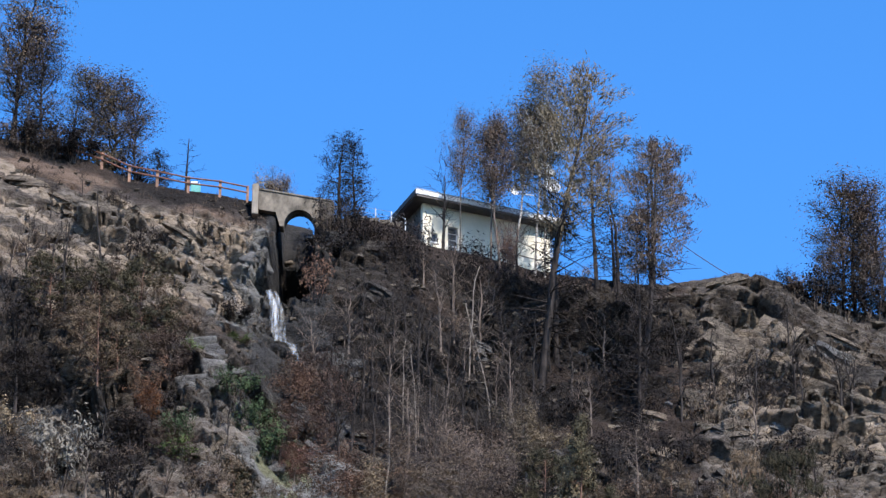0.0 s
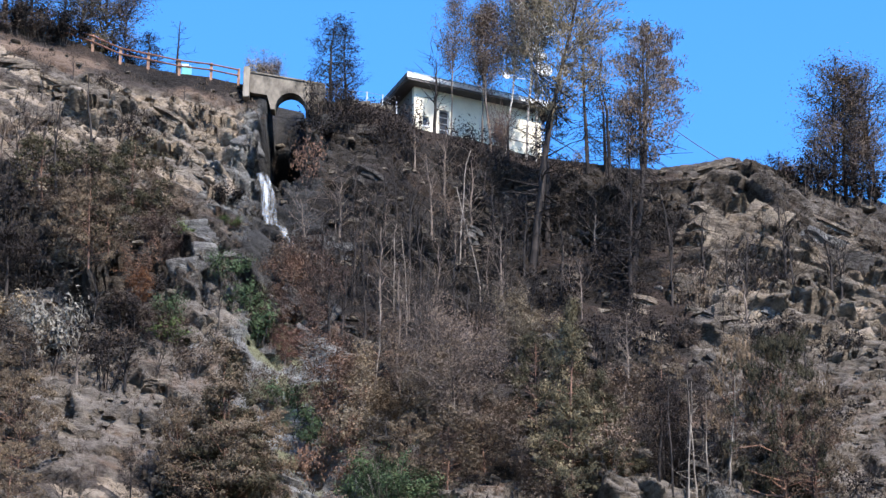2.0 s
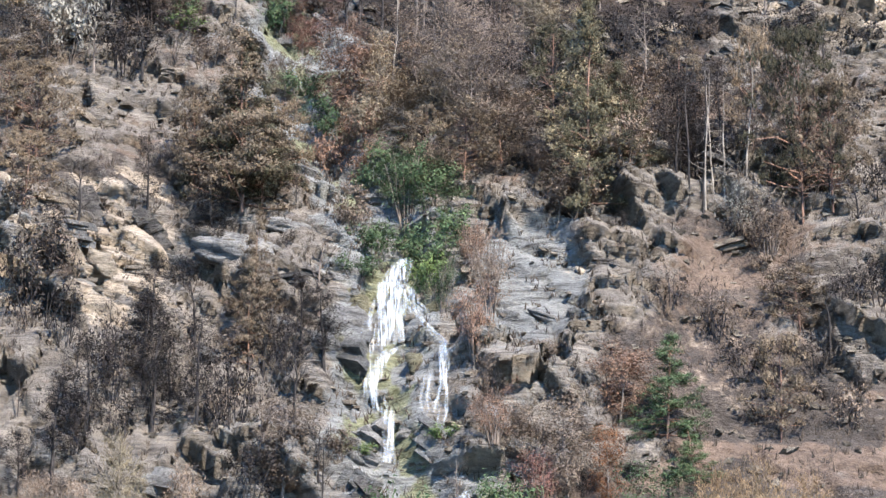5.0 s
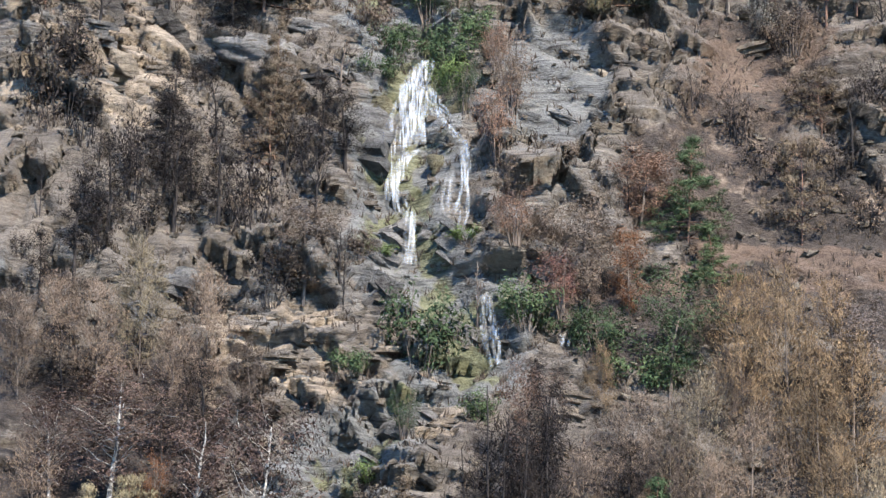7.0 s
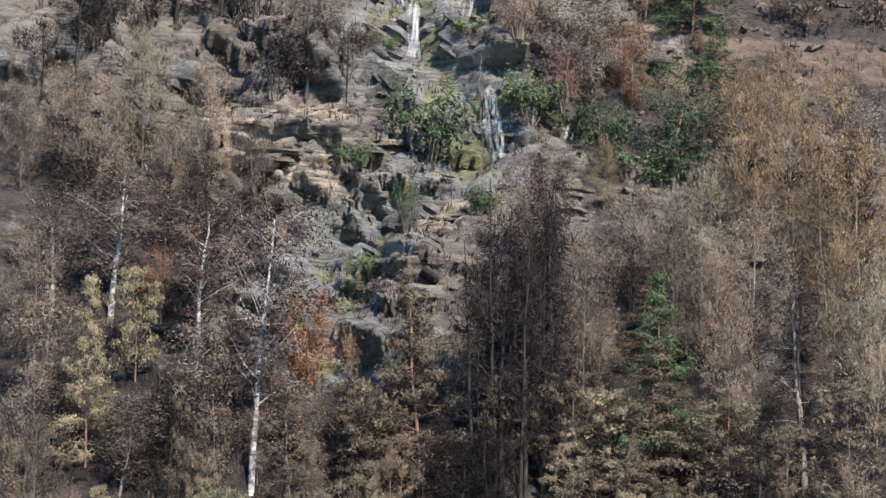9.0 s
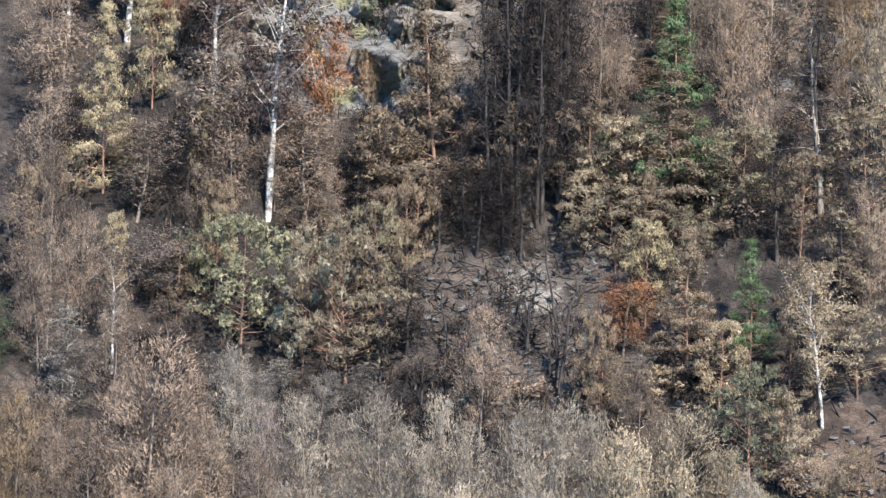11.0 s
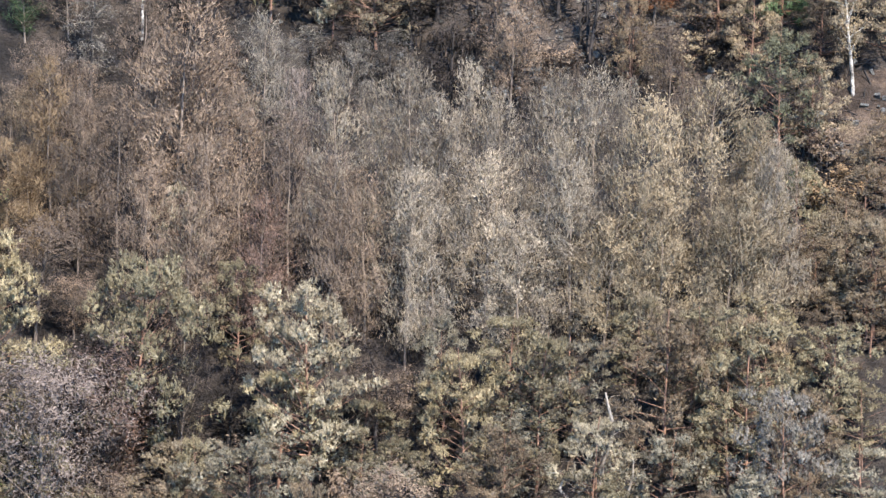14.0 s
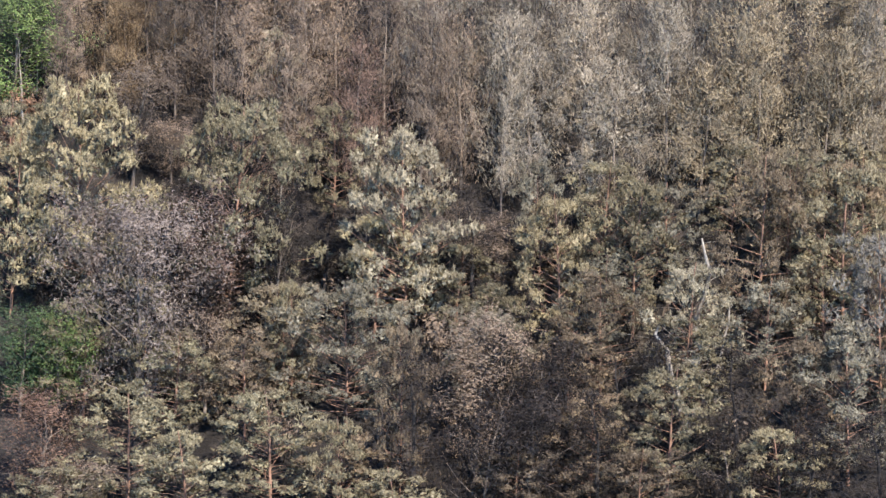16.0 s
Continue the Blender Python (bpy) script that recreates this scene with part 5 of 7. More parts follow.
# left wood
plant([
    ("broad", "umber", -18.0, 18.3, 4.3, 1.6), ("larch", "umber", -15.4, 16.9, 5.3, 1.3), ("broad", "pink", -12.9, 18.2, 3.6, 1.4),
    ("birch", "umber", -14.0, 15.2, 5.4, 1.1), ("larch", "umber", -16.8, 15.2, 5.0, 1.3), ("pine", "tawny", -11.8, 17.7, 3.5, 1.3),
    ("pine", "tawny", 12.5, 20.5, 4.3, 1.4), ("burntpine", "char", 11.6, 20.2, 5.0, 1.1), ("pine", "tan", 14.6, 18.2, 4.0, 1.7),
    ("pine", "olive", 6.4, 17.6, 4.4, 1.3), ("broad", "umber", -11.8, 15.5, 3.0, 1.2), ("broad", "tan", 13.1, 9.4, 2.9, 1.0),
    ("pine", "tawny", 10.9, 4.8, 2.8, 1.3), ("broad", "char", 0.2, 21.6, 2.4, 0.9), ("broad", "green", -20.9, 7.5, 3.9, 1.2),
    ("snag", "pale", -20.3, 6.6, 2.5, 0.4), ("shrub", "rust", -20.6, 5.6, 1.7, 0.9), ("larch", "orange", -17.5, 5.2, 5.6, 1.2),
    ("larch", "umber", -18.9, 5.1, 5.6, 1.0), ("pine", "sand", -20.2, 1.7, 4.6, 1.8), ("larch", "tan", 9.4, 4.0, 5.3, 1.4),
    ("larch", "tan", 8.6, 5.6, 5.8, 1.4), ("broad", "umber", -15.0, 3.6, 2.4, 1.2),
])
# mid band
plant([
    ("broad", "orange", -2.3, 66.0, 4.6, 1.6), ("broad", "rust", -4.6, 64.3, 5.1, 1.5), ("broad", "tan", -0.5, 67.9, 5.5, 1.8),
    ("broad", "pink", 1.3, 68.4, 6.6, 2.6), ("broad", "rust", -5.4, 68.6, 4.9, 2.0), ("broad", "tan", 4.8, 75.0, 3.6, 1.4), ("broad", "umber", 3.6, 66.4, 3.6, 1.5), ("pine", "tawny", -1.1, 62.6, 5.0, 1.7), ("broad", "umber", 9.6, 66.2, 5.1, 1.8),
    ("pine", "dusk", 5.5, 68.2, 5.9, 1.8), ("shrub", "green", -2.9, 64.3, 2.5, 1.5), ("shrub", "green", -1.1, 62.2, 2.8, 1.4),
    ("shrub", "tan", -4.7, 66.8, 2.6, 1.2), ("pine", "tawny", 12.1, 68.4, 5.2, 1.5), ("shrub", "umber", 8.8, 62.7, 2.5, 1.5),
    ("pine", "tawny", -13.0, 63.3, 5.0, 1.6), ("pine", "tawny", -8.7, 63.3, 5.0, 1.6), ("broad", "umber", -21.2, 80.4, 4.4, 2.0),
    ("pine", "tawny", -21.4, 60.0, 4.3, 1.7), ("shrub", "umber", 19.9, 66.3, 2.6, 1.5),
])
# grey larches
plant([
    ("burntpine", "grey", -9.6, 13.4, 2.8, 1.0), ("burntpine", "grey", -7.5, 13.2, 2.6, 1.0), ("larch", "grey", -6.0, 12.6, 2.8, 1.0),
    ("larch", "grey", -8.4, 11.6, 3.6, 1.0), ("burntpine", "grey", -4.5, 13.3, 2.6, 0.8), ("brush", "char", -3.8, 16.4, 1.7, 1.2),
    ("brush", "char", -2.4, 13.6, 1.9, 1.2), ("larch", "umber", -10.7, 11.1, 4.0, 1.3), ("larch", "umber", -13.9, 13.3, 4.3, 1.3),
    ("burntpine", "grey", -0.1, 13.6, 1.9, 0.8), ("pine", "tawny", 4.6, 13.7, 2.6, 1.1), ("pine", "tan", 6.5, 13.5, 2.3, 1.3),
    ("larch", "umber", -17.8, 11.0, 4.0, 1.3), ("larch", "umber", -15.4, 10.2, 4.0, 1.3), ("brush", "char", 1.8, 14.2, 1.0, 0.8),
    ("brush", "char", 3.5, 13.7, 1.0, 0.8), ("pine", "tawny", -7.1, 20.3, 2.7, 1.6), ("broad", "umber", -10.3, 20.8, 2.5, 1.3),
    ("broad", "umber", -4.0, 21.4, 2.3, 1.3),
])
# dark copse
plant([
    ("bare", "char", -5.8, 75.7, 6.2, 1.4), ("bare", "char", -3.9, 75.3, 6.6, 1.6), ("bare", "umber", -2.0, 75.3, 6.5, 1.6),
    ("bare", "char", -0.4, 75.7, 6.2, 1.6), ("bare", "char", 1.8, 76.0, 6.2, 1.6), ("bare", "umber", 4.0, 76.9, 5.9, 1.6),
    ("bare", "char", 5.6, 78.9, 5.6, 1.6), ("bare", "char", -3.5, 84.6, 6.3, 1.5), ("bare", "umber", -0.1, 86.6, 6.7, 1.5),
    ("bare", "char", 3.5, 86.5, 6.0, 1.5), ("bare", "char", 7.5, 85.3, 5.1, 1.5), ("bare", "umber", 9.6, 86.9, 5.2, 1.5),
    ("bare", "char", -7.8, 78.4, 5.7, 1.3), ("bare", "char", -2.2, 87.0, 6.4, 1.3),
])
# larch filling
plant([
    ("larch", "ash", -4.6, 6.1, 7.2, 1.3), ("larch", "ash", -2.1, 5.3, 7.6, 1.3), ("larch", "ash", 0.1, 5.3, 7.8, 1.3),
    ("larch", "ash", 2.2, 5.4, 7.6, 1.3), ("larch", "ash", 3.9, 5.4, 8.0, 1.2), ("larch", "ash", 5.8, 5.5, 7.2, 1.2),
    ("larch", "pink", -7.4, 6.4, 7.3, 1.2), ("larch", "umber", -10.9, 7.2, 7.3, 1.4), ("larch", "umber", -13.0, 8.0, 6.8, 1.4),
    ("larch", "umber", -15.2, 5.9, 6.9, 1.3), ("larch", "tan", 8.6, 5.1, 7.0, 1.4), ("larch", "ash", 9.3, 3.6, 7.5, 1.2),
    ("larch", "ash", -3.4, 2.7, 7.2, 1.3), ("larch", "umber", -11.0, 2.7, 6.3, 1.3), ("larch", "umber", -5.9, 3.2, 7.4, 1.2),
    ("pine", "olive", -3.9, 18.1, 4.6, 1.3), ("pine", "tawny", -2.7, 20.7, 3.8, 1.2), ("pine", "tan", 4.0, 21.0, 3.4, 1.3),
    ("pine", "olive", 7.8, 19.1, 3.6, 1.3), ("pine", "tan", 9.0, 13.9, 3.6, 1.3), ("pine", "tawny", 12.6, 16.0, 3.9, 1.3),
    ("pine", "tan", 14.2, 14.4, 3.9, 1.5),
])
# edges
plant([
    ("stem", "pale", -10.8, 0.8, 3.0, 0.5), ("stem", "pale", -6.4, 5.3, 2.1, 0.3), ("snag", "pale", 3.2, -2.5, 4.4, 1.6),
    ("burntpine", "char", -11.9, 0.2, 3.7, 1.1), ("burntpine", "char", -9.2, -0.2, 3.2, 1.1), ("pine", "tawny", 13.8, 9.0, 3.3, 1.0),
    ("pine", "tan", 12.8, 4.0, 4.4, 1.6), ("pine", "tawny", 12.0, 6.0, 3.2, 1.2), ("shrub", "orange", 12.5, 9.4, 1.2, 0.9),
    ("pine", "olive", 10.3, 6.4, 4.4, 1.2), ("broad", "umber", -16.3, 3.4, 4.8, 1.6), ("larch", "umber", -16.8, 10.2, 4.6, 1.3),
    ("brush", "char", 21.0, 68.6, 3.0, 1.5), ("bare", "char", 20.4, 58.9, 3.7, 1.3), ("brush", "umber", 18.5, 62.0, 2.2, 1.3),
    ("bare", "char", 19.4, 65.5, 3.5, 1.2), ("brush", "char", 21.7, 62.1, 2.5, 1.3), ("bare", "char", 16.8, 68.6, 4.6, 1.4),
    ("snag", "char", 12.1, 61.6, 7.4, 0.7), ("snag", "pale", 12.9, 61.2, 7.1, 0.6), ("snag", "pale", 13.9, 61.2, 6.5, 0.6),
    ("pine", "tawny", 7.7, 68.4, 3.9, 1.8), ("pine", "tawny", -13.2, 63.4, 6.0, 1.8),
])
# foot filling
plant([
    ("pine", "olive", 0.1, 0.5, 4.2, 1.6), ("pine", "sage", 2.4, -0.3, 4.2, 1.6), ("pine", "olive", 4.5, 1.7, 3.6, 1.5),
    ("pine", "sand", 6.4, 0.9, 4.0, 1.6), ("pine", "olive", 8.9, 1.4, 4.1, 1.5), ("pine", "sand", 11.0, 0.4, 4.1, 1.5),
    ("pine", "tawny", 9.9, -1.9, 4.1, 1.6), ("pine", "olive", 7.5, -1.6, 3.8, 1.6), ("pine", "sage", 0.2, -2.1, 3.7, 1.6),
    ("pine", "tawny", -2.0, 0.0, 3.2, 1.4), ("pine", "olive", -4.7, -1.6, 3.4, 1.5), ("pine", "sand", -7.4, -1.6, 4.3, 1.6),
    ("broad", "umber", -3.7, 0.0, 3.1, 1.3), ("pine", "sage", 5.5, -3.0, 3.7, 1.6), ("pine", "olive", 2.8, -3.8, 3.3, 1.6),
    ("pine", "tawny", -0.9, -4.3, 3.3, 1.6), ("pine", "sage", -3.4, -4.0, 3.7, 1.6), ("broad", "pink", -16.3, -1.5, 4.8, 1.7),
    ("larch", "tan", 11.5, 4.7, 4.0, 1.4), ("pine", "sage", 10.5, -4.3, 3.1, 1.3), ("pine", "tawny", 9.9, -3.8, 3.3, 1.1),
    ("larch", "umber", 9.7, 4.2, 3.6, 1.3),
])
# upper filling
plant([
    ("pine", "dusk", -22.8, 82.8, 4.5, 2.0), ("broad", "umber", -19.4, 84.6, 4.1, 1.7), ("pine", "tawny", -21.0, 79.3, 5.0, 2.0),
    ("broad", "umber", -16.2, 83.4, 4.1, 1.7), ("brush", "char", -23.8, 78.3, 3.2, 1.6), ("bare", "char", -18.9, 75.4, 3.8, 1.7),
    ("broad", "umber", -22.1, 71.3, 4.0, 1.5), ("brush", "char", -17.8, 71.6, 3.0, 1.9), ("bare", "umber", -15.0, 71.3, 3.4, 1.4),
    ("shrub", "char", -16.7, 75.2, 2.8, 1.4), ("bare", "char", 13.7, 81.8, 6.0, 1.5),
    ("bare", "char", 15.8, 84.0, 5.8, 1.7), ("bare", "char", 17.9, 81.2, 5.4, 1.6), ("bare", "char", 20.5, 84.6, 5.5, 1.7),
    ("bare", "char", 22.9, 82.8, 5.4, 1.6), ("brush", "char", 12.7, 76.8, 3.1, 1.9), 
    ("brush", "char", 19.0, 76.5, 2.8, 1.9), ("brush", "char", 22.8, 76.1, 2.8, 1.9), ("burntpine", "char", 0.8, 23.6, 10.4, 1.4),
    ("burntpine", "char", 1.9, 23.2, 11.5, 1.3), ("burntpine", "char", 3.0, 22.9, 12.0, 1.3),
])
# dark slope
plant([
    ("bare", "char", -7.3, 47.2, 4.8, 1.5), ("bare", "umber", -8.8, 45.7, 3.9, 1.3), ("bare", "char", -6.0, 44.0, 3.3, 1.1),
    ("brush", "char", 17.7, 50.9, 2.3, 1.5), ("brush", "umber", 19.1, 47.9, 2.6, 1.4), ("bare", "char", 19.5, 53.3, 4.1, 1.4),
    ("brush", "char", 14.2, 50.8, 2.0, 1.4), ("bare", "char", 12.9, 53.2, 3.2, 1.2), ("brush", "umber", 16.6, 55.4, 2.1, 1.3),
    ("larch", "orange", 16.4, 36.5, 7.3, 1.8), ("larch", "orange", 13.3, 38.3, 6.1, 1.5),
])
# corner
plant([
    ("pine", "sand", -13.5, -4.9, 3.7, 1.8), ("pine", "tawny", -11.2, -4.8, 3.8, 1.6), ("broad", "umber", -12.6, -4.2, 3.9, 1.5),
    ("pine", "olive", -16.6, -4.3, 4.1, 1.7), ("larch", "orange", -16.9, 5.8, 4.9, 1.2), ("larch", "umber", -18.6, 6.4, 4.9, 1.2),
])
# burnt at the foot
plant([
    ("burntpine", "char", -2.7, -5.6, 4.9, 1.1), ("burntpine", "char", -0.9, -5.8, 4.8, 1.1), ("burntpine", "char", 2.0, -5.1, 4.2, 1.1),
    ("burntpine", "char", -1.9, -6.5, 4.6, 1.1), ("burntpine", "char", -12.1, -0.9, 4.4, 1.1), ("burntpine", "char", -13.7, -0.3, 4.2, 1.1),
    ("bare", "char", 0.6, -5.5, 4.0, 1.1), ("burntpine", "char", 6.2, -6.3, 3.9, 1.1), ("pine", "tawny", 6.3, -0.4, 4.9, 1.3),
    ("pine", "tawny", 8.4, 0.3, 4.4, 1.3), ("pine", "tawny", -10.1, -4.1, 3.3, 1.1),
])
# charred and green trees at the foot, as they stand out there
plant([
    ("broad", "russet", -13.2, -2.7, 6.8, 1.6), ("broad", "char", -10.8, -2.4, 6.6, 1.2), ("broad", "char", -13.5, -2.5, 6.8, 1.5), ("broad", "char", -11.9, 0.2, 4.4, 1.3), ("burntpine", "char", -5.6, -7.0, 5.6, 1.2), ("broad", "char", -3.6, -8.0, 5.6, 1.6),
    ("broad", "char", -2.0, -7.6, 5.2, 1.5), ("burntpine", "char", 0.2, -7.2, 4.6, 1.2), ("broad", "char", 4.3, -8.2, 4.4, 1.5), ("burntpine", "char", 6.6, -8.2, 5.0, 1.3), ("burntpine", "char", 9.0, -7.6, 4.6, 1.2),
    ("broad", "lime", -21.0, 5.4, 5.6, 1.9), ("broad", "green", -22.2, 5.8, 5.4, 1.6), ("snag", "pale", -20.4, 4.8, 3.8, 0.6), ("shrub", "rust", -20.8, 4.2, 1.8, 1.2), ("broad", "lime", -17.4, -4.4, 4.0, 1.2),
    ("broad", "green", -18.7, -4.3, 4.2, 1.3), ("snag", "pale", 3.0, -4.4, 3.6, 1.9), ("snag", "pale", 13.5, 22.4, 8.4, 1.4), ("snag", "char", 3.0, 15.2, 6.2, 1.0), ("snag", "char", 1.8, 16.4, 3.6, 0.9),
])
# dense pines and burnt trunks of the middle slope, growth along the stream
plant([
    ("spire", "olive", 7.1, 62.6, 10.0, 2.6), ("spire", "dusk", 9.2, 63.0, 6.2, 2.2), ("shrub", "umber", 6.4, 60.8, 2.6, 1.5), ("larch", "umber", 17.0, 62.8, 8.0, 2.0), ("pine", "tawny", 19.3, 61.0, 7.4, 2.3),
    # Burnt conifers at x 11.5 to 13.8 are added to stand in for shadow.
    ("spire", "dusk", -10.8, 62.4, 8.9, 3.0), ("burntpine", "char", 12.0, 64.0, 7.5, 1.4), ("burntpine", "char", 12.9, 64.4, 7.2, 1.3), ("burntpine", "char", 11.5, 63.0, 6.5, 1.3), ("burntpine", "char", 13.8, 63.4, 7.0, 1.2),
    ("snag", "char", 1.2, 22.3, 13.0, 1.1), ("snag", "char", 3.1, 22.2, 12.5, 1.1), ("snag", "char", 2.2, 22.2, 11.5, 1.0), ("snag", "char", 0.3, 22.3, 10.5, 1.0), ("broad", "russet", 2.6, 26.8, 6.4, 1.5),
    ("shrub", "green", -11.7, 79.2, 2.4, 1.3), ("shrub", "lime", -14.6, 74.4, 1.7, 1.2), ("shrub", "green", -9.8, 76.0, 2.8, 1.4), ("shrub", "char", -12.3, 86.0, 1.5, 1.2), ("shrub", "green", -8.0, 70.6, 2.2, 1.2),
    ("shrub", "umber", -13.0, 72.4, 2.2, 1.3), ("broad", "russet", -6.8, 76.4, 4.6, 1.6), ("broad", "umber", -8.9, 70.4, 3.4, 1.4), ("broad", "green", -3.0, 62.2, 3.8, 1.6), ("broad", "green", -0.6, 60.2, 4.2, 1.7),
])
# crest edge
plant([
    ("shrub", "char", 23.2, 97.6, 2.8, 1.6), ("shrub", "char", 24.9, 97.8, 2.8, 1.6), ("shrub", "char", 27.0, 98.0, 2.9, 1.7),
    ("shrub", "umber", 22.3, 97.8, 1.6, 1.0), ("broad", "umber", 24.1, 98.0, 6.0, 1.5), ("broad", "umber", 26.7, 98.1, 5.6, 1.6),
    ("brush", "char", 21.5, 98.1, 1.4, 1.0), ("shrub", "char", -26.3, 98.4, 2.7, 1.8), ("shrub", "char", -23.7, 98.2, 2.5, 1.8),
    ("shrub", "gold", -22.0, 100.0, 2.5, 1.2), ("shrub", "char", -20.3, 100.0, 2.1, 1.3), ("brush", "char", -18.2, 100.0, 2.0, 1.2),
])
# lower corner
plant([
    ("pine", "olive", 12.0, -0.5, 3.2, 1.3), ("pine", "sage", 11.8, -3.0, 3.4, 1.5), ("pine", "tawny", 10.9, 2.1, 2.9, 1.2),
    ("pine", "tawny", 12.6, 3.3, 3.2, 1.2), ("larch", "tawny", -18.3, 8.8, 4.2, 1.2), ("larch", "umber", -17.0, 7.9, 4.5, 1.2),
])
# clearing edge
plant([
    ("bare", "char", -3.8, 15.2, 3.2, 1.2), ("bare", "char", -2.2, 14.1, 3.0, 1.2), ("snag", "char", -0.6, 15.7, 3.0, 0.9),
    ("burntpine", "char", -2.8, 16.4, 3.5, 1.1), ("bare", "char", 0.5, 14.2, 2.0, 0.9), ("shrub", "umber", 11.6, 10.5, 1.5, 0.9),
    ("pine", "tawny", 12.7, 7.3, 3.0, 1.4), ("shrub", "umber", 13.8, 9.0, 1.4, 0.9), ("shrub", "umber", 1.8, 14.3, 1.3, 0.9),
    ("burntpine", "char", -0.2, 20.7, 3.8, 1.0), ("burntpine", "char", 0.8, 20.8, 4.3, 1.0),
])
# burnt below the cliff
plant([
    ("burntpine", "char", -14.7, 50.1, 5.2, 1.5), ("brush", "char", -18.8, 52.8, 2.9, 1.7), ("bare", "char", -9.0, 50.9, 4.6, 1.4),
    ("bare", "char", -12.4, 52.8, 4.1, 1.4), ("burntpine", "char", -6.0, 50.9, 4.6, 1.2), ("brush", "char", -20.8, 56.3, 3.0, 1.6),
    ("bare", "char", -18.6, 59.3, 4.3, 1.4), ("brush", "char", 15.6, 58.8, 2.4, 1.4), ("bare", "umber", 11.3, 58.0, 3.0, 1.4),
    ("bare", "char", 18.4, 51.7, 4.1, 1.4), ("brush", "umber", 13.0, 53.1, 2.6, 1.4), ("brush", "char", 20.8, 54.5, 3.0, 1.4),
])
# last gaps
plant([
    ("bare", "char", -0.4, 16.5, 2.4, 1.1), ("bare", "char", 2.7, 15.5, 2.4, 1.1), ("brush", "char", 0.9, 18.2, 1.8, 1.0),
    ("bare", "char", 1.8, 16.5, 2.0, 0.8), ("burntpine", "char", -5.1, 22.5, 5.1, 1.2), ("burntpine", "char", -11.8, 22.1, 5.3, 1.2),
    ("pine", "dusk", 5.8, 22.2, 4.1, 1.8),
])
# between the listed trees
CLEAR = [(1.6, 18.2, 4.4), (13.6, 12.0, 3.2), (13.5, 8.5, 3.2), (-9.5, 40.0, 3.0), (-7.0, 37.0, 2.6), (-11.0, 43.0, 2.2), (-4, 6, 5.5), (3, 6, 5.5), (9, 5, 3.5), (4, 18, 3)]
undergrowth(11, 16, (-18, 17), (-9, 8), [("pine", "olive", 3.5, 5), ("pine", "tawny", 3.5, 5), ("broad", "umber", 3, 4.5), ("pine", "sage", 3.5, 5), ("burntpine", "char", 4, 6)], CLEAR)
undergrowth(12, 32, (-18, 18), (8, 27), [("larch", "umber", 3.5, 5.5), ("pine", "olive", 3.5, 5), ("broad", "umber", 3, 4.5), ("pine", "tawny", 3.5, 5), ("burntpine", "char", 3.5, 5.5)], CLEAR)
undergrowth(13, 16, (-22, -7), (22, 44), [("larch", "umber", 3, 5), ("broad", "umber", 2.5, 4), ("burntpine", "char", 3, 5)], CLEAR)
undergrowth(14, 14, (4, 22), (24, 42), [("larch", "umber", 3, 5), ("larch", "orange", 3.5, 5), ("burntpine", "char", 3, 5), ("larch", "umber", 3, 5)], CLEAR)
undergrowth(15, 30, (-19, 19), (-8, 42), [("brush", "char", 1.4, 2.4), ("shrub", "umber", 1.2, 2.2), ("brush", "umber", 1.4, 2.4)], CLEAR)
undergrowth(16, 52, (-26, 26), (42, 72), [("brush", "char", 0.8, 2.2), ("shrub", "umber", 0.8, 1.8), ("brush", "umber", 0.9, 2.0), ("bare", "char", 2, 4)], CLEAR)
undergrowth(17, 48, (-7, 12), (70, 96), [("bare", "char", 3, 6), ("brush", "char", 1.5, 3.0), ("bare", "umber", 3, 5.5), ("brush", "umber", 1.2, 2.2)])
undergrowth(18, 36, (-29, -11), (72, 96), [("brush", "char", 0.8, 2.0), ("shrub", "umber", 0.8, 1.6), ("bare", "char", 2, 4)])
undergrowth(19, 34, (12, 29), (70, 93), [("brush", "char", 0.8, 1.8), ("bare", "char", 2, 4.5), ("shrub", "umber", 0.8, 1.5)])
undergrowth(21, 18, (-22, -7), (44, 62), [("brush", "char", 1.0, 2.4), ("bare", "char", 2.5, 5), ("burntpine", "char", 3, 6)], CLEAR)
undergrowth(22, 34, (-3.5, 6.5), (13.5, 22.5), [("brush", "char", 0.5, 1.0), ("bare", "char", 1.2, 2.6), ("brush", "char", 0.4, 0.9)])
plant([("shrub", "tan", -10.9, 98.4, 3.0, 0.95), ("shrub", "tan", -10.3, 98.4, 3.1, 0.8), ("shrub", "tan", -11.3, 98.4, 2.4, 0.8), ("shrub", "pink", -10.6, 98.4, 2.6, 0.8)])
undergrowth(23, 36, (-6.5, 5.5), (75, 88), [("bare", "char", 3, 6), ("bare", "char", 3, 5), ("bare", "umber", 3, 5)])
undergrowth(20, 16, (-30, -23), (97.5, 98.5), [("brush", "char", 1.2, 2.2), ("shrub", "umber", 1.0, 2.0), ("bare", "char", 2, 4)])

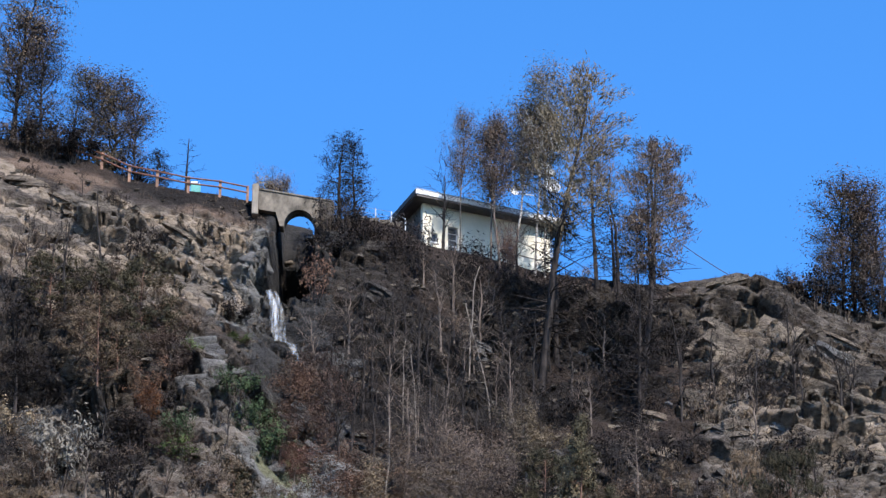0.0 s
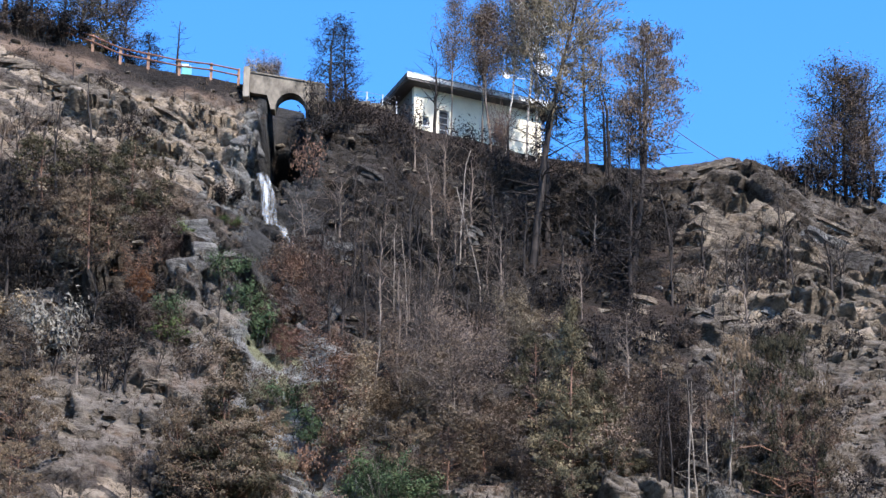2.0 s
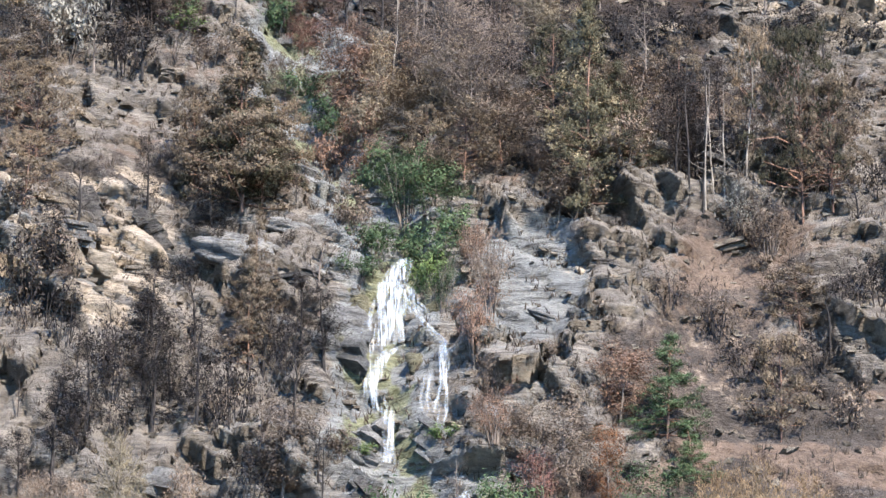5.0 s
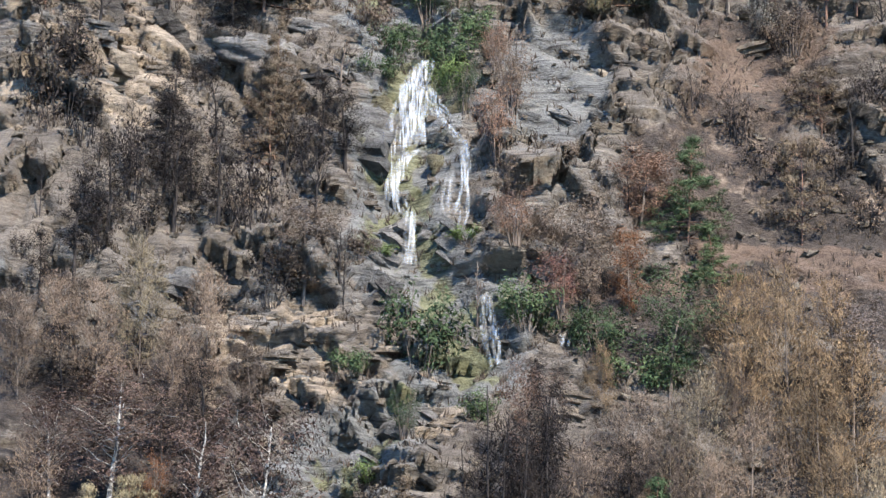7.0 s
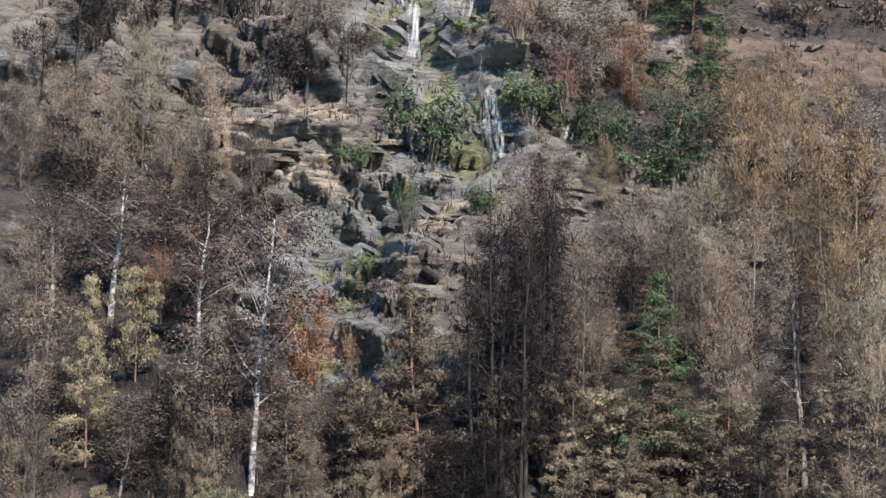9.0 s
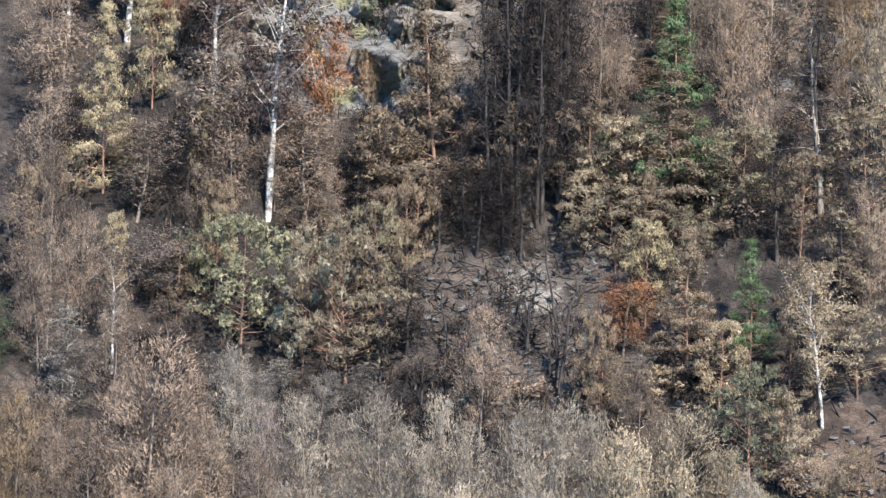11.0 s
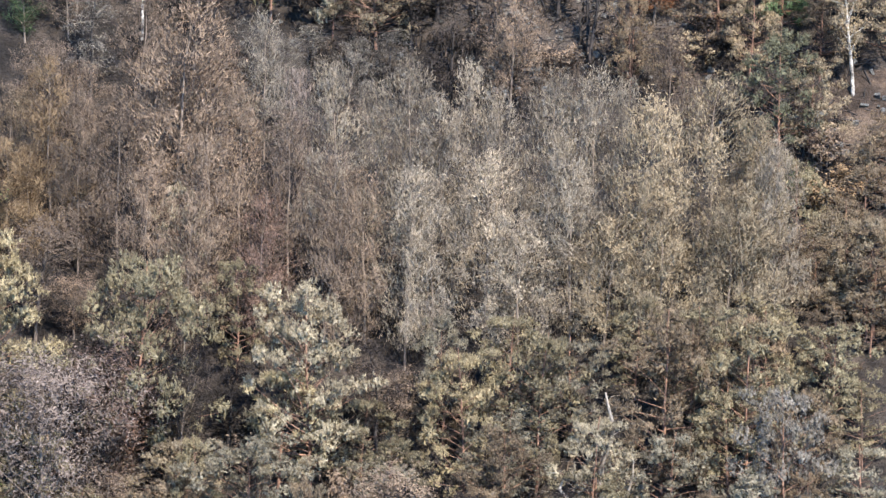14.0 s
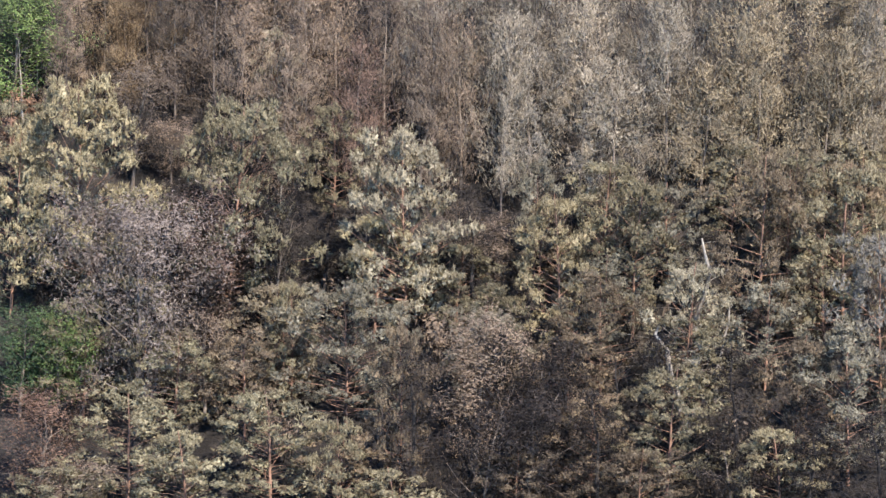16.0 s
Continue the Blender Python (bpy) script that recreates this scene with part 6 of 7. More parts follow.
plant([  # tall trees below and beside the house; the last figure is the lean in degrees
    ("tall larch", "gold", 5.8, 85.3, 21.6, 3.7, 8.0), ("tall larch", "umber", 11.4, 82.8, 19.8, 3.1, 3.5), ("tall larch", "gold", 13.2, 97.5, 11.0, 2.1, 5.0),
    ("tall larch", "umber", 9.6, 97.2, 12.6, 2.0, 1.0), ("burntpine", "char", 10.8, 97.8, 7.0, 1.6),
    ("silver birch", "gold", 5.75, 97.9, 15.5, 2.6, -1.5), ("silver birch", "gold", 6.4, 97.8, 14.0, 2.2, -3.0), ("snag", "char", 11.0, 97.0, 9.0, 1.4), ("snag", "char", 13.0, 97.5, 8.0, 1.3),
])

# ---- the house on the crest ----
def build_house():
    at = pose(-1.29, 183.0, 98.2, 0, 0, 23.6)
    long, deep, tall = 9.0, 4.6, 4.05
    house = tagged(empty("house", at), "small cream-plastered house with a flat white-edged roof on the crest", "house")
    # front wall with its openings cut through, then the other three
    openings = [(0.62, 1.02, 1.35, 2.05), (1.75, 2.45, 0.95, 2.75), (5.6, 6.35, 1.3, 2.5)]
    bm = bmesh.new()
    edges_x = sorted({0.0, long, *(v for o in openings for v in o[:2])})
    edges_z = sorted({-0.9, tall, *(v for o in openings for v in o[2:])})
    for x0, x1 in zip(edges_x, edges_x[1:]):
        for z0, z1 in zip(edges_z, edges_z[1:]):
            mid = ((x0 + x1) / 2, (z0 + z1) / 2)
            if not any(o[0] < mid[0] < o[1] and o[2] < mid[1] < o[3] for o in openings):
                piece = box(x0, x1, 0, 0.35, z0, z1)
                me = bpy.data.meshes.new("wall_piece")
                piece.to_mesh(me)
                piece.free()
                bm.from_mesh(me)
                bpy.data.meshes.remove(me)
    bmesh.ops.remove_doubles(bm, verts=bm.verts, dist=0.001)
    part("wall", bm, PLASTER, house)
    part("wall", box(0, 0.35, 0.35, deep, -0.9, tall), SHADED_PLASTER, house, "side wall with its shade painted in as dark grey")
    part("wall", box(long - 0.35, long, 0.35, deep, -0.9, tall), PLASTER, house)
    part("wall", box(0.35, long - 0.35, deep - 0.35, deep, -0.9, tall), PLASTER, house)
    part("plinth", box(-0.06, long + 0.06, -0.06, deep + 0.06, -1.4, -0.05), ROOF_WHITE, house, "white base course")
    part("soffit", box(-0.75, long + 0.75, -0.75, deep + 0.75, tall, tall + 0.14), SOFFIT, house, "dark underside of the eaves")
    part("roof", box(-0.8, long + 0.8, -0.8, deep + 0.8, tall + 0.144, tall + 0.46, 0.02), ROOF_WHITE, house, "flat roof with a white fascia")
    # Added strip that turns the white roof edge dark on the left.
    part("fascia", box(-0.86, -0.804, -0.8, deep + 0.8, tall + 0.1, tall + 0.44), SOFFIT, house, "dark strip covering the roof's left edge")
    part("roof_coping", box(-0.83, long + 0.83, -0.83, deep + 0.83, tall + 0.464, tall + 0.52, 0.015), METAL_GREY, house)
    for x0, x1, z0, z1 in openings:
        window = part("window", box(x0, x1, 0.2, 0.24, z0, z1), GLASS, house, "dark window")
        for a, b, c, d in ((x0, x0 + 0.06, z0, z1), (x1 - 0.06, x1, z0, z1), (x0 + 0.06, x1 - 0.06, z1 - 0.06, z1), (x0 + 0.06, x1 - 0.06, z0, z0 + 0.06)):
            part("window_frame", box(a, b, 0.14, 0.196, c, d), FRAME_GREY, window)
        if z1 - z0 > 1.0:
            for k in range(1, 4):
                zz = z0 + (z1 - z0) * k / 4
                part("window_bar", box(x0 + 0.06, x1 - 0.06, 0.15, 0.19, zz - 0.025, zz + 0.025), FRAME_GREY, window)
        part("window_sill", box(x0 - 0.08, x1 + 0.08, -0.08, 0.13, z0 - 0.07, z0 - 0.004), ROOF_WHITE, house)


# Plaster darkened so that its colour carries the side wall's shade.
SHADED_PLASTER = plain("shaded_plaster", (0.12, 0.115, 0.105), 0.9, 0.2)
build_house()


# ---- the bridge over the gorge ----
def build_bridge():
    bridge = tagged(empty("stone_bridge", pose(0, 0, 0)), "weathered stone arch bridge with a parapet across the gorge", "bridge")
    y0, y1 = 181.0, 181.9
    outline = [(-11.7, 100.7), (-11.7, 102.12), (-7.9, 101.45), (-6.9, 101.22), (-6.9, 98.6), (-8.12, 98.6), (-8.12, 99.45)]
    for k in range(1, 12):
        a = math.pi * k / 12
        outline.append((-9.1 + 0.98 * math.cos(a), 99.45 + 1.2 * math.sin(a)))
    outline += [(-10.08, 99.45), (-10.35, 99.6), (-10.6, 100.5)]
    bm = bmesh.new()
    front = [bm.verts.new((x, y0, z)) for x, z in outline]
    rear = [bm.verts.new((x, y1, z)) for x, z in outline]
    bm.faces.new(front)
    bm.faces.new(rear[::-1])
    for k in range(len(outline)):
        j = (k + 1) % len(outline)
        bm.faces.new((front[j], front[k], rear[k], rear[j]))
    bmesh.ops.recalc_face_normals(bm, faces=bm.faces)
    bmesh.ops.triangulate(bm, faces=bm.faces[:])
    part("wall", bm, CONCRETE, bridge)
    part("pillar", box(-12.12, -11.72, 180.85, 181.9, 100.3, 102.5, 0.04), PILLAR, bridge, "paler end pillar")
    for k in range(13):
        a0, a1 = math.pi * k / 13 + 0.02, math.pi * (k + 1) / 13 - 0.02
        bm = bmesh.new()
        ring = [(r * math.cos(a), r * math.sin(a)) for r, a in ((1.0, a0), (1.0, a1), (1.26, a1), (1.26, a0))]
        lower = [bm.verts.new((-9.1 + p, 180.975, 99.45 + q * 1.2)) for p, q in ring]
        upper = [bm.verts.new((-9.1 + p, 180.997, 99.45 + q * 1.2)) for p, q in ring]
        bm.faces.new(lower)
        for i in range(4):
            bm.faces.new((lower[(i + 1) % 4], lower[i], upper[i], upper[(i + 1) % 4]))
        bmesh.ops.recalc_face_normals(bm, faces=bm.faces)
        part("arch_stone", bm, CONCRETE, bridge)
    for k in range(4):
        part("coping_stone", box(k * 1.2, k * 1.2 + 1.18, 180.93, 182.05, -0.03, 0.09, 0.015), CONCRETE, bridge, at=pose(-11.66, 0, 102.12, 0, math.degrees(math.atan(0.19)), 0))
    wall = tagged(empty("roadside_wall", pose(0, 0, 0)), "low weathered kerb wall along the road edge", "wall")
    for k in range(5):
        x0 = -6.2 + k * 0.72
        foot = ground(x0 + 0.3, TOP)
        part("block", box(x0, x0 + 0.69, foot.y - 0.1, foot.y + 0.3, foot.z - 0.5, foot.z + 0.14, 0.03), CONCRETE, wall)


PILLAR = plain("pale_concrete", (0.24, 0.21, 0.17), 0.9, 0.25, 1.2)
build_bridge()


# ---- the fence along the road ----
def build_fence():
    fence = tagged(empty("wooden_fence", pose(0, 0, 0)), "reddish wooden post-and-rail fence along the crest road", "fence")
    tops = []
    for x in (-23.9, -21.9, -20.1, -18.3, -16.3, -14.25, -12.5):
        foot = ground(x, TOP)
        part("post", box(x - 0.085, x + 0.085, foot.y - 0.17, foot.y, foot.z - 0.3, foot.z + 1.0, 0.015), FENCE_POST, fence, "pale square post")
        tops.append(Vector((x, foot.y - 0.085, foot.z)))
    for a, b in zip(tops, tops[1:]):
        for h in (0.45, 0.86):
            part("rail", rod(a + Vector((0, -0.13, h)), b + Vector((0, -0.13, h)), 0.055, sides=8), FENCE_WOOD, fence)
    board = tagged(empty("notice_board", pose(0, 0, 0)), "teal information panel with a white header behind the fence", "sign")
    foot = ground(-15.9, TOP)
    part("panel", box(-16.2, -15.55, foot.y + 0.5, foot.y + 0.55, foot.z + 0.25, foot.z + 0.85), GREEN_SIGN, board)
    part("header", box(-16.2, -15.75, foot.y + 0.44, foot.y + 0.49, foot.z + 0.86, foot.z + 1.0), METAL_WHITE, board, "white header strip")
    for x in (-16.1, -15.65):
        part("leg", rod((x, foot.y + 0.58, foot.z - 0.2), (x, foot.y + 0.58, foot.z + 0.95), 0.03), METAL_GREY, board)
    wire = tagged(empty("wire_fence", pose(0, 0, 0)), "thin steel posts and wires beside the house", "fence")
    steel = []
    for x in (-5.2, -4.3, -3.3, -2.4):
        foot = ground(x, TOP) + Vector((0, 0.5, 0))
        part("post", rod(foot + Vector((0, 0, -0.3)), foot + Vector((0, 0, 1.15)), 0.035), METAL_GREY, wire)
        steel.append(foot)
    for a, b in zip(steel, steel[1:]):
        for h in (0.4, 0.75, 1.1):
            part("wire", rod(a + Vector((0, 0, h)), b + Vector((0, 0, h)), 0.012, sides=4), METAL_GREY, wire)


build_fence()


# ---- the relay mast behind the house ----
def dish(r, depth):
    """A shallow bowl, open towards -y, with a thick rim."""
    bm = bmesh.new()
    rings = []
    for k in range(7):
        q = k / 6
        rings.append([bm.verts.new((r * q * math.cos(a), depth * (1 - q * q), r * q * math.sin(a))) for a in np.arange(20) * math.pi / 10])
    for p, q in zip(rings, rings[1:]):
        for i in range(20):
            bm.faces.new((p[i], p[(i + 1) % 20], q[(i + 1) % 20], q[i]))
    bmesh.ops.remove_doubles(bm, verts=bm.verts, dist=0.0005)
    bmesh.ops.recalc_face_normals(bm, faces=bm.faces)
    bmesh.ops.solidify(bm, geom=bm.faces[:], thickness=0.05)
    return bm


def build_mast():
    x, y, foot = 6.95, 190.0, 97.0
    mast = tagged(empty("relay_mast", pose(x, y, foot)), "steel lattice relay mast with white dishes and panel antennas", "mast")
    corners = [(-0.28, -0.28), (0.28, -0.28), (0.28, 0.28), (-0.28, 0.28)]
    for a, b in corners:
        part("leg", rod((a, b, -0.5), (a * 0.7, b * 0.7, 14.4), 0.045), METAL_GREY, mast)
    for k in range(14):
        for i in range(4):
            (a, b), (c, d) = corners[i], corners[(i + 1) % 4]
            part("brace", rod((a * 0.9, b * 0.9, k), (c * 0.9, d * 0.9, k + 1), 0.02, sides=5), METAL_GREY, mast)
    for px, pz, r in ((0.3, 10.0, 0.62), (0.72, 13.55, 0.5), (-0.1, 11.6, 0.33), (0.25, 11.0, 0.36), (-2.2, 9.55, 0.3), (0.55, 12.9, 0.4)):
        part("dish", dish(r, r * 0.45), METAL_WHITE, mast, "white dish antenna", at=pose(px, -0.75, pz, -12, 0, 20))
        part("dish_arm", rod((px * 0.4, -0.2, pz), (px, -0.5, pz), 0.04), METAL_GREY, mast)
    for px, pz, h in ((-0.62, 11.2, 1.9), (-0.42, 13.0, 1.0)):
        part("panel_antenna", box(px - 0.17, px + 0.17, -0.6, -0.42, pz, pz + h, 0.05), METAL_WHITE, mast, "white upright panel antenna")
        part("panel_arm", rod((px, -0.42, pz + h / 2), (0, -0.2, pz + h / 2), 0.035), METAL_GREY, mast)


build_mast()


def build_cable():
    a, b = Vector((13.2, 184.0, 101.6)), Vector((18.6, 182.3, 96.3))
    bm = bmesh.new()
    rings = []
    for k in range(25):
        t = k / 24
        p = a.lerp(b, t) - Vector((0, 0, 0.35 * 4 * t * (1 - t) * 0.5))
        rings.append([bm.verts.new(p + Vector((0.03 * math.cos(i * 1.0472), 0, 0.03 * math.sin(i * 1.0472)))) for i in range(6)])
    for p, q in zip(rings, rings[1:]):
        for i in range(6):
            bm.faces.new((p[i], p[(i + 1) % 6], q[(i + 1) % 6], q[i]))
    line = tagged(empty("overhead_cable", pose(0, 0, 0)), "black cable sagging from a pole to the hillside", "cable")
    part("cable", bm, CABLE, line)
    foot = ground(13.2, TOP) + Vector((0, 1.6, 0))
    part("pole", rod((13.2, 184.0, foot.z - 0.6), (13.2, 184.0, 101.7), 0.09, 0.07), BARKS["brown"], line, "weathered wooden pole")


build_cable()

# ---- rocks ----
def hull_rock(seed, flat=0.5, points=20):
    """An angular block with broken faces."""
    rng = random.Random(seed)
    bm = bmesh.new()
    for k in range(points):
        v = Vector((rng.gauss(0, 1), rng.gauss(0, 1), rng.gauss(0, 1))).normalized()
        size = max(abs(v.x), abs(v.y), abs(v.z))
        v = v.lerp(v / size * 0.8, 0.7)
        bm.verts.new((v.x, v.y, v.z * flat * rng.uniform(0.85, 1.1)))
    made = bmesh.ops.convex_hull(bm, input=bm.verts[:])
    bmesh.ops.delete(bm, geom=list({g for g in made["geom_interior"] + made["geom_unused"] if isinstance(g, bmesh.types.BMVert)}), context="VERTS")
    me = bpy.data.meshes.new("rock")
    bm.to_mesh(me)
    bm.free()
    me.materials.append(STONES["tan"])
    return me


def boulder(seed, cuts=10, worn=0.1):
    """A block with broken, slightly worn faces and a bed joint or two."""
    rng = random.Random(seed)
    planes = [(Vector((rng.gauss(0, 1), rng.gauss(0, 1), rng.gauss(0, 1))).normalized(), rng.uniform(0.42, 0.8)) for _ in range(cuts + 6)]
    joints = [(rng.uniform(-0.5, 0.5), rng.uniform(0.08, 0.16)) for _ in range(4)]
    bm = bmesh.new()
    bmesh.ops.create_icosphere(bm, subdivisions=4, radius=1.0)
    shift = Vector((seed * 1.7, 0, 0))
    for v in bm.verts:
        reach = min([1.0] + [d / v.co.dot(n) for n, d in planes if v.co.dot(n) > 0.05])
        p = v.co * reach
        p *= 1 + worn * noise.noise(p * 2.1 + shift) + 0.5 * worn * noise.noise(p * 5.5 + shift) + 0.25 * worn * noise.noise(p * 13 + shift)
        level = p.z + 0.25 * p.x + 0.12 * noise.noise(p * 1.5 + shift)
        for at, deep in joints:
            p *= 1 - deep * math.exp(-((level - at) / 0.05) ** 2)
        v.co = p
    for f in bm.faces:
        f.smooth = True
    me = bpy.data.meshes.new("rock")
    bm.to_mesh(me)
    bm.free()
    me.materials.append(STONES["tan"])
    return me


def bedded_rock(seed, beds=4):
    """An outcrop of broken beds lying on one another."""
    rng = random.Random(seed)
    bm = bmesh.new()
    z = -0.9
    for k in range(beds):
        thick = 1.8 / beds * rng.uniform(0.6, 1.4)
        cx, cy, wide = rng.gauss(0, 0.16), rng.gauss(0, 0.14), rng.uniform(0.6, 0.95)
        corners = []
        for j in range(7):
            a = j * 0.9 + rng.gauss(0, 0.22)
            r = wide * rng.uniform(0.75, 1.12) / max(abs(math.cos(a)), abs(math.sin(a)) * 1.1, 0.75)
            for e in (0, 1):
                shrink = 1 - e * rng.uniform(0.0, 0.2)
                corners.append(bm.verts.new((cx + r * shrink * math.cos(a), cy + 0.85 * r * shrink * math.sin(a), z + e * thick * rng.uniform(0.9, 1.15) + 0.1 * r * math.cos(a + seed))))
        made = bmesh.ops.convex_hull(bm, input=corners)
        bmesh.ops.delete(bm, geom=list({g for g in made["geom_interior"] + made["geom_unused"] if isinstance(g, bmesh.types.BMVert)}), context="VERTS")
        z += thick * 0.93
    me = bpy.data.meshes.new("rock")
    bm.to_mesh(me)
    bm.free()
    me.materials.append(STONES["tan"])
    return me


ROCKS = [hull_rock(300 + k, (0.5, 0.65, 0.85)[k % 3]) for k in range(12)]
ROCK_WORDS = {"moss": "rounded mossy boulder wet from the waterfall", "pale": "smooth pale grey rock slab on the burnt slope", "tan": "angular sandy-brown rock jutting from the burnt slope", "grey": "angular grey rock jutting from the slope", "cream": "pale cream rock face with sooty edges", "dark": "soot-blackened rock jutting from the slope"}


def lay_rock(me, tone, x, s, size, turn, out=0.25, tilt=0.0, lean=0.0):
    p = ground(x, s)
    p.y += 0.45 * size[1] - out
    ob = new("rock", me)
    ob.matrix_basis = Matrix.LocRotScale(p, Euler((lean, tilt, turn)), size)
    ob.material_slots[0].link = "OBJECT"
    ob.material_slots[0].material = STONES[tone]
    return tagged(ob, ROCK_WORDS[tone], "rock", "rocks on the mountainside")


def scatter_rocks():
    rng, made = random.Random(77), 0
    while made < 150:
        x, s = rng.uniform(-29, 29), rng.uniform(28, 92.5)
        if rng.random() > float(rockiness(np.array(x), np.array(s))) or abs(x) > 6 + 0.235 * s or abs(x - GORGE_X) < 1.8 and s > 87:
            continue
        r = rng.uniform(0.3, 1.0) ** 1.8 * 1.0 + 0.15
        if r < 0.5 and 44 < s < 68 or 1 < x < 19 and 46 < s < 62:
            continue
        near_stream = abs(x - float(stream_x(s))) < 3
        tone = "grey" if near_stream else rng.choice(("tan", "dark", "grey", "tan", "dark"))
        lay_rock(rng.choice(ROCKS if r < 0.45 else SLABS), tone, x, s, (r * rng.uniform(0.9, 1.35), r * rng.uniform(0.7, 1.0), r * rng.uniform(0.75, 1.1)), rng.uniform(-0.5, 0.5), 0.02 * r, 0.38 + rng.gauss(0, 0.25), rng.gauss(0, 0.3))
        made += 1


def set_rocks(rows):
    """Single outcrops: tone, x, s, half-width, half-height, and the dip of their beds in degrees."""
    rng = random.Random(len(rows) + 3)
    for tone, x, s, wide, high, dip in rows:
        lay_rock(rng.choice(BLOCKS if tone in ("pale", "grey", "cream", "moss") else SLABS), tone, x, s, (wide, max(0.5, 0.6 * min(wide, 2 * high)), high), rng.uniform(-0.25, 0.15), 0.05, radians(dip), rng.uniform(-0.15, 0.25))


BLOCKS = [boulder(360 + k, 9 + k % 4) for k in range(9)]
SLABS = [bedded_rock(340 + k, 3 + k % 3) for k in range(9)]
set_rocks([
    ("cream", -22.8, 61.5, 1.60, 2.74, 10), ("tan", -20.2, 61.3, 1.31, 1.20, 20), ("cream", -18.1, 63.5, 0.94, 1.66, -60), ("cream", -17.4, 57.4, 0.79, 1.50, -50),
    ("cream", -16.6, 55.5, 1.35, 0.73, 5), ("tan", -15.7, 57.1, 0.74, 0.93, 10), 
    ("grey", 4.9, 54.0, 1.53, 0.52, 18), 
    ("grey", -5.4, 56.7, 0.79, 1.32, -60), ("grey", -4.5, 46.8, 1.21, 0.79, 25), ("grey", -5.0, 44.7, 1.06, 1.25, 20), ("cream", -9.7, 42.5, 1.44, 0.31, 3),
    ("cream", -10.0, 41.5, 1.17, 0.28, 0), ("tan", -9.2, 40.7, 1.55, 0.43, 5), ("tan", -7.4, 41.2, 1.17, 0.37, 10),
])
set_rocks([
    ("tan", -8.9, 39.4, 1.67, 0.36, 4), ("grey", -7.3, 39.0, 1.53, 0.36, 8), ("tan", -6.1, 40.0, 0.72, 0.30, -20), ("cream", -5.0, 38.1, 0.76, 0.24, 30),
    ("grey", -5.4, 36.9, 1.01, 0.42, 20), ("tan", -1.2, 38.0, 1.01, 0.24, 2), ("tan", -1.3, 37.2, 1.06, 0.24, 0), ("tan", -1.0, 36.4, 1.00, 0.27, 3),
    ("grey", -1.2, 38.8, 0.92, 0.24, 4), ("tan", 16.3, 89.3, 1.77, 1.60, 35), ("tan", 20.3, 91.9, 0.97, 1.38, -50), ("tan", 17.5, 96.5, 1.77, 0.50, -12),
    ("tan", 23.7, 93.4, 2.43, 0.65, 28), ("tan", 25.5, 91.8, 1.73, 0.49, 30), ("cream", 24.4, 83.1, 1.25, 0.85, 5), ("tan", 24.0, 87.9, 1.35, 0.40, 8),
    ("cream", 24.3, 79.0, 0.97, 0.95, 0), ("tan", -26.2, 93.8, 1.97, 0.76, 5), ("cream", -26.4, 91.9, 1.34, 0.58, 0),
])
set_rocks([
    ("tan", -24.1, 93.3, 1.28, 0.67, 30), ("tan", -21.4, 92.9, 1.59, 0.75, 25), ("cream", -23.3, 84.7, 0.54, 1.03, 0), ("tan", -15.9, 92.9, 1.76, 0.58, 30),
    ("tan", -14.4, 91.8, 1.57, 0.57, 35), ("cream", -14.8, 89.9, 1.21, 0.41, 30), ("cream", -13.2, 87.7, 1.29, 0.48, 35), ("tan", -14.3, 88.7, 1.20, 0.36, 30),
    ("grey", -11.6, 91.8, 0.77, 1.64, -70), ("dark", -5.1, 94.6, 2.47, 0.50, 2), ("grey", -3.7, 94.4, 1.76, 0.41, 0), ("grey", -13.3, 80.7, 0.98, 1.31, -15),
    ("grey", -13.0, 83.0, 0.86, 1.01, -10), ("cream", -12.3, 77.6, 0.45, 0.38, 10), ("grey", -13.7, 74.3, 1.41, 0.96, -15), ("cream", -12.6, 76.0, 0.70, 0.34, 10),
    ("grey", -12.7, 78.4, 0.77, 0.53, 0), ("tan", 11.5, 77.8, 0.64, 0.56, 10), ("pale", -14.4, 79.7, 1.50, 1.38, -25),
])
set_rocks([
    ("pale", -15.3, 77.1, 1.54, 0.98, -15), ("pale", -14.4, 83.1, 1.33, 1.09, -20), ("pale", -13.1, 85.2, 0.74, 0.51, 10), ("pale", -12.5, 84.0, 0.63, 0.43, -5),
    ("pale", -13.1, 81.9, 0.59, 0.43, 20), ("pale", -14.0, 86.3, 0.88, 0.64, -30), ("grey", -11.8, 81.4, 0.59, 0.54, 0), ("grey", -10.6, 74.3, 0.50, 0.52, 10),
    ("pale", -10.0, 73.0, 0.44, 0.37, 0), ("pale", 24.7, 92.0, 2.07, 0.81, 15), ("cream", 25.3, 88.6, 1.53, 1.12, 10), ("tan", 22.0, 86.0, 1.51, 0.63, 20),
    ("tan", 16.5, 79.9, 0.97, 0.61, -10), ("tan", 12.5, 78.0, 1.09, 0.60, 15), 
    ("tan", 14.0, 58.6, 1.28, 0.80, -15), ("pale", 6.3, 54.1, 1.11, 0.72, 20),
])

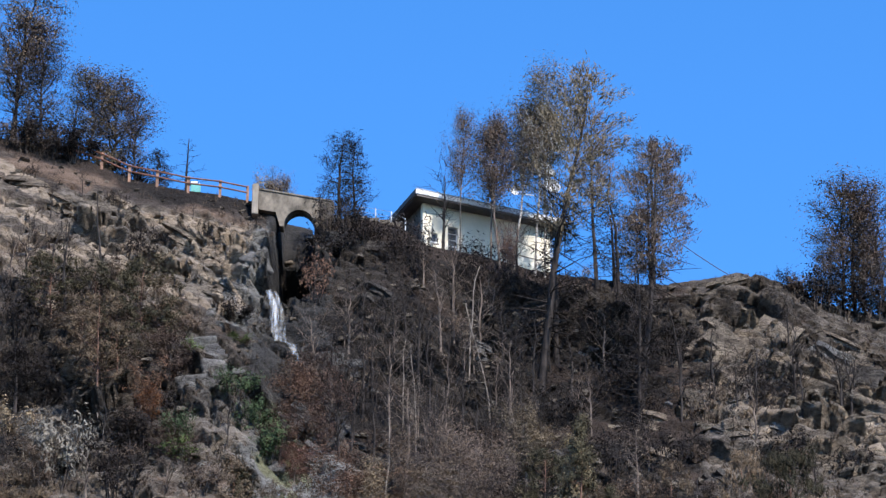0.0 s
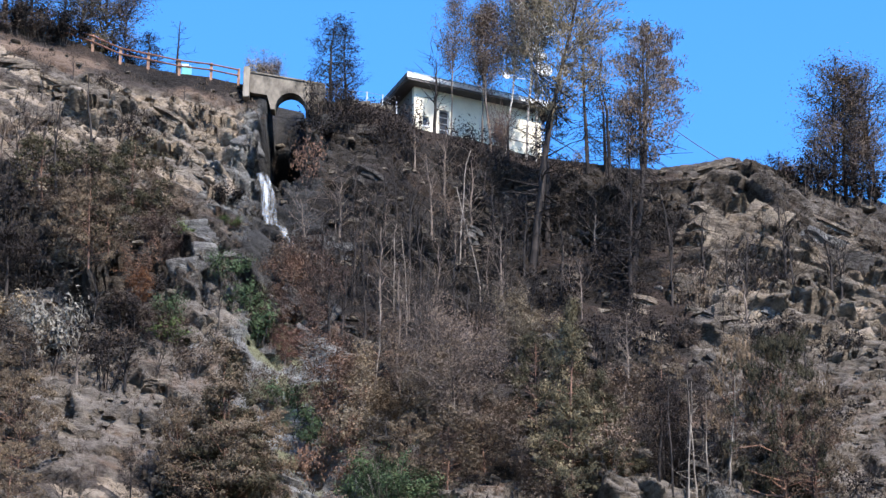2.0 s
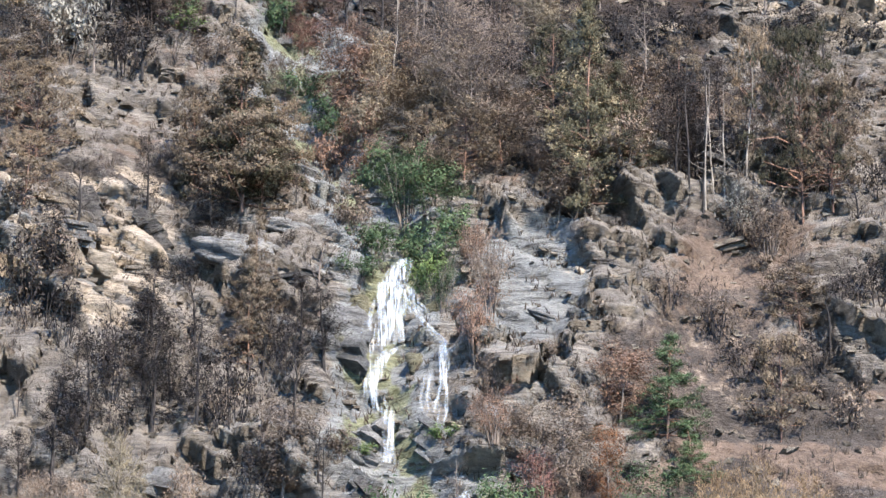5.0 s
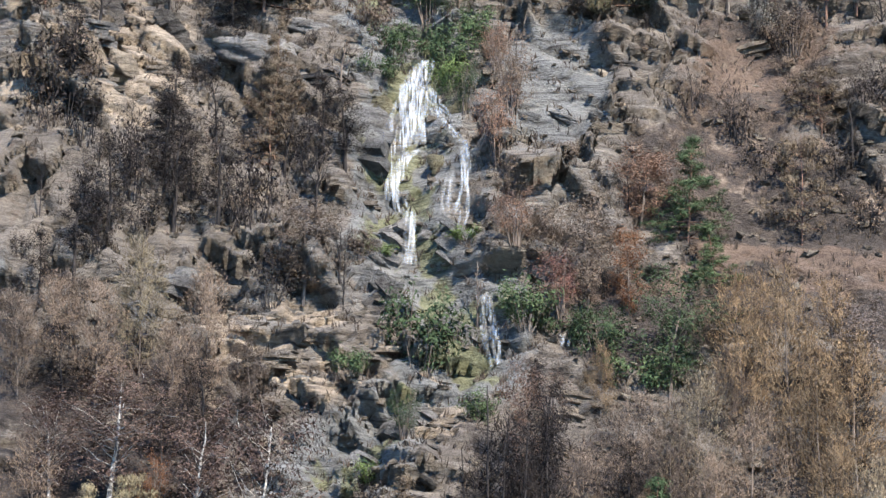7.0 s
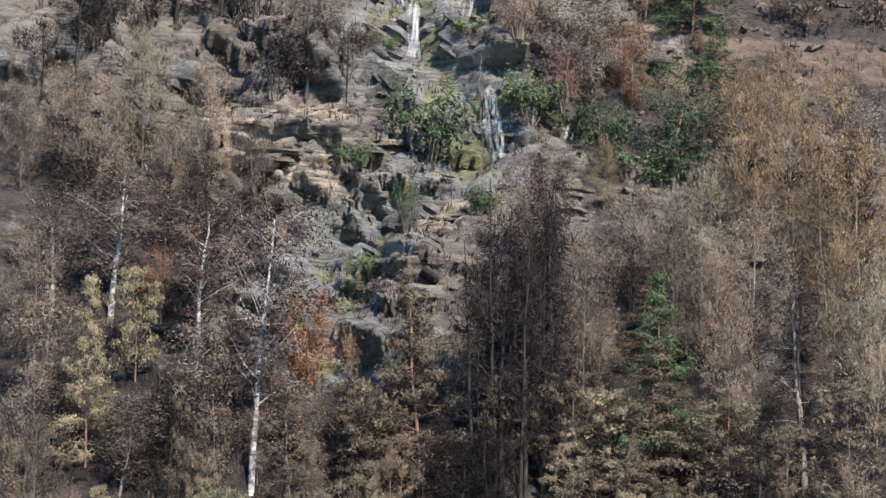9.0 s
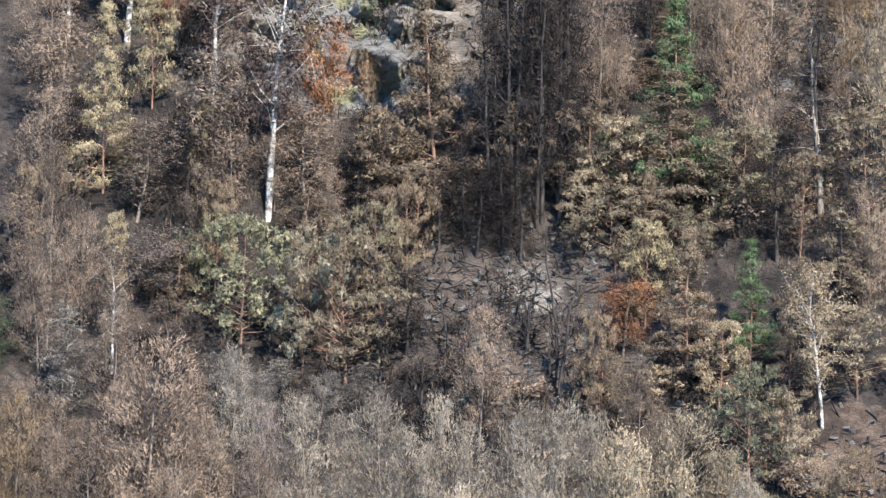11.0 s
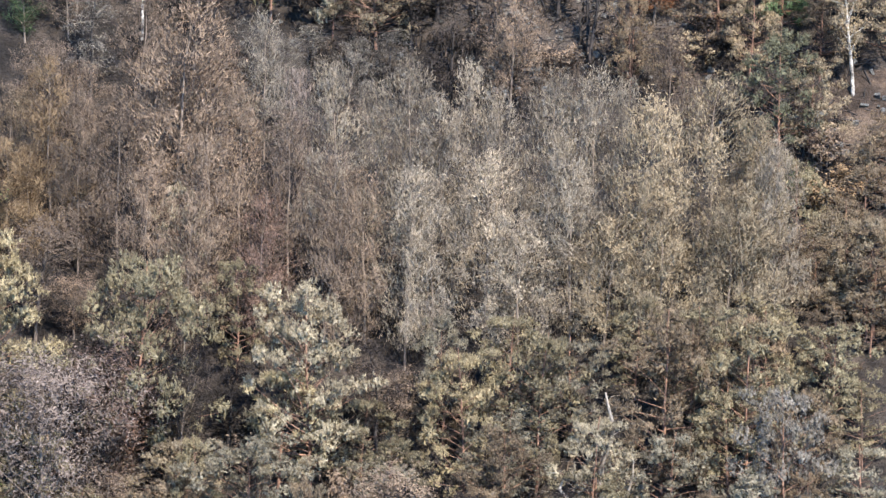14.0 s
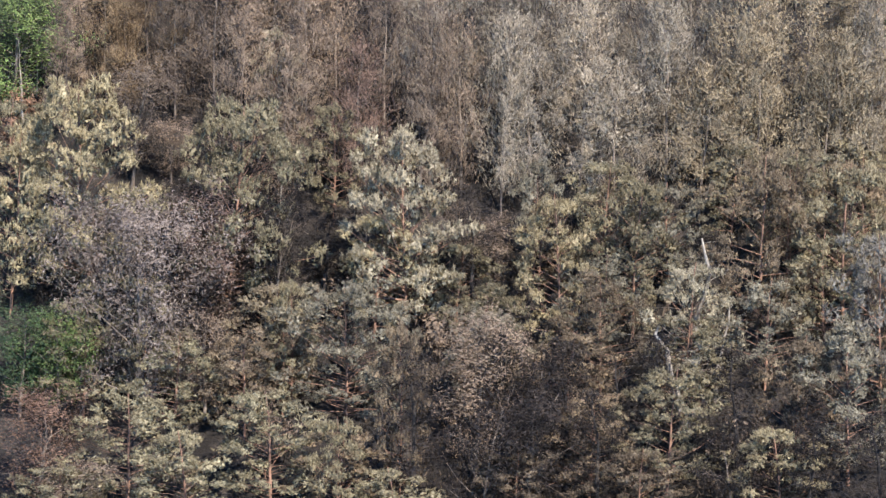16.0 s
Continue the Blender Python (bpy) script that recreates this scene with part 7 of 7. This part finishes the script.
set_rocks([  # round the great waterfall, and the boulders beside the stream
    ("moss", -1.5, 51.4, 1.0, 1.35, -20), ("pale", -4.9, 48.4, 1.3, 0.7, 18), ("pale", -4.1, 47.4, 0.9, 0.5, 10), ("moss", -0.5, 54.6, 0.8, 1.2, 25), ("pale", -5.6, 52.2, 0.9, 1.4, -30), ("grey", -5.2, 53.6, 1.5, 2.2, -35), ("moss", -4.5, 55.4, 0.9, 1.5, -30), ("grey", -1.9, 47.4, 0.9, 0.8, 15),
    ("grey", -4.6, 46.2, 1.2, 0.6, 25), ("grey", -10.3, 58.6, 2.9, 1.7, 8), ("grey", -8.2, 60.6, 1.7, 0.8, 10), ("dark", -12.6, 60.8, 1.5, 1.1, -20),
    ("pale", 3.0, 54.2, 1.0, 0.7, 20), ("dark", 7.6, 57.2, 0.8, 0.6, 12), ("cream", 6.6, 57.0, 0.45, 0.9, -20), ("cream", 7.4, 54.6, 0.6, 0.35, 25), ("dark", 7.9, 60.2, 0.9, 0.35, 8), ("cream", -19.9, 59.9, 1.8, 1.8, 15), ("cream", -16.3, 56.0, 1.2, 1.9, -60), ("dark", -17.8, 60.4, 0.8, 2.2, -25), ("grey", -13.3, 58.4, 2.1, 1.5, 20), ("dark", -14.9, 59.9, 0.7, 1.9, -30), ("tan", -14.6, 55.0, 1.2, 0.7, 10), ("cream", -17.2, 62.8, 0.8, 1.9, -15), ("grey", -21.2, 51.2, 1.4, 0.9, 30), ("grey", -13.2, 82.2, 1.5, 1.5, -20),
    ("tan", 16.6, 90.2, 2.1, 1.7, 45), 
])
scatter_rocks()

# ---- rubble and burnt grass ----
def on_slope(rng, n, low, high, wide):
    """Random points on the slope as x, s, y, z."""
    s = rng.uniform(low, high, n)
    x = rng.uniform(-1, 1, n) * np.minimum(wide, 7 + 0.24 * (s + 10))
    y, z = place(x, s)
    return x, s, y, z


def build_rubble():
    rng = np.random.default_rng(41)
    x, s, y, z = on_slope(rng, 2400, 30, 98, 30)
    size = rng.uniform(0.05, 0.15, 2400) * rng.uniform(0.6, 1.6, 2400)
    corners = rng.normal(0, 1, (2400, 8, 3)) * 0.5 + np.array([[a, b, c] for a in (-1, 1) for b in (-1, 1) for c in (-1, 1)])
    corners = corners * (size[:, None, None] * np.array([1.2, 0.9, 0.6])) + np.stack([x, y - size * 0.3, z], -1)[:, None]
    quads = np.array([[0, 1, 3, 2], [4, 6, 7, 5], [0, 4, 5, 1], [2, 3, 7, 6], [0, 2, 6, 4], [1, 5, 7, 3]])
    faces = (np.arange(2400)[:, None, None] * 8 + quads).reshape(-1, 4)
    tagged(new("rubble", mesh_from("rubble", corners.reshape(-1, 3), faces, [STONES["tan"]])), "small broken stones strewn over the burnt slope", "rubble", kind="stuff")


def build_burnt_grass():
    rng = np.random.default_rng(43)
    n, blades = 9000, 5
    x, s, y, z = on_slope(rng, n, -8, 98.3, 30)
    at = np.repeat(np.stack([x, y, z], -1), blades, 0) + rng.normal(0, 0.1, (n * blades, 3)) * [1, 0.5, 0.4]
    tall = rng.uniform(0.15, 0.5, (n * blades, 1))
    tip = at + np.concatenate([rng.normal(0, 0.35, (n * blades, 2)), np.ones((n * blades, 1))], 1) * tall
    side = rng.normal(0, 1, (n * blades, 3)) * [1, 0.4, 0.1]
    side = side / np.linalg.norm(side, axis=1)[:, None] * 0.035
    v = np.stack([at - side, at + side, tip], 1).reshape(-1, 3)
    tagged(new("burnt_grass", mesh_from("burnt_grass", v, np.arange(len(v)).reshape(-1, 3), [BURNT_GRASS])), "tufts of singed grass and twigs on the slope", "grass", kind="stuff")


def build_debris():
    """Charred sticks and ashen stones lying on the open patches among the trees."""
    rng = np.random.default_rng(47)
    n = 1500
    open_ground = np.where(rng.random((n, 1)) < 0.75, rng.normal([1.6, 17.6], [3.4, 3.2], (n, 2)), rng.normal([13.2, 10.6], [2.6, 1.8], (n, 2)))
    x, s = open_ground[:, 0], open_ground[:, 1]
    y, z = place(x, s)
    at = np.stack([x, y - 0.03, z + 0.04], -1)
    way = rng.normal(0, 1, (n, 3)) * [1, 0.5, 0.45]
    way /= np.linalg.norm(way, axis=1)[:, None]
    side = np.cross(way, rng.normal(0, 1, (n, 3)))
    side /= np.linalg.norm(side, axis=1)[:, None]
    third = np.cross(way, side)
    stick = rng.random(n) < 0.72
    long = np.where(stick, rng.uniform(0.15, 0.75, n), rng.uniform(0.05, 0.17, n))[:, None]
    thick = np.where(stick, rng.uniform(0.008, 0.03, n), rng.uniform(0.03, 0.1, n))[:, None]
    corners = np.stack([at + way * long * a + side * thick * b + third * thick * c for a in (-1, 1) for b in (-1, 1) for c in (-1, 1)], 1)
    quads = np.array([[0, 1, 3, 2], [4, 6, 7, 5], [0, 4, 5, 1], [2, 3, 7, 6], [0, 2, 6, 4], [1, 5, 7, 3]])
    for name, pick, mat, words in (("fallen_sticks", stick, BARKS["char"], "charred sticks strewn over the open burnt ground"), ("ashen_stones", ~stick, STONES["pale"], "small ash-grey stones on the open burnt ground")):
        v = corners[pick]
        tagged(new(name, mesh_from(name, v.reshape(-1, 3), (np.arange(len(v))[:, None, None] * 8 + quads).reshape(-1, 4), [mat])), words, "debris", kind="stuff")


build_debris()
BURNT_GRASS = foliage("singed_grass", [(0.02, 0.018, 0.017), (0.06, 0.048, 0.04), (0.13, 0.1, 0.075), (0.035, 0.03, 0.028)])
build_rubble()
build_burnt_grass()

# ---- water ----
def water_material():
    m, tree, shader = material("falling_water", 0.35, 0.5)
    shader.inputs["Base Color"].default_value = (0.6, 0.63, 0.66, 1)
    thin = noise_node(tree, 6.0, 3, (2.4, 0.3, 0.1), 0.55)
    cover = colour_ramp(tree, thin, [(0.38, (0.0, 0.0, 0.0)), (0.55, (0.1, 0.1, 0.1)), (0.78, (0.36, 0.36, 0.36))])
    tree.links.new(cover, shader.inputs["Alpha"])
    bump(tree, shader, thin, 0.15, 0.03)
    return m


WATER = water_material()


def strand(path, width, seed, n=40):
    """A ribbon of water that follows the rock along a line of (x, s)."""
    rng = np.random.default_rng(seed)
    path = np.array(path, float)
    t = np.linspace(0, len(path) - 1, n)
    x = np.interp(t, np.arange(len(path)), path[:, 0]) + rng.normal(0, 0.17) + 0.1 * np.sin(t * rng.uniform(1, 3) + rng.random() * 6)
    s = np.interp(t, np.arange(len(path)), path[:, 1])
    reach = np.stack([place(x + dx, s + ds)[0] for dx in (-0.25, 0, 0.25) for ds in (-0.2, 0.1, 0.4)]).min(0)
    lip = np.array([reach[max(0, k - 3):k + 4].min() for k in range(n)])
    y = np.convolve(np.pad(lip, 4, mode="edge"), np.ones(9) / 9, "valid") - 0.16 - 0.14 * rng.random()
    z = place(x, s)[1]
    half = width * 0.5 * (0.6 + 0.4 * np.sin(np.pi * np.linspace(0.1, 1, n))) * rng.uniform(0.85, 1.35)
    bm = bmesh.new()
    rows = []
    for k in range(n):
        rows.append([bm.verts.new((x[k] - half[k], y[k] + 0.05, z[k])), bm.verts.new((x[k], y[k] - 0.05, z[k])), bm.verts.new((x[k] + half[k], y[k] + 0.05, z[k]))])
    for a, b in zip(rows, rows[1:]):
        for i in (0, 1):
            f = bm.faces.new((a[i], a[i + 1], b[i + 1], b[i]))
            f.smooth = True
    return bm


def waterfall(label, paths):
    fall = tagged(empty("waterfall", pose(0, 0, 0)), label, "waterfall")
    k = 0
    for path, width, count in paths:
        for _ in range(count + 1):
            part("strand", strand(path, width * 0.75, 500 + k + len(label)), WATER, fall)
            k += 1


waterfall("white waterfall spreading in two branches over grey mossy rock", [
    ([(-2.4, 58.2), (-2.0, 56.5), (-1.5, 55.0), (-1.0, 54.0)], 0.3, 2),
    ([(-2.6, 57.6), (-3.3, 55.5), (-3.6, 53.6), (-3.4, 52.4)], 0.3, 1),
    ([(-0.2, 52.0), (-0.05, 50.5), (-0.1, 48.5), (-0.3, 47.0)], 0.2, 3),
    ([(-2.2, 58.5), (-2.75, 57.5), (-3.2, 56.3)], 0.5, 6),
    ([(-2.3, 58.4), (-2.5, 56.8), (-2.2, 55.6), (-1.6, 54.4)], 0.3, 4),
    ([(-2.3, 58.3), (-2.65, 56.8), (-2.85, 55.2), (-3.1, 53.8)], 0.5, 2),
    ([(-3.1, 56.7), (-3.05, 55), (-3.2, 52.8)], 0.5, 5),
    ([(-2.6, 56.8), (-2.5, 55), (-2.35, 53.0)], 0.5, 3),
    ([(-1.7, 54.6), (-0.9, 53.2), (-0.2, 52.2), (-0.08, 50.6), (-0.3, 49.2), (-0.6, 48.2)], 0.22, 4),
    ([(-2.7, 52.6), (-3.35, 51.7), (-3.75, 50.6), (-3.75, 49.9)], 0.42, 5),
    ([(-3.8, 50.2), (-3.4, 49.3), (-2.95, 48.6), (-2.95, 47.2), (-2.95, 46)], 0.34, 4),
    ([(-3.3, 56), (-3.9, 53.5), (-4.0, 51)], 0.1, 2),
    ([(-0.9, 50.4), (-0.95, 49), (-0.85, 48.1)], 0.2, 2),
])
waterfall("small white cascade leaving the gorge under the bridge", [
    ([(-10.35, 89.4), (-10.05, 88.2), (-9.9, 87.2), (-9.6, 85.6)], 0.4, 5),
    ([(-9.2, 85.8), (-8.9, 85.2), (-8.3, 83.7)], 0.28, 4),
])
waterfall("thin white cascade beside mossy boulders", [([(-8.75, 73.2), (-8.5, 72.3), (-8.0, 71.2)], 0.24, 3)])
waterfall("short white cascade above green shrubs", [([(0.75, 43.4), (1.1, 42), (1.2, 40.9), (1.4, 39.7)], 0.3, 3), ([(4.45, 41.2), (4.5, 40.5)], 0.22, 2)])
